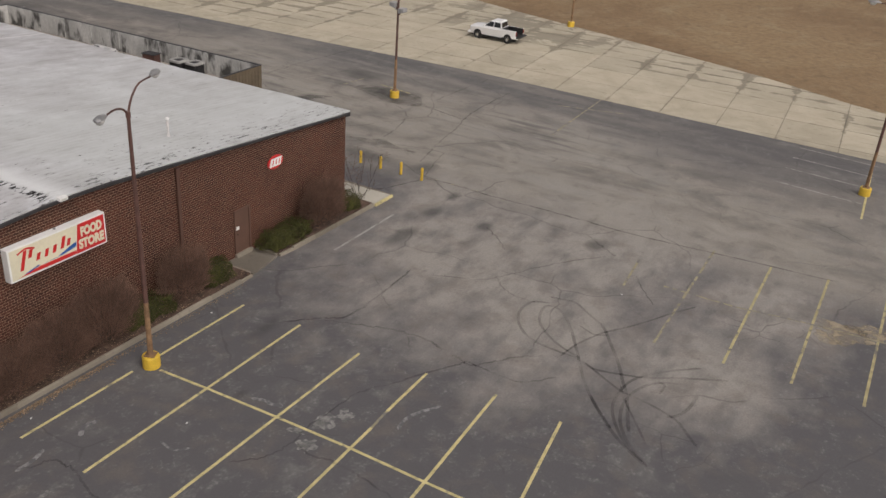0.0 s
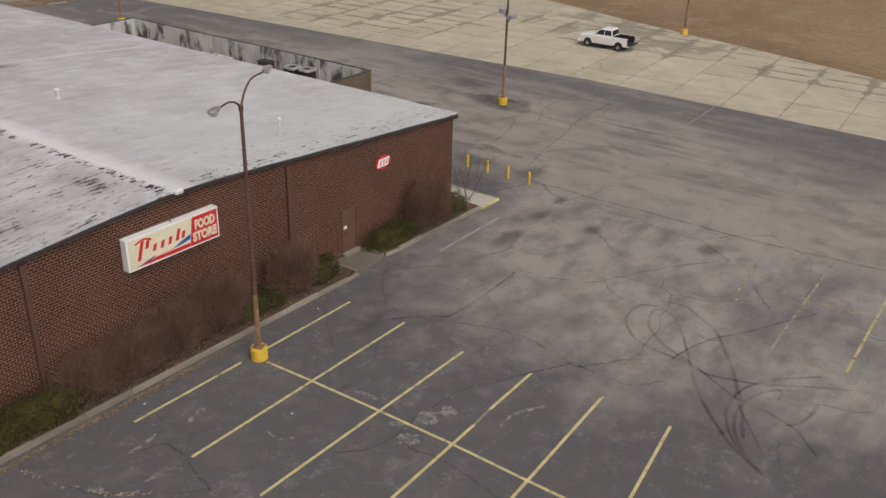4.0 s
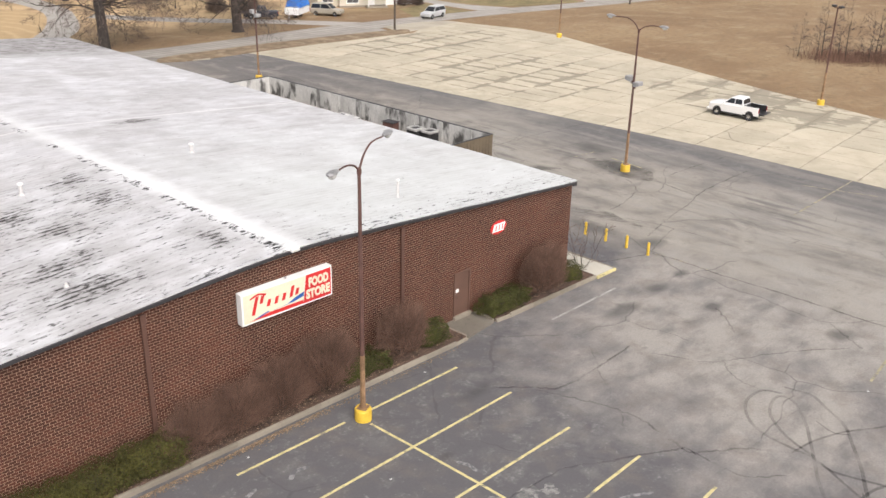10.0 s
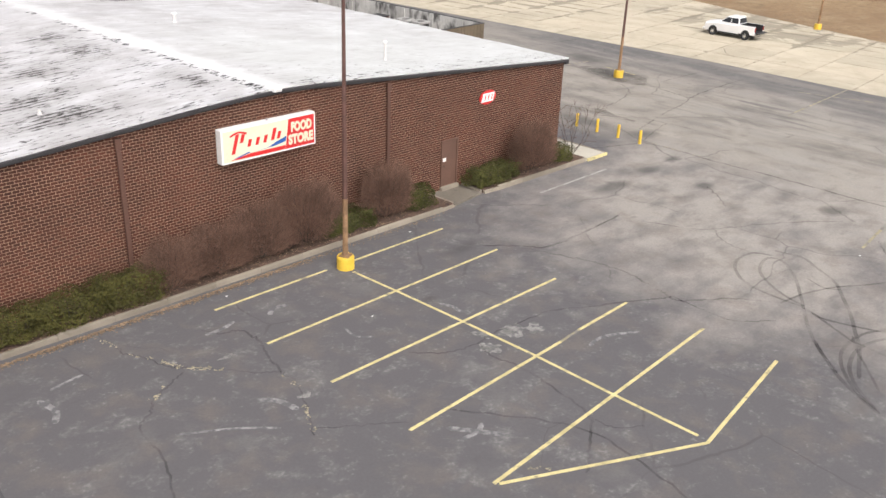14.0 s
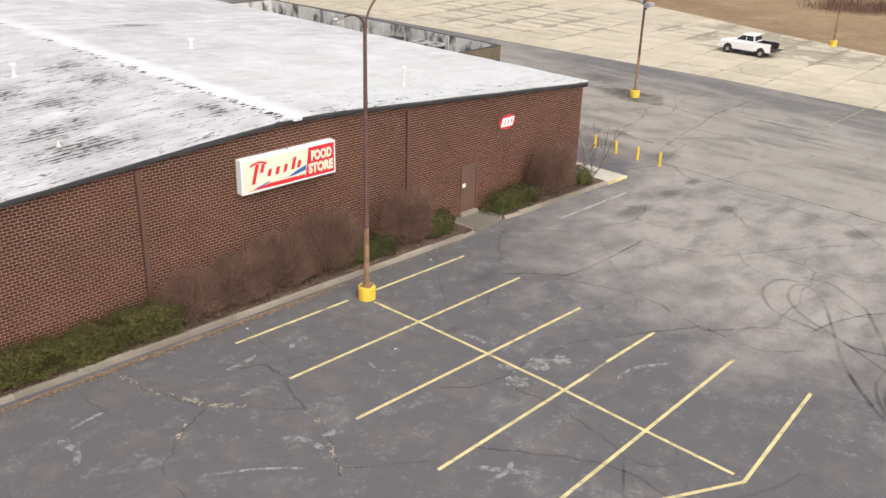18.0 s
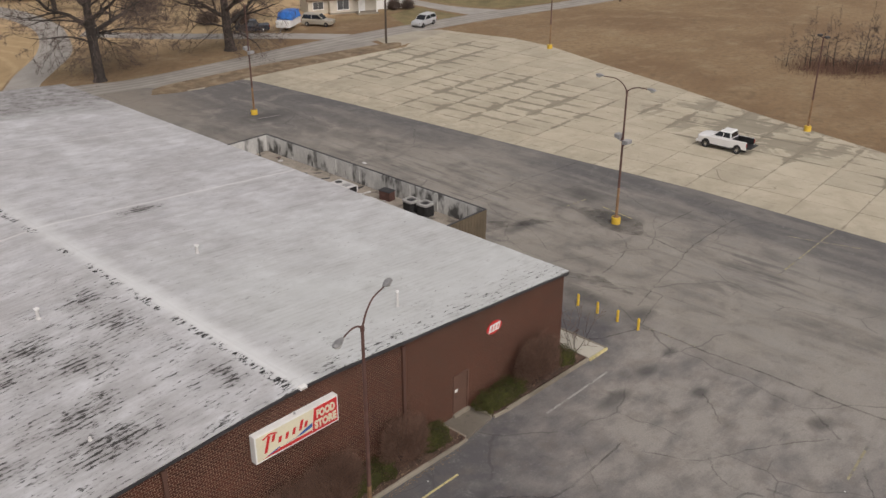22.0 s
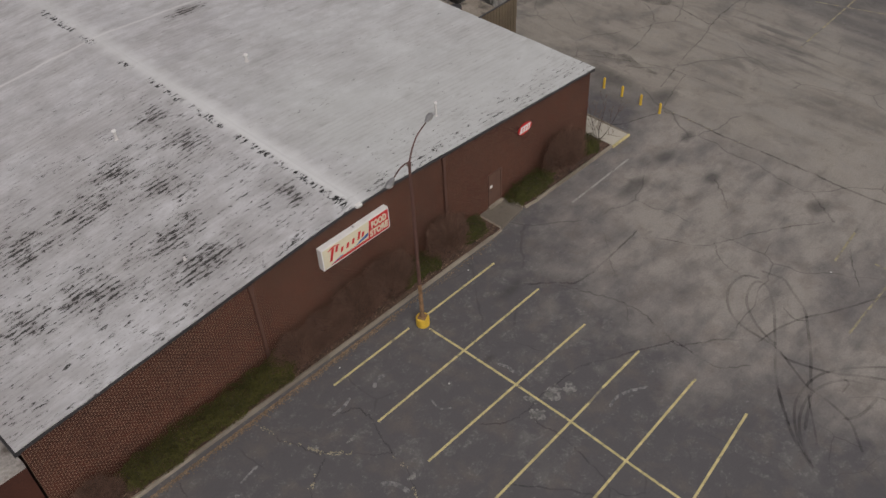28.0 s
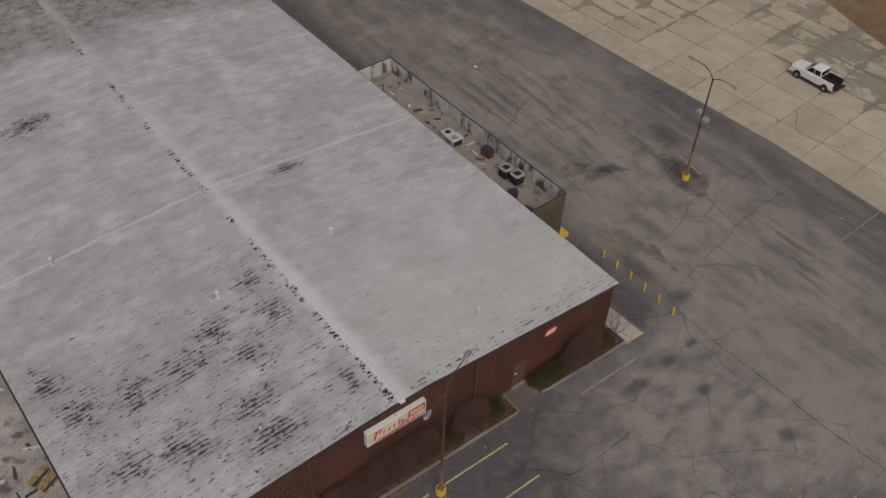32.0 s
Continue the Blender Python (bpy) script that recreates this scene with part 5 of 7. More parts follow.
def gable_roof(L, D, h, rise, over, along_x=True, th=0.16):
    """A pitched roof with overhang over a box of length L and depth D (front at y = 0)."""
    if along_x:
        s = rise / (D / 2)
        e = h - s * over
        prof = [(-over, e), (D / 2, h + rise), (D + over, e), (D + over, e + th), (D / 2, h + rise + th), (-over, e + th)]
        bm = bmesh.new()
        a = [bm.verts.new((-L / 2 - over, y, z)) for y, z in prof]
        c = [bm.verts.new((L / 2 + over, y, z)) for y, z in prof]
    else:
        s = rise / (L / 2)
        e = h - s * over
        prof = [(-L / 2 - over, e), (0, h + rise), (L / 2 + over, e), (L / 2 + over, e + th), (0, h + rise + th), (-L / 2 - over, e + th)]
        bm = bmesh.new()
        a = [bm.verts.new((x, -over, z)) for x, z in prof]
        c = [bm.verts.new((x, D + over, z)) for x, z in prof]
    for i in range(6):
        j = (i + 1) % 6
        bm.faces.new((a[i], a[j], c[j], c[i]))
    for r in (a, c):
        bm.faces.new((r[0], r[1], r[4], r[5]))
        bm.faces.new((r[1], r[2], r[3], r[4]))
    bmesh.ops.recalc_face_normals(bm, faces=bm.faces)
    return bm


def shell(L, D, h, rise, along_x=True, y0=0.0):
    bm = bmesh.new()
    if along_x:
        prof = [(y0, -0.1), (y0 + D, -0.1), (y0 + D, h), (y0 + D / 2, h + rise), (y0, h)]
        a = [bm.verts.new((-L / 2, y, z)) for y, z in prof]
        c = [bm.verts.new((L / 2, y, z)) for y, z in prof]
    else:
        prof = [(-L / 2, -0.1), (L / 2, -0.1), (L / 2, h), (0, h + rise), (-L / 2, h)]
        a = [bm.verts.new((x, y0, z)) for x, z in prof]
        c = [bm.verts.new((x, y0 + D, z)) for x, z in prof]
    bm.faces.new(a)
    bm.faces.new(c[::-1])
    for i in range(5):
        j = (i + 1) % 5
        bm.faces.new((a[j], a[i], c[i], c[j]))
    bmesh.ops.recalc_face_normals(bm, faces=bm.faces)
    return bm


def house(x, y, rz, L, D, h, rise, wall, roofm, label, wins=(), door=None, along_x=True, awn=False, chimney=None, side_wins=()):
    hs = empty("house", (x, y, -0.04), rz)
    hs.scale = (1.3, 0.9, 0.87)
    tagged(hs, label, "house", "houses along the road")
    part("wall", shell(L, D, h, rise, along_x), wall, hs)
    r = part("roof", gable_roof(L, D, h, rise, 0.35, along_x), roofm, hs)
    part("foundation", box(-L / 2 - 0.03, L / 2 + 0.03, -0.03, D + 0.03, -0.05, 0.3), KERB, hs)
    for wx, ww in wins:
        house_window(hs, wx, 0.0, 0.8, ww, 1.65, -1, awning=awn)
    for wx, ww in side_wins:
        w = empty_child("side_window", hs, (-L / 2, wx, 0), -90)
        part("window_frame", box(-ww / 2 - .08, ww / 2 + .08, -0.06, 0, 0.9, 2.2, 0.01), WHITEP, w)
        part("pane", box(-ww / 2, ww / 2, -0.07, -0.061, 0.98, 2.12), GLASS, w)
    if door is not None:
        d = part("door", box(door - 0.45, door + 0.45, -0.05, 0.0, 0.3, 2.35, 0.01), WHITEP, hs, "white front door")
        part("step", box(door - 0.8, door + 0.8, -1.0, -0.06, -0.02, 0.28, 0.02), KERB, hs)
    if chimney:
        cx, cy = chimney
        part("chimney", box(cx - 0.3, cx + 0.3, cy - 0.3, cy + 0.3, h + 0.2, h + rise + 0.9, 0.02), REDBRICK, hs, "brick chimney")
    return hs


def empty_child(name, parent, loc, rz):
    o = new(name)
    o.parent = parent
    o.matrix_basis = pose(*loc, 0, 0, rz)
    return o


# cream bungalow with a side wing and a porch
ha = house(57.0, 83.1, -23, 7.6, 7.5, 2.6, 1.5, SIDING_C, SHINGLE_B, "cream bungalow with brown shingle roof and a small porch", ((-1.71, 1.85),), 1.4, side_wins=((3.22, 0.88),))
part("wing", shell(3.2, 5.5, 2.4, 1.2, True), SIDING_C, ha).matrix_basis = pose(-5.4, 1.2, 0)
part("wing_roof", gable_roof(3.2, 5.5, 2.4, 1.2, 0.3), SHINGLE_B, ha).matrix_basis = pose(-5.4, 1.2, 0)
house_window(ha, -5.4, 1.2, 0.9, 1.6, 1.2, -1)
part("porch_roof", gable_roof(3.4, 2.0, 2.5, 0.9, 0.25, False), SHINGLE_B, ha).matrix_basis = pose(1.8, -1.9, 0)
for px in (0.35, 3.25):
    part("porch_post", box(px - 0.08, px + 0.08, -1.85, -1.69, 0, 2.5), WHITEP, ha)
part("porch_floor", box(0.2, 3.5, -1.9, -0.04, -0.02, 0.3, 0.02), KERB, ha)
part("porch_rail", box(0.45, 1.2, -1.84, -1.78, 0.75, 0.85), WHITEP, ha)
part("fence_panel", box(4.0, 9.5, 1.6, 1.7, 0, 1.6), WHITEP, ha, "white board fence panel")
ha.scale = (0.98, 0.9, 0.87)
# white house with two front gables and awnings
hw = house(79.4, 85.4, -15, 11.6, 8.5, 3.0, 3.2, SIDING_W, SHINGLE_G, "white cottage with a front gable, awnings and grey-green roof", ((-4.63, 0.95), (3.21, 1.19), (5.27, 0.56)), 1.7, awn=True, side_wins=((2.15, 0.89), (6, 1.48)))
hw.scale = (1.12, 0.9, 0.87)
for gx, gl in ((-1.0, 3.6),):
    part("front_gable", shell(gl, 3.2, 3.0, 2.5, False), SIDING_W, hw).matrix_basis = pose(gx, -1.2, 0)
    part("gable_roof", gable_roof(gl, 3.2, 3.0, 2.5, 0.12, False), SHINGLE_G, hw).matrix_basis = pose(gx, -1.2, 0)
house_window(hw, -1.6, -1.2, 0.95, 1.3, 1.4, -1, awning=True)
part("gable_door", box(-0.35, 0.35, -1.24, -1.2, 0.2, 2.4, 0.01), GLASS, hw, "dark front door")
part("deck", box(-10.5, -6.3, -0.5, 2.6, 0.0, 0.9, 0.02), WHITEP, hw, "white railed side deck")
part("path", box(0.7, 1.7, -7.5, -1.05, -0.03, 0.012), KERB, hw)
# mustard house
house(73.12, 102.9, 84, 11.0, 9.5, 2.6, 1.5, SIDING_Y, SHINGLE_G, "mustard yellow house with grey-green shingle roof", (), None, True, side_wins=((2.36, 0.89), (5.23, 2.11)))
# white house by the lawn and its brown-roofed neighbour
hl = house(-8.51, 82.67, -3, 8.0, 7.0, 2.8, 2.6, SIDING_W, SHINGLE_D, "white cottage with dark shingle roof beside a lawn", ((2.79, 0.89), (-1.57, 0.92)), 0.6, side_wins=())
for sx in (1.85, 3.35):
    part("shutter", box(sx - 0.18, sx + 0.18, -0.05, -0.005, 0.9, 2.3, 0.01), BLACK, hl, "black window shutter")
house(-1.57, 105.08, 4, 9, 7, 2.7, 1.6, SIDING_W, SHINGLE_B, "white house with brown roof behind a lawn", ((1.61, 1.1),), -2)
house(32.45, 141.54, -38, 10, 8, 2.8, 1.8, SIDING_G, SHINGLE_D, "grey distant house with dark roof", ((1.6, 1.31), (-3.16, 1.14)), 0)
house(42.28, 122.81, -38, 8, 7, 2.6, 1.5, REDBRICK, SHINGLE_D, "low red brick house with dark roof", ((2.14, 1.2), (-2.11, 1.24)), 0)
house(75.67, 121.93, -35, 5, 5, 2.4, 1.3, SIDING_G, SHINGLE_B, "small grey shed with brown roof", (), 0.5)
house(117.32, 78.17, -20, 11, 8, 2.8, 1.8, SIDING_G, SHINGLE_P, "pale distant house partly behind trees", ((2.14, 1.2), (-3.17, 1.24)), 0)
house(112.97, 90.79, -20, 9, 8, 3.2, 2.0, SIDING_G, SHINGLE_P, "white distant house behind conifers", ((2.14, 1.2), (-2.11, 1.24)), 0)
house(51.04, 147.7, -38, 11, 8, 2.8, 1.7, SIDING_W, SHINGLE_D, "white distant house among trees", ((2.14, 1.2), (-3.17, 1.24)), 0)
house(95.32, 143.13, -38, 12, 8, 2.8, 1.7, SIDING_C, SHINGLE_B, "cream distant house among trees", ((2.14, 1.2), (-3.17, 1.24)), 0)
house(10.85, 149.23, -20, 11, 8, 2.8, 1.7, SIDING_G, SHINGLE_D, "grey distant house among trees", ((2.14, 1.2), (-3.17, 1.24)), 0)
house(132.83, 114.62, -38, 12, 8, 2.8, 1.7, SIDING_W, SHINGLE_D, "white distant house beyond the road", ((2.14, 1.2), (-3.17, 1.24)), 0)
house(175.76, 67.99, -60, 12, 8, 2.8, 1.7, SIDING_G, SHINGLE_D, "grey distant house beyond the field", ((2.14, 1.2), (-3.17, 1.24)), 0)
house(68.03, 166.43, -38, 12, 8, 2.8, 1.7, SIDING_W, SHINGLE_B, "white distant house with brown roof", ((2.14, 1.2), (-3.17, 1.24)), 0)
house(-4.23, 129.74, 10, 10, 8, 2.8, 1.7, SIDING_W, SHINGLE_D, "white house with dark roof by the side lane", ((2.14, 1.2), (-3.17, 1.24)), 0)

# ---- utility poles ----
WOODPOLE = mat("weathered pole wood", (0.075, 0.058, 0.046), 0.95, 0.25, 2, 20, 0.3)


def utility_pole(x, y, h, label, cans=0, arm=True):
    u = tagged(empty("utility_pole", (x, y, -0.04)), label, "utility pole", "utility poles")
    part("pole", tube(bmesh.new(), [(0, 0, -0.1), (0, 0, h)], [0.15, 0.1], 10), WOODPOLE, u)
    if arm:
        part("crossarm", box(-1.1, 1.1, -0.06, 0.06, h - 0.6, h - 0.48, 0.01), WOODPOLE, u)
        for k in (-1.0, -0.4, 0.4, 1.0):
            part("insulator", lathe([(0.04, 0.0), (0.06, 0.06), (0.03, 0.14)], 8, at=(k, 0, h - 0.48)), SIDING_G, u)
    for k in range(cans):
        part("transformer", lathe([(0.24, 0), (0.26, 0.04), (0.26, 0.82), (0.16, 0.92)], 14, at=(-0.36 + 0.72 * k, -0.1, h - 3.4)), WHITEP, u, "pale grey transformer can")
    return u


utility_pole(-7.06, 70.31, 8.6, "dark wooden utility pole with two grey transformer cans", 2, False)
utility_pole(46.2, 64.1, 12.5, "tall wooden utility pole on the grass verge", 0, False)
utility_pole(93.78, 59.56, 6.8, "wooden utility pole beside the road", 0, False)
utility_pole(120.98, 57.07, 9.0, "wooden utility pole beside the road", 0, False)

# ---- vehicles ----
CARWHITE = mat("white car paint", (0.80, 0.80, 0.80), 0.25, 0.02, 1, 10, 0.0)
CARSILVER = mat("silver car paint", (0.55, 0.56, 0.57), 0.3, 0.03, 1, 10, 0.0, metal=0.3)
CARTAN = mat("tan car paint", (0.38, 0.35, 0.29), 0.35, 0.03, 1, 10, 0.0, metal=0.2)
CARDARK = mat("dark car paint", (0.03, 0.035, 0.05), 0.25, 0.05, 1, 10, 0.0)
CARBLUE = mat("blue car paint", (0.03, 0.13, 0.32), 0.25, 0.05, 1, 10, 0.0)
REDLENS = mat("red lamp lens", (0.35, 0.02, 0.02), 0.2, 0.05, 2, 10, 0.0)
TARP = mat("blue tarpaulin", (0.03, 0.16, 0.52), 0.5, 0.2, 2, 8, 0.5)


def rings_mesh(rings):
    bm = bmesh.new()
    rr = [[bm.verts.new(p) for p in ring] for ring in rings]
    n = len(rr[0])
    for a, c in zip(rr, rr[1:]):
        for k in range(n):
            bm.faces.new((a[k], a[(k + 1) % n], c[(k + 1) % n], c[k]))
    bm.faces.new(rr[0][::-1])
    bm.faces.new(rr[-1])
    bmesh.ops.recalc_face_normals(bm, faces=bm.faces)
    return bm


def section(y, w, z0, z1, c=0.12, crown=0.03):
    return [(-w + c * 0.6, y, z0), (w - c * 0.6, y, z0), (w, y, z0 + c), (w, y, z1 - c), (w - c, y, z1), (0, y, z1 + crown), (-w + c, y, z1), (-w, y, z1 - c)]


def quad_panel(bm, pts, thick):
    """A thin pane on four points, thickened outwards."""
    v = [Vector(p) for p in pts]
    nrm = (v[1] - v[0]).cross(v[3] - v[0]).normalized() * thick
    lo = [bm.verts.new(p) for p in v]
    hi = [bm.verts.new(p + nrm) for p in v]
    bm.faces.new(hi)
    for i in range(4):
        j = (i + 1) % 4
        bm.faces.new((lo[i], lo[j], hi[j], hi[i]))
    return bm


def add_wheels(car, ys, w, r=0.38, width=0.26, rimmat=None):
    for y in ys:
        for s in (-1, 1):
            bm = lathe([(r * 0.62, -width / 2), (r * 0.94, -width / 2), (r, -width / 2 + 0.05), (r, width / 2 - 0.05), (r * 0.94, width / 2), (r * 0.62, width / 2)], 20)
            bmesh.ops.transform(bm, matrix=Matrix.Translation((s * (w - width / 2 + 0.01), y, r)) @ Matrix.Rotation(math.pi / 2, 4, 'Y'), verts=bm.verts)
            wh = part("wheel", bm, TYRE, car)
            bm = lathe([(r * 0.6, -0.02), (r * 0.6, 0.015), (r * 0.5, -0.005), (r * 0.2, 0.02), (0.04, 0.03)], 14)
            bmesh.ops.transform(bm, matrix=Matrix.Translation((s * (w + 0.005), y, r)) @ Matrix.Rotation(s * math.pi / 2, 4, 'Y'), verts=bm.verts)
            part("rim", bm, rimmat or CHROME, wh, "bright alloy rim")


def pickup(x, y, rz):
    c = empty("pickup_truck", (x, y, 0.0), rz)
    c.scale = (0.86, 0.835, 0.93)
    tagged(c, "white extended-cab pickup truck with lowered tailgate parked on concrete", "pickup truck")
    part("body", rings_mesh([section(2.82, 0.80, 0.52, 1.06), section(2.70, 0.93, 0.42, 1.12), section(2.2, 0.98, 0.40, 1.18), section(1.25, 1.0, 0.40, 1.24), section(-0.95, 1.0, 0.40, 1.26)]), CARWHITE, c)
    part("cab", rings_mesh([[(-0.93, 1.32, 1.22), (0.93, 1.32, 1.22), (0.93, -0.95, 1.24), (-0.93, -0.95, 1.24)], [(-0.90, 1.2, 1.3), (0.90, 1.2, 1.3), (0.90, -0.94, 1.3), (-0.90, -0.94, 1.3)],
                            [(-0.74, 0.42, 1.84), (0.74, 0.42, 1.84), (0.76, -0.80, 1.84), (-0.76, -0.80, 1.84)], [(-0.66, 0.30, 1.9), (0.66, 0.30, 1.9), (0.68, -0.72, 1.9), (-0.68, -0.72, 1.9)]]), CARWHITE, c)
    bm = quad_panel(bmesh.new(), [(0.84, 1.16, 1.33), (-0.84, 1.16, 1.33), (-0.70, 0.47, 1.80), (0.70, 0.47, 1.80)], 0.012)
    part("windscreen", bm, GLASS, c)
    bm = quad_panel(bmesh.new(), [(-0.8, -0.948, 1.36), (0.8, -0.948, 1.36), (0.69, -0.83, 1.78), (-0.69, -0.83, 1.78)], 0.012)
    part("rear_window", bm, GLASS, c)
    for s in (-1, 1):
        for ya, yb, yc, yd in ((0.98, 0.02, 0.0, 0.46), (-0.06, -0.84, -0.74, -0.06)):
            p = [(s * 0.905, ya, 1.34), (s * 0.905, yb, 1.34), (s * 0.77, yc, 1.78), (s * 0.765, yd, 1.78)]
            part("side_window", quad_panel(bmesh.new(), p if s < 0 else p[::-1], 0.012), GLASS, c)
        part("bed_side", box(min(s * 0.9, s * 1.0), max(s * 0.9, s * 1.0), -2.72, -0.95, 0.52, 1.30, 0.03), CARWHITE, c)
        part("headlight", box(s * 0.72 - 0.13, s * 0.72 + 0.13, 2.72, 2.83, 0.86, 1.03, 0.02), CHROME, c)
        part("tail_light", box(s * 0.95 - 0.055, s * 0.95 + 0.055, -2.75, -2.68, 0.85, 1.22, 0.01), REDLENS, c, "red tail light")
        part("mirror", box(s * 1.12 - 0.1, s * 1.12 + 0.1, 0.98, 1.08, 1.28, 1.48, 0.03), CARWHITE, c)
        part("rocker", box(min(s * 0.94, s * 1.01), max(s * 0.94, s * 1.01), -0.9, 1.35, 0.36, 0.46, 0.02), BLACK, c)
    part("bed_floor", box(-0.9, 0.9, -2.72, -0.97, 0.66, 0.72), BLACK, c, "black bed liner")
    for x0, x1, y0, y1 in ((-0.9, -0.88, -2.7, -1.0), (0.88, 0.9, -2.7, -1.0), (-0.9, 0.9, -1.0, -0.975)):
        part("bed_liner", box(x0, x1, y0, y1, 0.72, 1.29), BLACK, c)
    part("tailgate", box(-0.88, 0.88, -3.22, -2.72, 0.68, 0.76, 0.02), BLACK, c, "lowered tailgate with dark inner face")
    part("rear_bumper", box(-0.98, 0.98, -2.9, -2.73, 0.45, 0.62, 0.03), CHROME, c)
    part("front_bumper", box(-0.97, 0.97, 2.74, 2.95, 0.42, 0.64, 0.04), CARWHITE, c)
    part("grille", box(-0.55, 0.55, 2.80, 2.86, 0.68, 1.0, 0.02), BLACK, c)
    part("underbody", box(-0.85, 0.85, -2.6, 2.5, 0.28, 0.5), BLACK, c)
    for y in (1.78, -1.75):
        for s in (-1, 1):
            bm = lathe([(0.47, -0.02), (0.47, 0.012)], 20)
            bmesh.ops.transform(bm, matrix=Matrix.Translation((s * 0.995, y, 0.44)) @ Matrix.Rotation(s * math.pi / 2, 4, 'Y'), verts=bm.verts)
            part("wheel_arch", bm, BLACK, c)
    add_wheels(c, (1.78, -1.75), 1.01, 0.39, 0.27)
    return c


def wagon(x, y, rz, paint, label, L=4.7, h=1.7, roof_back=0.95, name="car"):
    """A car, van or SUV; it drives along +y."""
    c = empty(name, (x, y, -0.012), rz)
    c.scale = (0.98,) * 3
    tagged(c, label, name.replace("_", " "), "vehicles along the road")
    f = L / 2
    part("body", rings_mesh([section(f, 0.70, 0.45, 0.80), section(f - 0.15, 0.86, 0.32, 0.90), section(f * 0.45, 0.90, 0.28, 1.0), section(-f + 0.2, 0.90, 0.30, 1.05), section(-f, 0.80, 0.42, 0.98)]), paint, c)
    yb = -f * roof_back
    part("cabin", rings_mesh([[(-0.84, f * 0.48, 0.98), (0.84, f * 0.48, 0.98), (0.84, yb, 1.0), (-0.84, yb, 1.0)], [(-0.68, f * 0.12, h - 0.06), (0.68, f * 0.12, h - 0.06), (0.68, yb + 0.3, h - 0.06), (-0.68, yb + 0.3, h - 0.06)],
                              [(-0.6, f * 0.06, h), (0.6, f * 0.06, h), (0.6, yb + 0.38, h), (-0.6, yb + 0.38, h)]]), paint, c)
    part("windscreen", quad_panel(bmesh.new(), [(0.76, f * 0.45, 1.04), (-0.76, f * 0.45, 1.04), (-0.64, f * 0.15, h - 0.1), (0.64, f * 0.15, h - 0.1)], 0.012), GLASS, c)
    part("rear_window", quad_panel(bmesh.new(), [(-0.74, yb + 0.03, 1.08), (0.74, yb + 0.03, 1.08), (0.62, yb + 0.27, h - 0.12), (-0.62, yb + 0.27, h - 0.12)], 0.012), GLASS, c)
    for s in (-1, 1):
        a0, a1, m = f * 0.38, yb + 0.15, (f * 0.38 + yb) / 2
        for ya, y2, yc, yd in ((a0, m + 0.05, m + 0.05, f * 0.1), (m - 0.05, a1, a1 + 0.25, m - 0.05)):
            p = [(s * 0.825, ya, 1.06), (s * 0.825, y2, 1.06), (s * 0.70, yc, h - 0.13), (s * 0.70, yd, h - 0.13)]
            part("side_window", quad_panel(bmesh.new(), p if s < 0 else p[::-1], 0.014), GLASS, c)
        part("headlight", box(s * 0.66 - 0.14, s * 0.66 + 0.14, f - 0.16, f - 0.02, 0.62, 0.78, 0.02), CHROME, c)
        part("tail_light", box(s * 0.8 - 0.07, s * 0.8 + 0.07, -f - 0.01, -f + 0.1, 0.7, 0.95, 0.01), REDLENS, c)
    add_wheels(c, (f * 0.62, -f * 0.6), 0.9, 0.34, 0.22)
    return c


pickup(37.9, 10.6, 3)
wagon(57.82, 68.75, 104, CARSILVER, "silver white sport utility vehicle on the road", 4.9, 1.7, 0.98, "suv").scale = (0.95,) * 3
wagon(47.27, 79.63, -150, CARTAN, "tan minivan parked beside a cream house", 4.8, 1.75, 0.98, "van")
wagon(10.63, 115.22, 70, CARSILVER, "silver car parked beside a side lane", 4.6, 1.5, 0.85)
wagon(6.93, 119.75, 75, CARDARK, "dark blue car parked by distant houses", 4.6, 1.5, 0.85)
wagon(6, 114.39, 75, CARDARK, "dark car parked by distant houses", 4.5, 1.5, 0.85)
wagon(38.11, 82.77, 60, CARDARK, "dark pickup parked under a tree", 4.8, 1.7, 0.4)
wagon(107.7, 94.28, 60, CARBLUE, "bright blue car parked on a far drive", 4.5, 1.45, 0.85)
wagon(129.16, 70.05, 60, CARDARK, "dark car parked under conifers", 4.6, 1.5, 0.85)
wagon(7.16, 129.86, 60, CARWHITE, "white van parked on a far drive", 5.0, 2.2, 0.98, "van")

# camper trailer under a blue tarpaulin
cp = tagged(empty("camper_trailer", (42.79, 80.67, -0.01), 32), "white camper trailer covered with a blue tarpaulin", "trailer", "vehicles along the road")
part("body", box(-2.2, 2.2, -1.05, 1.05, 0.55, 1.5, 0.08), SIDING_W, cp)
bm = bmesh.new()
nn = 12
gv = {}
for i in range(nn + 1):
    for j in range(9):
        u, v = i / nn * 2 - 1, j / 8 * 2 - 1
        edge = max(abs(u), abs(v))
        z = 2.62 - 0.10 * u * u - 0.10 * v * v - (0.9 if edge > 0.99 else 0.0) + 0.08 * noise.noise((u * 4, v * 4, 2))
        gv[i, j] = bm.verts.new((u * 1.85 + 0.3, v * 1.2, z))
for i in range(nn):
    for j in range(8):
        bm.faces.new((gv[i, j], gv[i + 1, j], gv[i + 1, j + 1], gv[i, j + 1]))
part("tarpaulin", bm, TARP, cp, "draped blue tarpaulin")
part("upper_body", box(-1.3, 1.9, -1.0, 1.0, 1.5, 2.2, 0.1), SIDING_W, cp)
cp.scale = (1.0, 1.0, 1.0)
part("hitch", box(-3.3, -2.2, -0.06, 0.06, 0.5, 0.6), STEEL, cp)
part("hitch_jack", box(-3.2, -3.1, -0.05, 0.05, 0.0, 0.6), STEEL, cp)
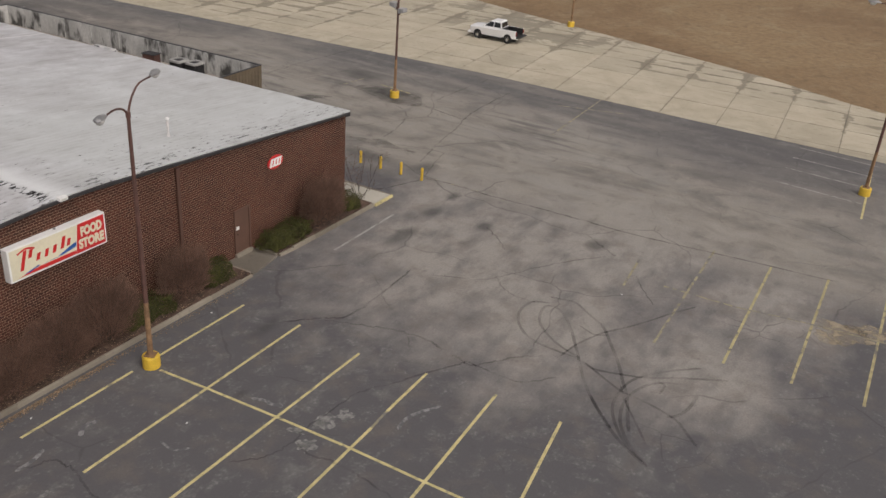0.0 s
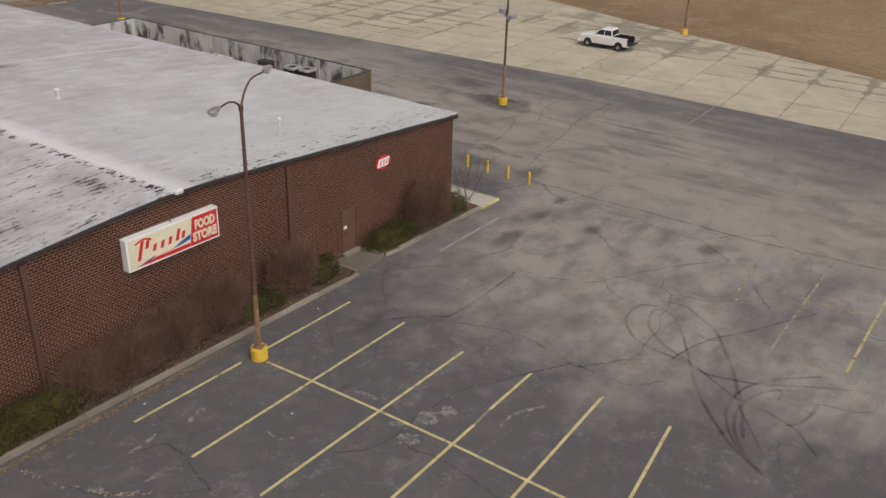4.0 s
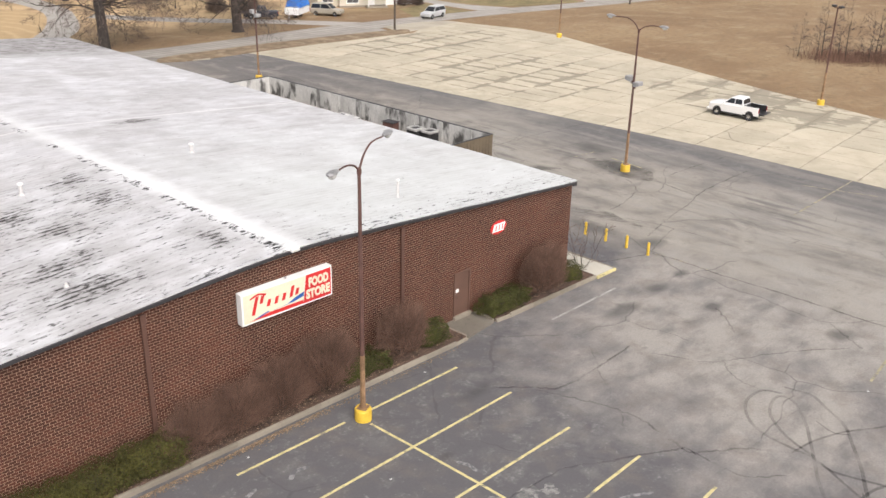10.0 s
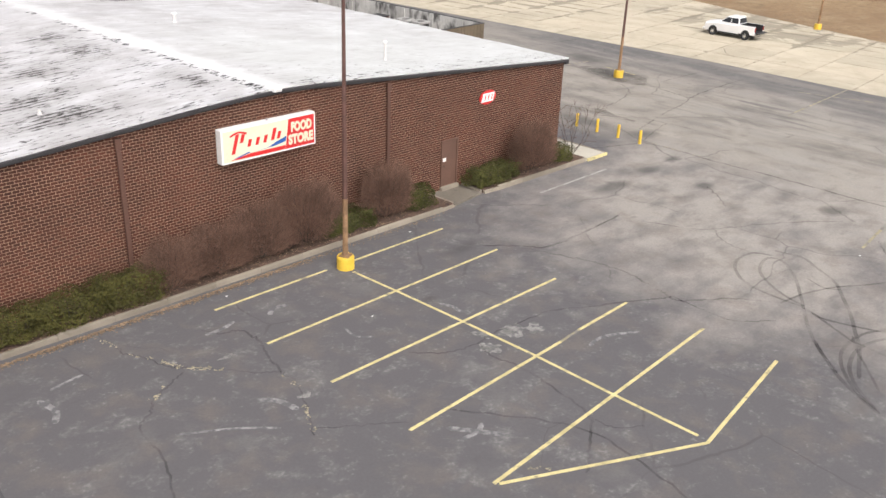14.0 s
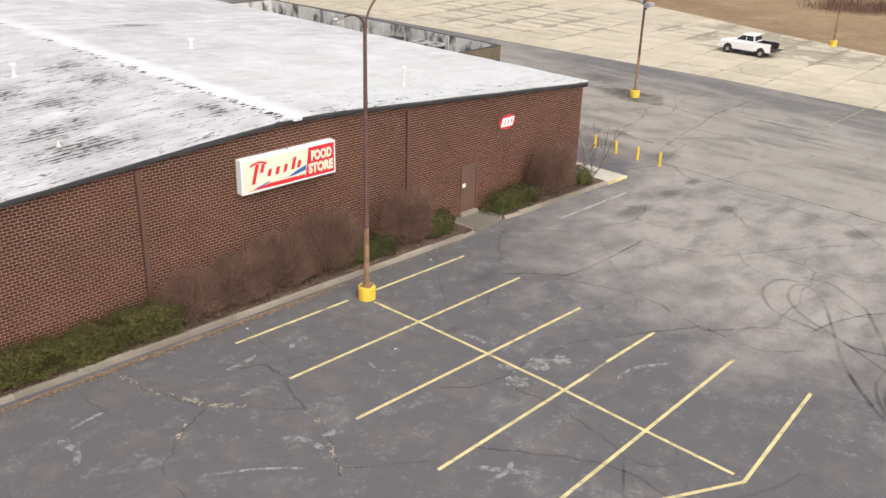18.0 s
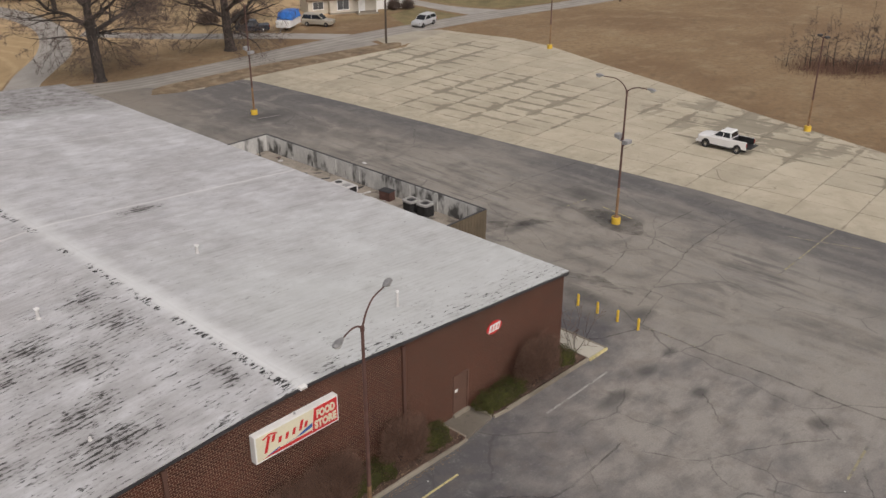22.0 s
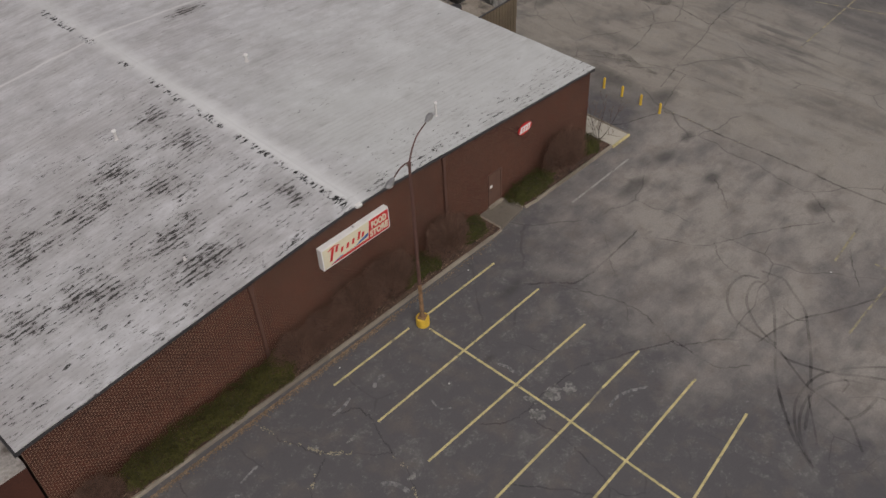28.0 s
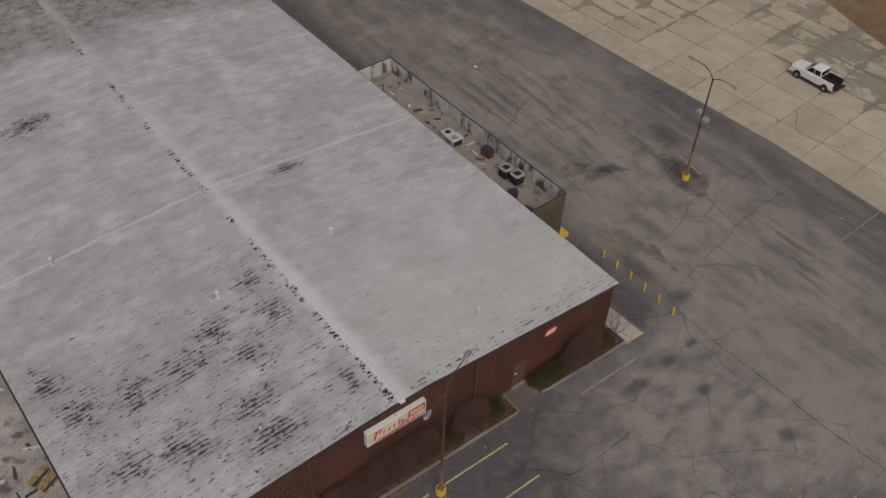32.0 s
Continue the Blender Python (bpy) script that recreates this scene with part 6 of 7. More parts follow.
add_wheels(cp, (0.0,), 1.08, 0.33, 0.2)

# concrete wheel stop at the lot's edge
ws_ = tagged(empty("wheel_stop", (15.95, 61.75, 0.0), -9), "pale weathered concrete wheel stop beside the verge", "wheel stop")
part("bar", box(-0.95, 0.95, -0.09, 0.09, 0.0, 0.12, 0.03), APRON, ws_)

# mailbox by the far drive
mb = tagged(empty("mailbox", (98.15, 68.45, -0.03), 20), "small dark mailbox on a wooden post beside the road", "mailbox")
part("post", box(-0.05, 0.05, -0.05, 0.05, -0.05, 0.75, 0.008), WOODPOLE, mb)
part("case", box(-0.11, 0.11, -0.22, 0.22, 0.75, 0.98, 0.04), FASCIA, mb)
for k, bx in enumerate((-6.7, -5.5, -4.4)):
    sh = green_shrub(bx, 81.9, 0.9, 0.7, 0.75, -0.04, 400 + k, "dark green foundation shrub beside a white cottage")
    sh["group"] = "foundation shrubs"


# ---- planting bed, kerb and walks ----
bed = part("ground_planting_bed", slab_poly([(-38.1, 0.3), (-38, -1.32), (-9.26, -1.59), (-9.33, 0.03)], -0.05, BED_Z - 0.02), MULCH)
tagged(bed, "brown mulch bed with fallen leaves", "planting bed", kind="structure")
bed2 = part("ground_planting_bed_corner", slab_poly([(-7.05, 0), (-7, -1.31), (0.47, -1.45), (0.42, -0.07)], -0.05, BED_Z - 0.02), MULCH)
tagged(bed2, "brown mulch bed with fallen leaves", "planting bed", kind="structure")
rl = random.Random(31)
vs, fs = [], []
for i in range(5200):
    x = rl.uniform(-36, 0.2)
    if -9.25 < x < -7.0:
        continue
    y = rl.uniform(-1.5 if x < -8 else -1.2, -0.02)
    z = BED_Z - 0.015 + rl.uniform(0, 0.04)
    a, r = rl.uniform(0, 6.28), rl.uniform(0.02, 0.05)
    b0 = len(vs)
    for k in range(4):
        vs.append(Vector((x + r * math.cos(a + k * 1.57) * (1 if k % 2 else 0.55), y + r * math.sin(a + k * 1.57) * (1 if k % 2 else 0.55), z + rl.uniform(0, 0.02))))
    fs.append((b0, b0 + 1, b0 + 2, b0 + 3))
# drifts of leaves in the gutter
for i in range(4200):
    c = rl.choice((-27.2, -24.2, -29.5, -18.4, -22.2, -31.5, -26.0, -20.5))
    x = rl.gauss(c, 1.0) if i % 4 else rl.uniform(-36, -10)
    y = -1.80 - abs(rl.gauss(0, 0.13))
    a, r = rl.uniform(0, 6.28), rl.uniform(0.02, 0.045)
    b0 = len(vs)
    for k in range(4):
        vs.append(Vector((x + r * math.cos(a + k * 1.57), y + r * math.sin(a + k * 1.57) * 0.6, 0.008 + rl.uniform(0, 0.02))))
    fs.append((b0, b0 + 1, b0 + 2, b0 + 3))
LITTER = mat("dry leaves", (0.215, 0.15, 0.095), 0.95, 0.3, 4, 20, 0.0, island=0.5)
tagged(raw("leaf_litter", vs, fs, LITTER), "dry brown fallen leaves in the bed and gutter", "leaves", kind="stuff")

kerb = empty("kerb", (0, 0, 0))
tagged(kerb, "weathered pale concrete kerb edging the planting bed", "kerb", kind="structure")
rk = random.Random(8)


def kerb_run(p, q, n, w=0.14, h=0.20, material=KERB):
    p, q = Vector(p), Vector(q)
    d = (q - p) / n
    u = d.normalized()
    nr = Vector((-u.y, u.x)) * w / 2
    for i in range(n):
        a, c = p + d * i + u * 0.008, p + d * (i + 1) - u * 0.008
        dz = rk.uniform(-0.02, 0.012)
        bm = slab_poly([tuple(a - nr), tuple(c - nr), tuple(c + nr), tuple(a + nr)], -0.05, h + dz)
        bmesh.ops.bevel(bm, geom=[e for e in bm.edges if all(v.co.z > 0.1 for v in e.verts)], offset=0.025, segments=1, affect='EDGES')
        part("kerb_stone", bm, material, kerb)


kerb_run((-38, -1.39), (-9.93, -1.67), 15)
kerb_run((-9.93, -1.67), (-9.21, -1.62), 1, h=0.13)
kerb_run((-9.19, -1.52), (-9.25, -0.08), 1)
kerb_run((-7.12, -0.1), (-7.07, -1.28), 1)
kerb_run((-6.99, -1.37), (-6.11, -1.46), 1, h=0.15)
kerb_run((-6.11, -1.46), (0.44, -1.57), 4)
pad = part("ground_door_walk", slab_poly([(-9.17, 0.02), (-9.11, -1.62), (-7.15, -1.36), (-7.2, 0.01)], -0.05, 0.10), concrete_mat("old walk concrete", (0.135, 0.118, 0.095), (0.20, 0.178, 0.148)))
tagged(pad, "stained grey concrete walk slab before the door", "walk", kind="structure")
tagged(part("trim_door_sill", box(-8.48, -7.38, -0.16, -0.004, 0.0, 0.27, 0.01), KERB), "pale concrete door sill", "sill", kind="structure")
walk_side = part("pavement_side", slab_poly([(0.54, -1.57), (1.99, -1.59), (1.69, 8.04), (0.23, 8.04)], -0.05, 0.15), concrete_mat("new walk concrete", (0.50, 0.47, 0.40), (0.60, 0.57, 0.49)))
tagged(walk_side, "pale concrete walk along the side of the store", "pavement", kind="structure")
tagged(part("trim_yellow_edge", box(0.5, 2.12, -1.72, -1.6, -0.05, 0.14, 0.02), LINE), "yellow painted walk edge", "kerb", kind="structure")
tagged(part("trim_yellow_edge_side", box(2.0, 2.12, -1.58, 8.0, -0.05, 0.155, 0.02), KERB), "pale concrete walk edge", "kerb", kind="structure")
tagged(part("trim_yellow_edge_rear", box(3.64, 4.5, 8.55, 9.5, -0.02, 0.4, 0.03), YELLOW), "yellow painted concrete block by the yard wall", "kerb", kind="structure")

# ---- on the front wall ----
sign = tagged(empty("store_sign", (-17.75, -0.02, 4.5)), "lit box store sign with cream and red faces on brick", "sign")
SIGNWHITE = mat("sign cabinet white", (0.80, 0.80, 0.78), 0.4, 0.05, 2, 10, 0.0)
SIGNCREAM = mat("sign cream", (0.72, 0.68, 0.51), 0.35, 0.05, 1, 10, 0.0)
SIGNRED = mat("sign red", (0.60, 0.025, 0.025), 0.35, 0.05, 1, 10, 0.0)
SIGNBLUE = mat("sign blue", (0.02, 0.10, 0.36), 0.35, 0.05, 1, 10, 0.0)
hw_, hh_ = 2.06, 0.63
part("cabinet", box(-hw_, hw_, -0.33, 0.0, -hh_, hh_, 0.015), SIGNWHITE, sign, "white metal sign cabinet")
yf = -0.333


def face_poly(name, pts, y, material, parent, label="", th=0.004):
    bm = prism(pts, y - th, y)
    return part(name, bm, material, parent, label)


face_poly("cream_face", [(-hw_ + 0.07, -hh_ + 0.07), (0.66, -hh_ + 0.07), (0.82, hh_ - 0.07), (-hw_ + 0.07, hh_ - 0.07)], yf, SIGNCREAM, sign, "cream sign panel")
face_poly("red_face", [(0.665, -hh_ + 0.07), (hw_ - 0.07, -hh_ + 0.07), (hw_ - 0.07, hh_ - 0.07), (0.825, hh_ - 0.07)], yf, SIGNRED, sign, "red sign panel")
yt = yf - 0.006
face_poly("red_swoosh", [(-1.75, -0.52), (-0.9, -0.40), (0.66, -0.40), (0.66, -0.54), (-0.2, -0.55)], yt, SIGNRED, sign, "red swoosh")
face_poly("blue_swoosh", [(-0.75, -0.38), (-0.1, -0.33), (0.3, -0.17), (0.70, -0.06), (0.68, -0.24), (0.2, -0.33)], yt, SIGNBLUE, sign, "blue swoosh")
face_poly("blue_swoosh", [(-1.6, -0.48), (-0.95, -0.33), (-0.88, -0.36), (-1.3, -0.46)], yt, SIGNBLUE, sign, "blue swoosh")


def stroke(pts, w=0.075):
    """A flat painted stroke on the sign face."""
    line = spline([Vector(p) for p in pts], 5)
    bm = bmesh.new()
    prev = None
    for i, p in enumerate(line):
        d = (line[min(i + 1, len(line) - 1)] - line[max(i - 1, 0)]).normalized()
        nn_ = Vector((-d.y, d.x)) * w / 2
        pair = (bm.verts.new((p.x + nn_.x, yt - 0.004, p.y + nn_.y)), bm.verts.new((p.x - nn_.x, yt - 0.004, p.y - nn_.y)))
        if prev:
            bm.faces.new((prev[0], pair[0], pair[1], prev[1]))
        prev = pair
    bmesh.ops.recalc_face_normals(bm, faces=bm.faces)
    return part("brush_mark", bm, SIGNRED, sign, "red brush stroke mark")


# the trade mark as plain slanted red bars of rising height
for k, (cx, zb, zt) in enumerate(((-1.58, -0.30, 0.40), (-1.22, 0.06, 0.36), (-0.92, -0.14, 0.12), (-0.58, -0.14, 0.14), (-0.24, -0.12, 0.16), (0.10, -0.10, 0.34), (0.36, -0.08, 0.18))):
    face_poly("red_bar", [(cx - 0.085, zb), (cx + 0.055, zb), (cx + 0.055 + (zt - zb) * 0.3, zt), (cx - 0.085 + (zt - zb) * 0.3, zt)], yt, SIGNRED, sign, "red slanted bar")
stroke([(-1.70, 0.36), (-1.35, 0.46), (-1.0, 0.36)], 0.07)


def lettering(text, size, x, z, parent, material, shear=0.0, squash=1.0):
    cu = bpy.data.curves.new(text.lower(), 'FONT')
    cu.body, cu.size, cu.align_x, cu.align_y = text, size, 'CENTER', 'CENTER'
    cu.extrude, cu.offset, cu.shear, cu.resolution_u = 0.004, size * 0.06, shear, 3
    tmp = new("lettering_draft", cu)
    dg = bpy.context.evaluated_depsgraph_get()
    me = bpy.data.meshes.new_from_object(tmp.evaluated_get(dg))
    bpy.data.objects.remove(tmp)
    me.materials.clear()
    me.materials.append(material)
    ob = new("lettering", me)
    ob.parent = parent
    xs0, ys0 = [v.co.x for v in me.vertices], [v.co.y for v in me.vertices]
    sx, sy = squash / (max(xs0) - min(xs0)), size / (max(ys0) - min(ys0))
    mid = Vector(((max(xs0) + min(xs0)) / 2, (max(ys0) + min(ys0)) / 2, 0))
    for v in me.vertices:
        v.co = ((v.co.x - mid.x) * sx, (v.co.y - mid.y) * sy, v.co.z)
    ob.matrix_basis = pose(x, yt - 0.006, z, 90, 0, 0)
    ob["label"] = "cream raised lettering"
    return ob


lettering("FOOD", 0.40, 1.40, 0.23, sign, SIGNCREAM, 0.0, 0.95)
lettering("STORE", 0.40, 1.36, -0.24, sign, SIGNCREAM, 0.0, 1.14)
part("conduit", box(-0.03, 0.03, -0.19, -0.13, hh_, hh_ + 0.07), STEEL, sign)

# small oval trade sign drawn as plain shapes
badge = tagged(empty("wall_badge", (-5.58, -0.0, 3.97)), "small red oval wall sign with a white panel", "sign")
face_poly("red_oval", [(0.54 * math.cos(a) + 0.05 * math.sin(a), 0.33 * math.sin(a)) for a in [k * math.pi / 10 for k in range(20)]], -0.01, SIGNRED, badge, "", 0.05)
face_poly("white_panel", [(-0.45, -0.20), (0.33, -0.20), (0.45, 0.20), (-0.33, 0.20)], -0.061, SIGNWHITE, badge, "white slanted panel")
for k in (-0.2, 0.02, 0.24):
    face_poly("red_bar", [(k - 0.045, -0.12), (k + 0.015, -0.12), (k + 0.07, 0.12), (k + 0.01, 0.12)], -0.066, SIGNRED, badge)

door = tagged(empty("door_1", (-7.93, 0, 0.28)), "brown painted steel exit door with a paper notice", "door", kind="structure")
part("leaf", box(-0.44, 0.44, -0.006, 0.008, 0.0, 2.05, 0.004), BROWN, door)
for s in (-1, 1):
    part("jamb", box(s * 0.49 - 0.045, s * 0.49 + 0.045, -0.05, 0.008, -0.0, 2.10), BROWN, door)
part("head_frame", box(-0.535, 0.535, -0.05, 0.008, 2.06, 2.15), BROWN, door)
part("knob", lathe([(0.03, 0), (0.035, 0.03), (0.0251, 0.06)], 10), CHROME, door).matrix_basis = pose(-0.36, -0.005, 0.95, 90, 0, 0)
part("notice", box(-0.40, -0.20, -0.012, -0.007, 1.15, 1.32), SIGNWHITE, door, "white paper notice")

for x in (-11.7, -23.42):
    ds = tagged(empty("downspout", (x, -0.0, 0)), "brown painted square downspout on brick wall", "downspout", "wall downspouts")
    top = roof_z(x) - 0.34
    part("pipe", box(-0.08, 0.08, -0.11, -0.015, 0.2, top - 0.35, 0.01), SPOUT, ds)
    part("hopper", box(-0.11, 0.11, -0.14, -0.015, top - 0.35, top, 0.015), SPOUT, ds)
    for z in (1.2, 2.6, 4.0):
        part("strap", box(-0.1, 0.1, -0.115, -0.008, z, z + 0.05), SPOUT, ds)
gl = tagged(empty("gable_light", (-17.3, -0.12, 6.14)), "small white box light at the gable peak", "wall light")
part("housing", box(-0.17, 0.17, -0.22, 0.0, -0.02, 0.13, 0.02), SIGNWHITE, gl)
part("glass", box(-0.12, 0.12, -0.225, -0.2, 0.0, 0.08, 0.005), LENS, gl)

# ---- on the roof ----
VENT = mat("pvc vent pipe", (0.56, 0.55, 0.54), 0.6, 0.12, 3, 20, 0.05)


CAPGREY = mat("pale vent cap", (0.74, 0.74, 0.73), 0.55, 0.1, 3, 20, 0.05)


def roof_vent(x, y, h, r=0.055, cap=True):
    z = roof_z(x - LEAN * y)
    v = tagged(empty("roof_vent", (x, y, z)), "white roof vent pipe with a cap", "vent pipe", "roof vents")
    part("pipe", lathe([(r, -0.05), (r, h)], 12), VENT, v)
    part("boot", lathe([(r * 1.8, 0.0), (r * 1.5, 0.03), (r * 1.1, 0.08)], 12), VENT, v)
    if cap:
        part("cap", lathe([(r * 1.2, h - 0.04), (r * 1.55, h - 0.02), (r * 1.55, h + 0.03), (r * 1.1, h + 0.06), (r * 0.3, h + 0.07)], 14), CAPGREY, v, "flat white cap")


roof_vent(-9.62, 2.5, 0.78)
roof_vent(-13.2, 13.9, 0.42, 0.085)
roof_vent(-22.0, 13.0, 0.5, 0.085)
roof_vent(-29.2, 22.2, 0.6, 0.085)
roof_vent(-24.5, 3.1, 0.16, 0.05, False)
HTOP = roof_z(XR)
# ridge cap with lifted scraps of membrane
bm = prism([(XR - 0.42, HTOP - 0.03), (XR, HTOP + 0.025), (XR + 0.42, HTOP - 0.03), (XR, HTOP - 0.05)], 0.0, YB - 0.1)
for vert in bm.verts:
    vert.co.x += LEAN * vert.co.y
tagged(part("trim_ridge_cap", bm, ROOF), "white coated ridge cap strip", "ridge cap", kind="structure")

# rear equipment yard wall
MOULD = mat("mould stained white panel", (0.5, 0.495, 0.475), 0.85, 0.2, 1.2, 14, 0.1, stretch=(1, 1, 0.45), dirt=(0.035, 0.034, 0.031), dirt_amt=0.9, dirt_scale=1.5, dirt_at=0.50)
SIDINGB = mat("brown metal siding", (0.135, 0.105, 0.07), 0.6, 0.15, 1, 12, 0.05)
DECK = mat("stained roof deck", (0.29, 0.255, 0.215), 0.9, 0.25, 0.8, 14, 0.2, dirt=(0.05, 0.045, 0.04), dirt_amt=0.8, dirt_scale=1.3, dirt_at=0.57)
PX, PY0, PY1, PZ, DZ = 3.6, 8.4, 30.2, 5.03, 3.8
yard = tagged(empty("equipment_yard", (0, 0, 0), math.degrees(math.atan(-LEAN))), "walled rooftop equipment yard with brown siding and mouldy inner panels", "parapet")
part("deck", box(0.105, PX - 0.16, PY0 + 0.16, PY1 - 0.16, DZ - 0.2, DZ), DECK, yard)
part("lower_wall", box(0.10, PX - 0.02, PY0 + 0.02, PY1 - 0.02, -0.05, DZ - 0.2), SIDINGB, yard)
for nm, b in (("outer_panel", (PX - 0.06, PX, PY0, PY1)), ("end_panel", (0.105, PX - 0.061, PY0, PY0 + 0.06)), ("end_panel", (0.105, PX - 0.061, PY1 - 0.06, PY1))):
    part(nm, box(*b, DZ - 0.2, PZ), SIDINGB, yard, "brown ribbed metal siding")
part("inner_panel", box(PX - 0.15, PX - 0.061, PY0 + 0.15, PY1 - 0.15, DZ, PZ - 0.004), MOULD, yard, "white panel with black mould")
for y0, y1 in ((PY0 + 0.061, PY0 + 0.149), (PY1 - 0.149, PY1 - 0.061)):
    part("inner_panel", box(0.105, PX - 0.061, y0, y1, DZ, PZ - 0.004), MOULD, yard, "white panel with black mould")
for b in ((PX - 0.10, PX + 0.02, PY0 - 0.02, PY1 + 0.02), (0.105, PX - 0.101, PY0 - 0.02, PY0 + 0.10), (0.105, PX - 0.101, PY1 - 0.10, PY1 + 0.02)):
    part("cap_rail", box(*b, PZ, PZ + 0.045, 0.01), FASCIA, yard)
for k in range(12):
    x = 0.3 + k * 0.27
    part("rib", box(x, x + 0.04, PY0 - 0.025, PY0 - 0.002, -0.02, PZ - 0.01), SIDINGB, yard)
for k in range(8):
    y = PY0 + 1.5 + k * 2.44
    part("stud", box(PX - 0.20, PX - 0.152, y, y + 0.05, DZ + 0.002, PZ - 0.01), MOULD, yard)


def rounded(half, corner, z0, z1, hole=0.0, n=5):
    """An upright casing with rounded corners; hole is the radius of an opening in its top."""
    bm = bmesh.new()
    ring = []
    for q in range(4):
        cx, cy = ((1, 1), (-1, 1), (-1, -1), (1, -1))[q]
        for k in range(n + 1):
            a = math.pi / 2 * (q + k / n)
            ring.append((cx * (half - corner) + corner * math.cos(a), cy * (half - corner) + corner * math.sin(a)))
    lo = [bm.verts.new((x, y, z0)) for x, y in ring]
    hi = [bm.verts.new((x, y, z1 - 0.03)) for x, y in ring]
    top = [bm.verts.new((x * 0.94, y * 0.94, z1)) for x, y in ring]
    rows = [lo, hi, top]
    if hole:
        inner = [Vector((x, y)).normalized() * hole for x, y in ring]
        rows += [[bm.verts.new((p.x, p.y, z1)) for p in inner], [bm.verts.new((p.x, p.y, z0 + 0.02)) for p in inner]]
    for r, t in zip(rows, rows[1:]):
        for i in range(len(r)):
            j = (i + 1) % len(r)
            bm.faces.new((r[i], r[j], t[j], t[i]))
    bm.faces.new(lo[::-1])
    bm.faces.new(rows[-1])
    bmesh.ops.recalc_face_normals(bm, faces=bm.faces)
    return bm


PALETOP = mat("weathered galvanised top", (0.33, 0.325, 0.31), 0.6, 0.25, 1.5, 14, 0.1)


def condenser(x, y):
    c = tagged(empty("condenser_unit", (*leaned(x, y), DZ)), "black round-cornered air conditioning condenser with a pale top", "condenser", "rooftop condensers")
    part("coil", rounded(0.44, 0.2, 0.06, 0.76), BLACK, c)
    part("top_plate", rounded(0.47, 0.22, 0.762, 0.88, 0.32), PALETOP, c, "pale metal top with a round opening")
    part("fan_grille", lathe([(0.315, 0.82), (0.2, 0.84), (0.06, 0.85), (0.01, 0.85)], 18), BLACK, c, "dark round fan grille")
    for k in range(5):
        for s in (-1, 1):
            part("fin_bar", box(-0.24 + k * 0.12 - 0.01, -0.24 + k * 0.12 + 0.01, s * 0.45 - 0.008, s * 0.45 + 0.008, 0.09, 0.74), FASCIA, c)
    part("skid", box(-0.4, 0.4, -0.4, 0.4, 0.0, 0.06), STEEL, c)


condenser(2.5, 12.55)
condenser(2.3, 13.6)
drum = tagged(empty("rusty_drum", (*leaned(1.25, 11.5), DZ)), "short dark rusted fan drum on the deck", "drum")
part("shell", lathe([(0.36, 0.0), (0.38, 0.03), (0.38, 0.42), (0.34, 0.45), (0.30, 0.45), (0.29, 0.1), (0.02, 0.08)], 18), RUST, drum)
part("rim", lathe([(0.385, 0.40), (0.395, 0.43), (0.385, 0.46), (0.36, 0.46)], 18), FASCIA, drum)
un = tagged(empty("packaged_unit", (*leaned(1.6, 19.3), DZ)), "weathered grey packaged air handler with a round fan opening", "air handler")
un.scale = (0.85, 0.85, 0.9)
part("casing", box(-0.55, 0.55, -1.0, 1.0, 0.06, 0.72, 0.03), VENT, un)
part("fan_opening", lathe([(0.3, 0.725), (0.05, 0.74)], 18, at=(0, 0.55, 0)), BLACK, un)
part("side_panel", box(-0.57, -0.552, -0.6, 0.2, 0.12, 0.6, 0.002), mat("blue tarp scrap", (0.30, 0.37, 0.42), 0.6), un, "pale blue side panel")
part("skid", box(-0.6, 0.6, -1.0, 1.0, 0.0, 0.06), STEEL, un)
part("hatch", box(-0.3, 0.3, -0.75, -0.2, 0.722, 0.75, 0.01), STEEL, un, "dull metal service hatch")
part("side_duct", box(0.56, 0.95, -0.7, 0.3, 0.05, 0.5, 0.03), VENT, un)
part("coil_face", box(-0.5, 0.5, -1.03, -1.002, 0.14, 0.64, 0.004), BLACK, un, "dark coil face")
part("end_hood", box(-0.45, 0.45, 1.002, 1.3, 0.25, 0.6, 0.04), STEEL, un)
cab = tagged(empty("utility_box", (*leaned(2.75, 16.3), DZ), 8), "dark rusted utility box against the yard wall", "box")
part("case", box(-0.3, 0.3, -0.45, 0.45, 0.0, 0.62, 0.03), RUST, cab)
part("lid", box(-0.34, 0.34, -0.49, 0.49, 0.622, 0.67, 0.01), FASCIA, cab)
pipe_run = tagged(empty("pipe_run", (*leaned(1.2, 10.0), DZ)), "bent steel conduit lying along the deck", "pipe")
bm = bmesh.new()
tube(bm, [Vector((0, 0, 0.05)), Vector((0.05, 2.2, 0.05)), Vector((0.55, 2.7, 0.05)), Vector((0.6, 2.9, 0.3))], [0.03] * 4, 6)
part("conduit", bm, STEEL, pipe_run)
ms = tagged(empty("vent_stack", (*leaned(0.6, 27.0), DZ)), "thin dark steel vent stack on the deck", "vent pipe", "roof vents")
part("pipe", lathe([(0.03, 0.0), (0.03, 1.5)], 8), FASCIA, ms)
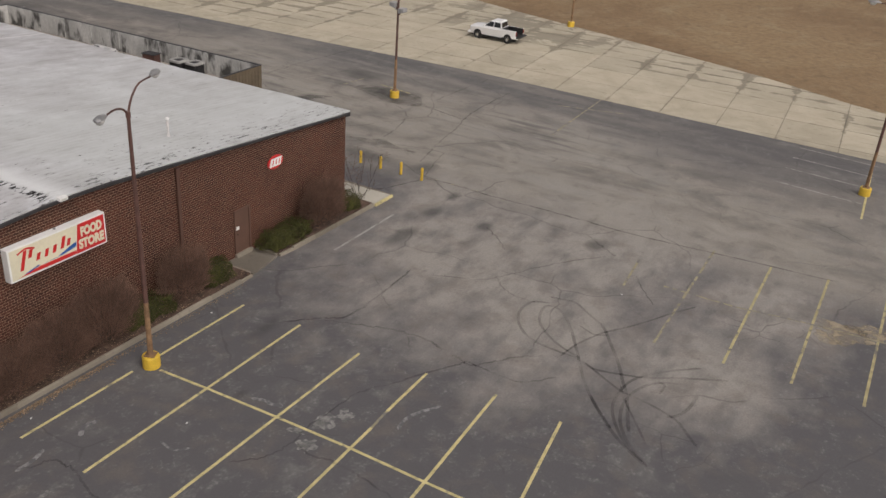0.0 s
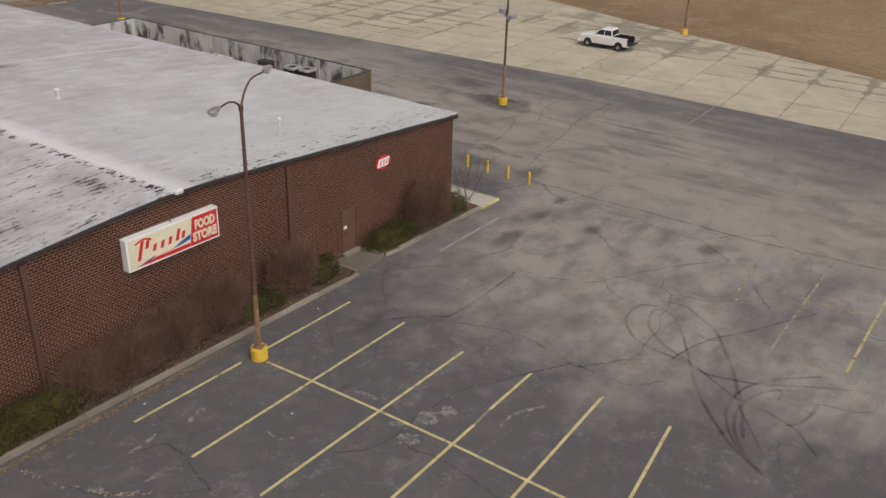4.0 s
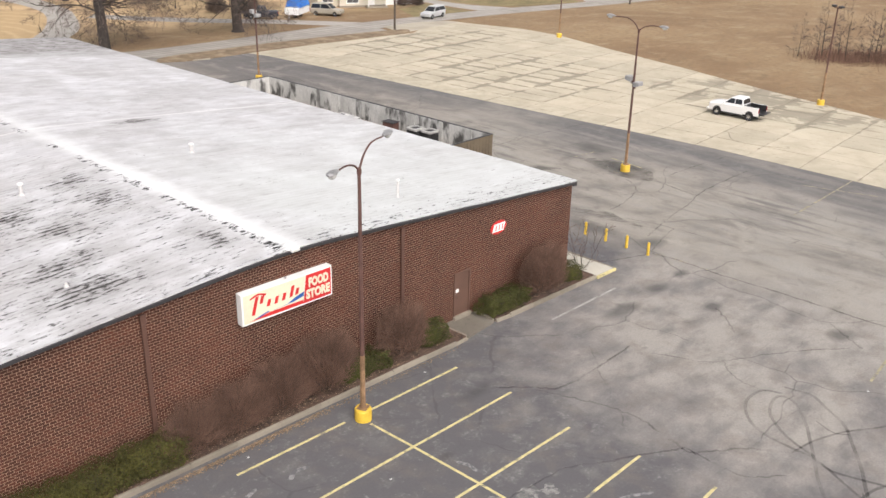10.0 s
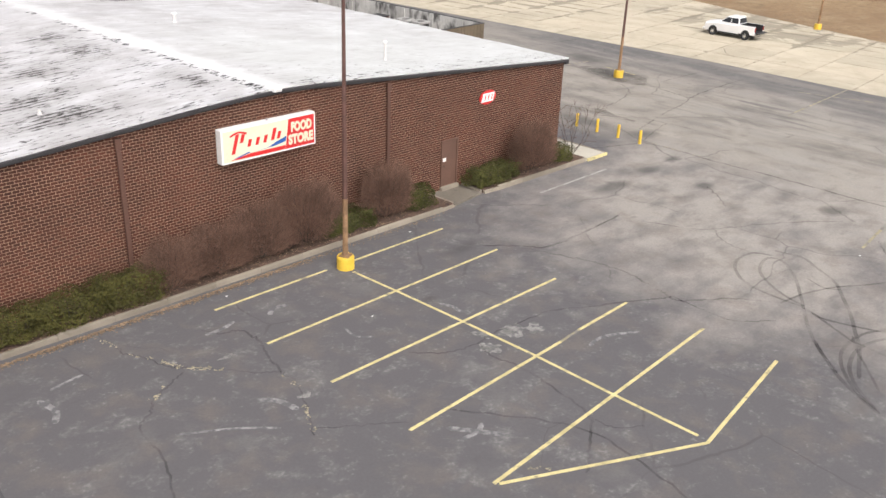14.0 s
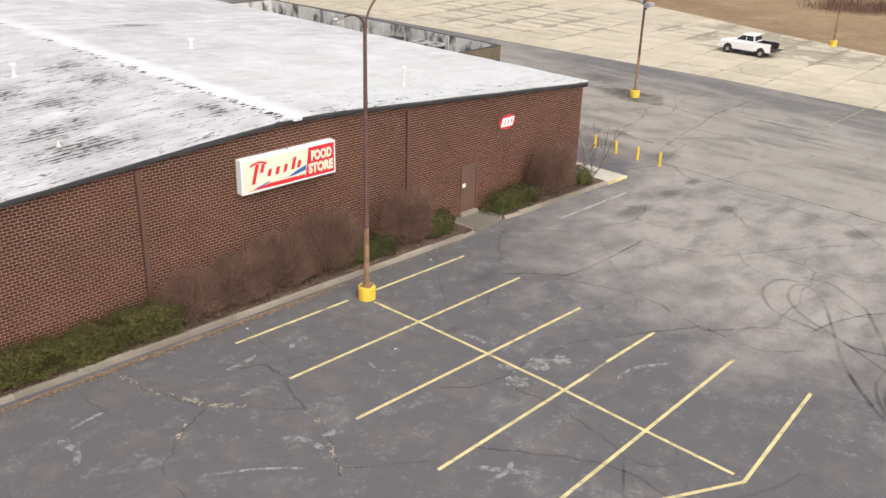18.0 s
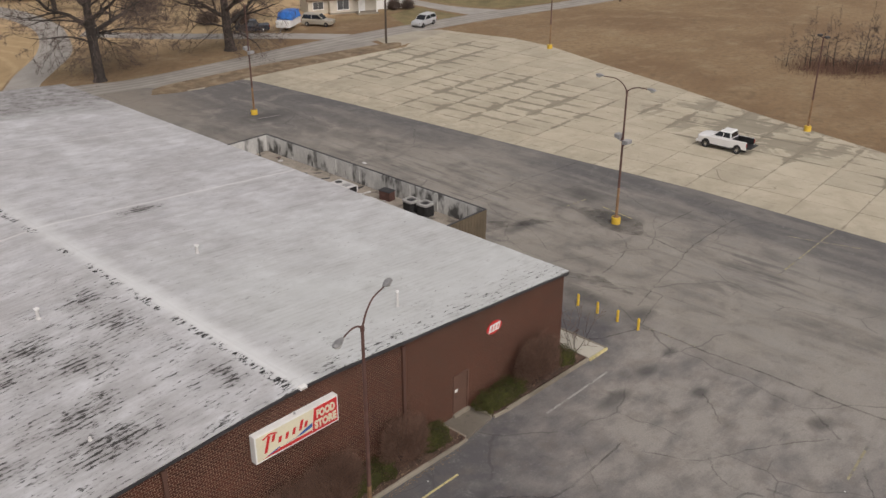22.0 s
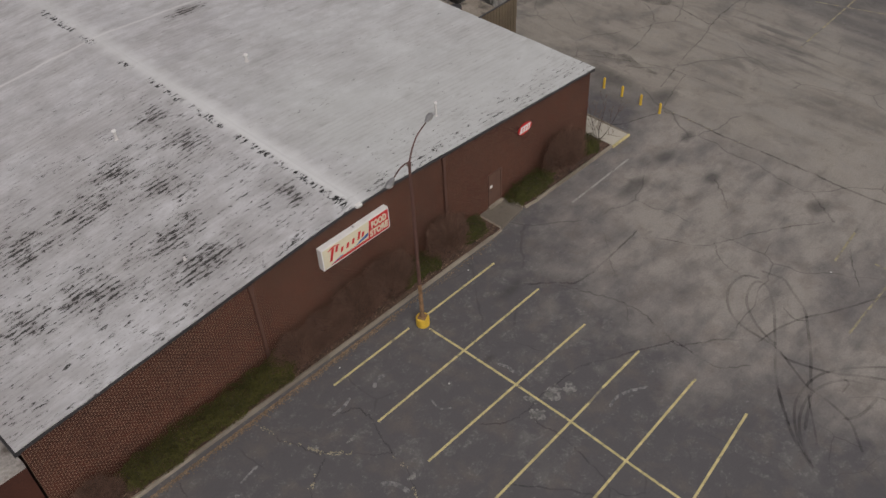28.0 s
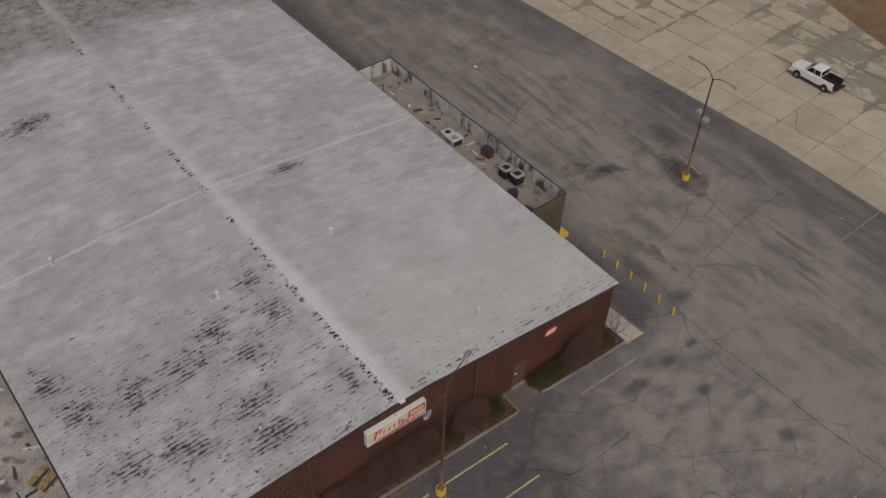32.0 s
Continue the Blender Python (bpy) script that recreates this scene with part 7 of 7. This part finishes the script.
for k in range(26):
    b = tagged(empty("roof_scrap", (*leaned(rl.uniform(0.4, 3.1), rl.uniform(9.0, 29.4)), DZ), rl.uniform(0, 180)), "small dark scrap lying on the deck" if k % 3 else "small pale scrap lying on the deck", "scrap", "scraps on the deck")
    l_, w_ = rl.uniform(0.12, 0.4), rl.uniform(0.05, 0.14)
    part("piece", slab_poly([(-l_, -w_), (l_ * 0.8, -w_ * 0.7), (l_, w_ * 0.5), (l_ * 0.2, w_), (-l_ * 0.9, w_ * 0.8)], 0.0, rl.uniform(0.02, 0.09)), (VENT, FASCIA, RUST)[k % 3], b)

# western annex with a lower flat roof
AROOF = mat("pale flat roof gravel", (0.37, 0.348, 0.325), 0.95, 0.3, 0.5, 9, 0.3, dirt=(0.10, 0.086, 0.074), dirt_amt=0.85, dirt_scale=1.3, dirt_at=0.54)
annex = part("wall_annex", leaned_slab(-62, XW - 0.11, 0.02, 40, -0.05, 3.9), BRICKI)
tagged(annex, "low brick annex beside the store", "wall", kind="structure")
tagged(part("roof_annex", leaned_slab(-62.1, XW - 0.11, -0.06, 40.1, 3.9, 4.15), AROOF), "flat stained gravel roof of the low annex", "roof", kind="structure")
WOODY = mat("weathered yellow board", (0.36, 0.25, 0.07), 0.85, 0.3, 2, 16, 0.2)
pl = tagged(empty("broken_pallet", (-35.2, 8.1, 4.15), 28), "broken yellowed wooden crate on the annex roof", "crate")
for k in range(3):
    part("board", box(-0.6 + k * 0.5, -0.5 + k * 0.5, -0.7, 0.7, 0.0, 0.12, 0.01), WOODY, pl)
for k in range(4):
    part("slat", box(-0.62, 0.62, -0.65 + k * 0.38, -0.48 + k * 0.38, 0.122, 0.15, 0.005), WOODY if k % 2 else WOODPOLE, pl)

for k in range(16):
    b = tagged(empty("roof_board", (rl.uniform(-38.5, -34.9), rl.uniform(2.5, 16.0), 4.15), rl.uniform(0, 180)), ("short dark board lying on the annex roof", "scrap of pale sheet metal on the annex roof", "rotten brown board on the annex roof")[k % 3], "board", "boards on the annex roof")
    l_, w_ = rl.uniform(0.15, 0.6), rl.uniform(0.05, 0.13)
    part("piece", slab_poly([(-l_, -w_), (l_ * 0.9, -w_ * 0.8), (l_, w_ * 0.6), (-l_ * 0.8, w_)], 0.0, rl.uniform(0.03, 0.14)), (FASCIA, VENT, WOODPOLE)[k % 3], b)


# ---- marks on the asphalt ----
def mark(name, pts, w, material, label, group, z, per=7):
    return tagged(part(name, ribbon(spline([Vector(p) for p in pts], per), w, z), material), label, "mark", group, "structure")


def skid(pts, w, k):
    mark("trim_skid_mark", pts, w, SKID, "curved black tyre skid mark on asphalt", "skid marks", 0.005 + 0.0012 * k)


skid([(-3.20, -13.55), (-3.60, -12.85), (-4.60, -12.75), (-5.40, -13.05), (-6.10, -13.65), (-6.50, -14.45), (-6.60, -15.55), (-6.60, -16.25), (-6.90, -17.05), (-6.70, -17.95), (-6.20, -19.15), (-5.50, -20.15), (-4.50, -21.85)], 0.13, 0)
skid([(-6.50, -16.35), (-6.30, -15.65), (-5.90, -14.85), (-5.10, -13.95), (-4.20, -13.55), (-3.50, -13.55), (-3.50, -14.15), (-4.50, -15.05), (-5.60, -15.75), (-6.60, -16.35), (-7.80, -17.05), (-9.00, -17.95), (-9.60, -18.55), (-10.10, -19.05)], 0.13, 1)
skid([(-2.70, -13.35), (-2.60, -13.75), (-2.50, -14.45), (-3.00, -15.25), (-3.70, -16.25), (-4.70, -16.95), (-5.90, -17.75), (-7.00, -18.35), (-7.90, -18.85), (-8.90, -19.25), (-9.90, -19.65)], 0.14, 2)
skid([(-6.90, -15.65), (-5.70, -15.85), (-4.80, -16.15), (-4.10, -16.45), (-3.00, -17.15), (-1.90, -17.75), (-0.70, -18.35), (0.50, -19.05)], 0.10, 3)
skid([(-6.70, -16.65), (-7.20, -17.55), (-7.70, -18.55), (-7.80, -19.35), (-8.00, -20.25), (-8.30, -20.95), (-8.90, -21.55), (-9.30, -21.95)], 0.12, 4)
skid([(-11.24, -20.69), (-10.72, -19.91), (-9.94, -19.22), (-9.30, -18.83), (-8.61, -18.58), (-7.73, -18.52), (-6.86, -18.63), (-6.11, -19.00), (-5.51, -19.45), (-4.99, -19.94), (-4.31, -20.67)], 0.12, 6)
skid([(-4.20, -15.35), (-4.50, -16.15), (-4.20, -16.65)], 0.09, 9)
skid([(-8.64, -17.68), (-9.58, -18.48), (-10.34, -19.25), (-10.87, -19.96), (-11.39, -20.84)], 0.14, 10)
skid([(-6.23, -21.10), (-7.17, -21.06), (-7.88, -20.87), (-8.29, -20.54)], 0.14, 11)
skid([(-5.86, -20.42), (-6.18, -19.75), (-6.72, -19.28), (-7.47, -18.98), (-8.34, -18.91), (-9.21, -19.08), (-9.91, -19.40), (-10.65, -19.98), (-11.32, -20.82)], 0.13, 12)
skid([(-7.01, -19.85), (-6.35, -19.82), (-6.27, -19.55)], 0.10, 13)
skid([(-7.38, -18.41), (-8.30, -18.96), (-8.99, -19.48), (-9.91, -20.17), (-10.23, -20.38)], 0.09, 14)
rc = random.Random(14)


WIDE = mat("wide open crack", (0.04, 0.037, 0.035), 0.95, 0.3, 0.8, 20, 0.0)
thin_film(WIDE, 0.08, 0.48, 1.2)


def crack(pts, w=0.045, z=0.003, fill=None):
    line = []
    for p in spline([Vector(q) for q in pts], 9):
        line.append(p + Vector((rc.gauss(0, 0.03), rc.gauss(0, 0.03))))
    return tagged(part("trim_crack", ribbon(line, w * 1.6, z + rc.uniform(0.0, 0.004)), fill or SEAL), "long open crack in the asphalt", "crack", "asphalt cracks", "structure")


# the long crack beside the drive is the widest
for pts_, w_ in (([(2.18, -0.03), (2.95, -0.76), (5.5, -1.7)], 0.06), ([(5.5, -1.7), (5.75, -3.5), (5.7, -5.6), (5.85, -8.4), (6.0, -11.6), (6.0, -14.0), (7.2, -24.1)], 0.085)):
    crack(pts_, w_, 0.003, WIDE)
# drive
crack([(26.2, 17.8), (22.5, 18.1), (19.4, 18.4), (16.6, 18.4), (14.3, 18.5), (11.8, 19.0)], 0.06)
crack([(15.7, 7.1), (15.1, 6.0), (14.0, 5.0), (11.5, 4.2), (9.7, 4.0)], 0.06)
crack([(16.8, 5.2), (16.4, 3.3), (16.2, 1.8), (17.1, 1.9), (20.0, 2.1), (23.8, 2.1)], 0.07, 0.003, WIDE)
crack([(18.3, 5.3), (21.1, 5.3), (25.9, 5.0)], 0.06)
crack([(16.2, 1.8), (14.7, 1.3), (11.5, 0.8), (8.9, 0.2), (7.5, -0.1)], 0.06)
crack([(22.49, 1.89), (23.71, 3.7), (23.35, 4.98)], 0.04)
crack([(8.67, 3.44), (9.37, 1.67), (9.81, -0.47), (9.86, -4.77)], 0.04)
crack([(8.67, 3.44), (7.75, 5.22), (6.72, 6.69), (5.78, 9.2)], 0.05)
crack([(9.81, -0.47), (8.56, -0.72), (7.26, -1.06), (5.76, -1.51)], 0.045)
crack([(10.07, 8.69), (12.0, 12.0), (12.6, 15.5), (14.3, 18.5)], 0.04)
crack([(9.48, 10.27), (7.66, 16.62), (7.98, 25.2), (8.82, 36.14), (7.86, 47.18)], 0.04)
crack([(18.19, 21.11), (19.17, 29.9), (17.29, 38.72), (18.23, 50.05)], 0.04)
# lot before the door and round the tyre marks
crack([(-4.3, -7.0), (-6.9, -7.1), (-9.4, -7.05), (-10.2, -6.3), (-11.4, -5.2)], 0.065, 0.003, WIDE)
crack([(-10.3, -6.5), (-9.5, -8.3), (-9.0, -10.2), (-9.2, -11.4), (-9.4, -12.4), (-9.6, -13.0), (-8.9, -13.6), (-7.7, -14.5), (-6.9, -15.7)], 0.065)
crack([(-13.6, -10.5), (-11.8, -11.5), (-10.2, -12.4), (-9.4, -12.8)], 0.06)
crack([(-9.4, -12.8), (-9.5, -13.8), (-9.4, -15.2), (-8.3, -16.1)], 0.05)
crack([(-4.2, -8.0), (-3.1, -10.1), (-1.8, -10.9), (0.6, -12.3), (2.7, -13.9)], 0.05)
crack([(-2.5, -10.5), (-3.1, -11.0), (-3.6, -12.0), (-3.5, -13.1)], 0.045)
crack([(1.7, -15.8), (0.6, -16.5), (-0.5, -17.4)], 0.05)
crack([(2.0, -7.6), (1.1, -8.7), (0.2, -9.6)], 0.05)
crack([(4.4, -12.2), (3.6, -13.3), (3.0, -14.3)], 0.07)
crack([(-25.71, -2.04), (-25.66, -2.92), (-25.62, -3.61), (-25.41, -4), (-25.05, -5.09), (-24.74, -5.48), (-23.9, -6.38), (-23.38, -7.08), (-22.75, -7.68), (-22.81, -8.46), (-23.43, -9.81), (-23.97, -10.77)], 0.03)
crack([(-24.83, -5.68), (-25.59, -6.06), (-26.26, -6.43), (-26.62, -6.91), (-27.18, -7.39), (-27.31, -8.55), (-27.63, -9.71), (-28.76, -11.99)], 0.04)
crack([(-29.91, -1.98), (-30.19, -3.83), (-30.41, -5.09), (-30.54, -6.16), (-30.86, -7.31), (-31.02, -9.53)], 0.04)
crack([(-23.15, -3.84), (-22.82, -4.44), (-22.21, -4.74), (-22.17, -5.63), (-22.43, -6.31), (-22.75, -7.68)], 0.05)
crack([(-19.11, -9.33), (-18.17, -10.13), (-17.06, -10.36), (-16.26, -10.28), (-13.6, -10.5)], 0.04)
crack([(-17.06, -10.36), (-17.33, -11.13), (-17.18, -12.12), (-17.23, -13.1), (-17.39, -13.97), (-17.73, -15.23), (-18.69, -15.97), (-19.84, -16.71)], 0.05)
crack([(-23.79, -10.48), (-22.97, -11.08), (-21.65, -12)], 0.03)
crack([(-17.73, -15.23), (-17.7, -15.91), (-16.97, -16.61)], 0.03)
crack([(-20.55, -12.22), (-18.42, -15.3), (-18.58, -18.11), (-19.51, -21.44)], 0.05)
DAMP = mat("damp asphalt", (0.06, 0.055, 0.051), 0.6, 0.25, 1.2, 20, 0.1, dirt=(0.12, 0.11, 0.095), dirt_amt=0.8, dirt_scale=1.4, dirt_at=0.56)
GRAVEL = mat("crumbled asphalt", (0.22, 0.215, 0.205), 0.95, 0.35, 3, 30, 0.4, dirt=(0.115, 0.112, 0.115), dirt_amt=0.95, dirt_scale=5.0, dirt_at=0.47)


def patch(x, y, rx, ry, material, label, z=0.003):
    pts = []
    sd = rc.uniform(0, 90)
    for k in range(22):
        a = 2 * math.pi * k / 22
        r = 1 + 0.75 * noise.noise((math.cos(a) * 1.7 + sd, math.sin(a) * 1.7, 0.5))
        pts.append((x + rx * r * math.cos(a), y + ry * r * math.sin(a)))
    return tagged(part("trim_patch", sheet(pts, z + 0.0006 * rc.randint(1, 3)), material), label, "stain", "asphalt patches", "structure")


for x, y, a, b in ((-15.65, -10.59, 0.5, 0.45), (-14.93, -10.9, 0.35, 0.3), (-17.04, -10.85, 0.35, 0.3), (-16.57, -10.07, 0.2, 0.3), (-23.44, -5.8, 0.3, 0.1), (-24.86, -4.99, 0.12, 0.14), (-22.98, -9.04, 0.2, 0.12)):
    patch(x, y, a, b, GRAVEL, "pale crumbled patch of asphalt")
SAND = mat("spilled tan sand", (0.42, 0.35, 0.25), 0.95, 0.25, 2.0, 14, 0.2)
thin_film(SAND, 0.1, 0.75, 1.6)
for x, y, a, b in ((2.1, -25.3, 0.9, 1.2), (1.4, -24.6, 0.5, 0.6), (3.0, -26.2, 0.6, 0.9)):
    patch(x, y, a, b, SAND, "tan sand spilled on the asphalt", 0.009)
SCUFF = mat("pale scuff", (0.22, 0.215, 0.215), 0.9, 0.3, 3, 30, 0.0, dirt=(0.115, 0.112, 0.118), dirt_amt=1.0, dirt_scale=4.0, dirt_at=0.44)
for k, (pts_, w_) in enumerate((([(-16.08, -7.62), (-15.91, -8.12), (-15.95, -8.41), (-15.78, -8.81)], 0.16), ([(-14.54, -12.88), (-14.04, -12.79), (-13.43, -12.91), (-12.5, -13.43)], 0.14), ([(-28.14, -4.06), (-27.66, -3.97), (-27.08, -3.88)], 0.12), ([(-28.61, -4.34), (-28.47, -5.13), (-28.73, -5.7)], 0.2),
                       ([(-23.23, -4.23), (-22.63, -4.24), (-22.05, -4.06)], 0.16), ([(-21.11, -12.89), (-20.58, -13.58), (-20.16, -14.18)], 0.2), ([(-20.2, -13.4), (-20.58, -13.58), (-21.18, -13.56)], 0.16), ([(-24.1, -8.33), (-23.68, -8.83), (-23.55, -9.51)], 0.22), ([(-20.94, -4.47), (-20.55, -4.18), (-20.05, -4.29)], 0.18), ([(-26.64, -8.27), (-25.33, -9.08), (-24.41, -9.88)], 0.1), ([(-19.63, -6.76), (-19.7, -7.45), (-19.28, -7.85)], 0.1))):
    mark("trim_scuff", pts_, w_, SCUFF, "pale worn scuff on dark asphalt", "scuffs", 0.004 + 0.002 * (k % 3))
thin_film(DAMP, 0.05, 0.4, 1.3)


def blot(pts, label, z):
    """A stain with a ragged outline round the places given."""
    ring = []
    for p in spline([Vector(q) for q in pts + pts[:1]], 6)[:-1]:
        ring.append((p.x + 0.16 * noise.noise((p.x * 3.1, p.y * 3.1, 4)), p.y + 0.16 * noise.noise((p.x * 3.1, p.y * 3.1, 9))))
    return tagged(part("trim_damp_mark", sheet(ring, z), DAMP), label, "stain", "asphalt patches", "structure")


blot([(8.2, 4.2), (8.9, 4.35), (9.35, 3.6), (8.85, 2.5), (8.75, 1.0), (8.5, 1.05), (8.3, 2.5), (7.8, 3.2)], "dark damp stain where cracks meet", 0.004)
blot([(8.0, 5.9), (8.3, 5.7), (8.75, 4.5), (8.35, 4.3)], "dark damp stain where cracks meet", 0.006)
blot([(9.3, 14.9), (10.5, 14.9), (11.6, 14.3), (12.2, 13.3), (13.5, 12.7), (14.2, 11.4), (13.5, 11.7), (12.4, 12.3), (11.3, 13.1), (10.4, 13.4), (9.2, 13.8)], "dark damp stain by the yard wall", 0.004)
blot([(17.2, 12.1), (18.3, 10.9), (18.6, 8.8), (18.5, 6.8), (16.7, 5.5), (15.8, 7.2), (16.5, 9.8)], "dark stain round the lamp post base", 0.0035)
vs, fs = [], []
WEEDS = (((-25.51, -3.81), (-24.74, -5.48), 90), ((-24.74, -5.48), (-23.9, -6.38), 50), ((-25.69, -6.05), (-26.26, -6.43), 36), ((-22.85, -7.77), (-22.81, -8.56), 26), ((-23.26, -9.33), (-23.88, -10.67), 40), ((-25.79, -2.23), (-25.65, -3.12), 20), ((5.77, -1.72), (5.7, -6.85), 60), ((-21.19, -15.21), (-20.36, -16.01), 20))
for (xa, ya), (xb, yb), cnt in WEEDS:
    for i in range(cnt):
        f_ = rl.random()
        x, y, a, r = xa + (xb - xa) * f_ + rl.gauss(0, 0.05), ya + (yb - ya) * f_ + rl.gauss(0, 0.05), rl.uniform(0, 6.28), rl.uniform(0.02, 0.05)
        if noise.noise((x * 2.2, y * 2.2, 1)) < -0.05:
            continue
        b0 = len(vs)
        for k in range(3):
            vs.append(Vector((x + r * math.cos(a + k * 2.1), y + r * math.sin(a + k * 2.1), 0.008 + 0.02 * (k == 0))))
        fs.append((b0, b0 + 1, b0 + 2))
tagged(raw("crack_weeds", vs, fs, mat("dead crack grass", (0.33, 0.29, 0.2), 0.95, 0.2, 4, 20, 0.0, island=0.3)), "dead straw-coloured weeds growing in asphalt cracks", "weeds", kind="stuff")
mark("trim_skid_mark", [(32.32, 8.32), (30.58, 7.02), (30.24, 5.61), (31.43, 2.91), (31.89, 3.12)], 0.09, mat("faint tyre mark", (0.27, 0.235, 0.175), 0.9, 0.2, 1.5, 25, 0.0), "curved tyre mark on pale concrete", "skid marks", 0.018)
for x, y, k_ in ((-12.57, -2.4, 1), (-21.24, -2.39, 1), (13.0, 30.8, 5), (-18.43, -6.78, 1), (-0.48, -15.88, 1)):
    lt_ = tagged(empty("paper_litter", (x, y, 0.0), rc.uniform(-7.06, 215.48)), "scrap of white paper litter on asphalt", "litter", "litter")
    part("sheet", box(-0.045 * k_, 0.045 * k_, -0.03 * k_, 0.03 * k_, 0.001, 0.010, 0.003), VENT, lt_)


# ---- bricks of the front wall ----
def brick_bm(l=0.216, h=0.087):
    bm = bmesh.new()
    c, d = 0.004, 0.012
    o = [bm.verts.new(p) for p in ((0, d, 0), (l, d, 0), (l, d, h), (0, d, h))]
    i = [bm.verts.new(p) for p in ((c, 0, c), (l - c, 0, c), (l - c, 0, h - c), (c, 0, h - c))]
    bm.faces.new(i)
    for k in range(4):
        j = (k + 1) % 4
        bm.faces.new((o[k], o[j], i[j], i[k]))
    bmesh.ops.recalc_face_normals(bm, faces=bm.faces)
    return bm


BL, BH = 0.235, 0.105
first_brick = None
bv, bf = [], []
for row in range(61):
    z = 0.02 + row * BH
    x = XW + 0.01 - (0.5 * BL if row % 2 else 0.0)
    while x < XE:
        x0, x1 = max(x, XW), min(x + BL - 0.019, XE)
        if 0.2 < z < 2.42:
            # cut bricks at the door frame
            if x0 < -8.47 < x1:
                x1 = -8.472
            elif x0 < -7.39 < x1:
                x0 = -7.388
        if x1 - x0 > 0.02 and z + 0.087 < min(roof_z(x0), roof_z(x1)) - 0.19 and not (x1 > -8.47 and x0 < -7.39 and z < 2.42 and z > 0.2):
            full = x1 - x0 > 0.2155
            if full and -26.4 < x < -23.1 and 2.3 < z < 4.5 and first_brick is None:
                first_brick = part("brick", brick_bm(), BRICK, wall_front)
                first_brick.location = (x0, 0, z)
            elif full and -26.4 < x < -23.1 and 2.3 < z < 4.5:
                o = new("brick", first_brick.data)
                o.parent = wall_front
                o.location = (x0, 0, z)
            else:
                b0, c = len(bv), 0.004
                bv += [(x0, 0.012, z), (x1, 0.012, z), (x1, 0.012, z + 0.087), (x0, 0.012, z + 0.087), (x0 + c, 0, z + c), (x1 - c, 0, z + c), (x1 - c, 0, z + 0.087 - c), (x0 + c, 0, z + 0.087 - c)]
                bf.append((b0 + 4, b0 + 5, b0 + 6, b0 + 7))
                for k in range(4):
                    j = (k + 1) % 4
                    bf.append((b0 + k, b0 + j, b0 + 4 + j, b0 + 4 + k))
        x += BL
rest = raw("brickwork", bv, bf, BRICKI, wall_front, "brown brick courses")
tagged(rest, kind="stuff")

# ---- concrete slabs ----
ang = SLAB_TURN
ca, sa = math.cos(-ang), math.sin(-ang)


def to_local(p):
    return (p[0] * ca - p[1] * sa, p[0] * sa + p[1] * ca)


def to_world(p):
    return (p[0] * ca + p[1] * sa, -p[0] * sa + p[1] * ca)


loc_poly = [to_local(p) for p in SLAB_POLY]
xs_, ys_ = [p[0] for p in loc_poly], [p[1] for p in loc_poly]
SX, SY, GAP = SLAB_X, SLAB_Y, 0.03
rs = random.Random(3)
gx = min(xs_)
while gx < max(xs_):
    gy = min(ys_)
    while gy < max(ys_):
        cell = clipped(loc_poly, gx + GAP, gx + SX - GAP, gy + GAP, gy + SY - GAP)
        area = abs(sum(cell[i][0] * cell[(i + 1) % len(cell)][1] - cell[(i + 1) % len(cell)][0] * cell[i][1] for i in range(len(cell)))) / 2 if cell else 0
        if area > 0.4:
            part("slab", slab_poly([to_world(p) for p in cell], -0.06, 0.004 + rs.uniform(-0.006, 0.008)), CONCRETE, slab_bed)
        gy += SY
    gx += SX
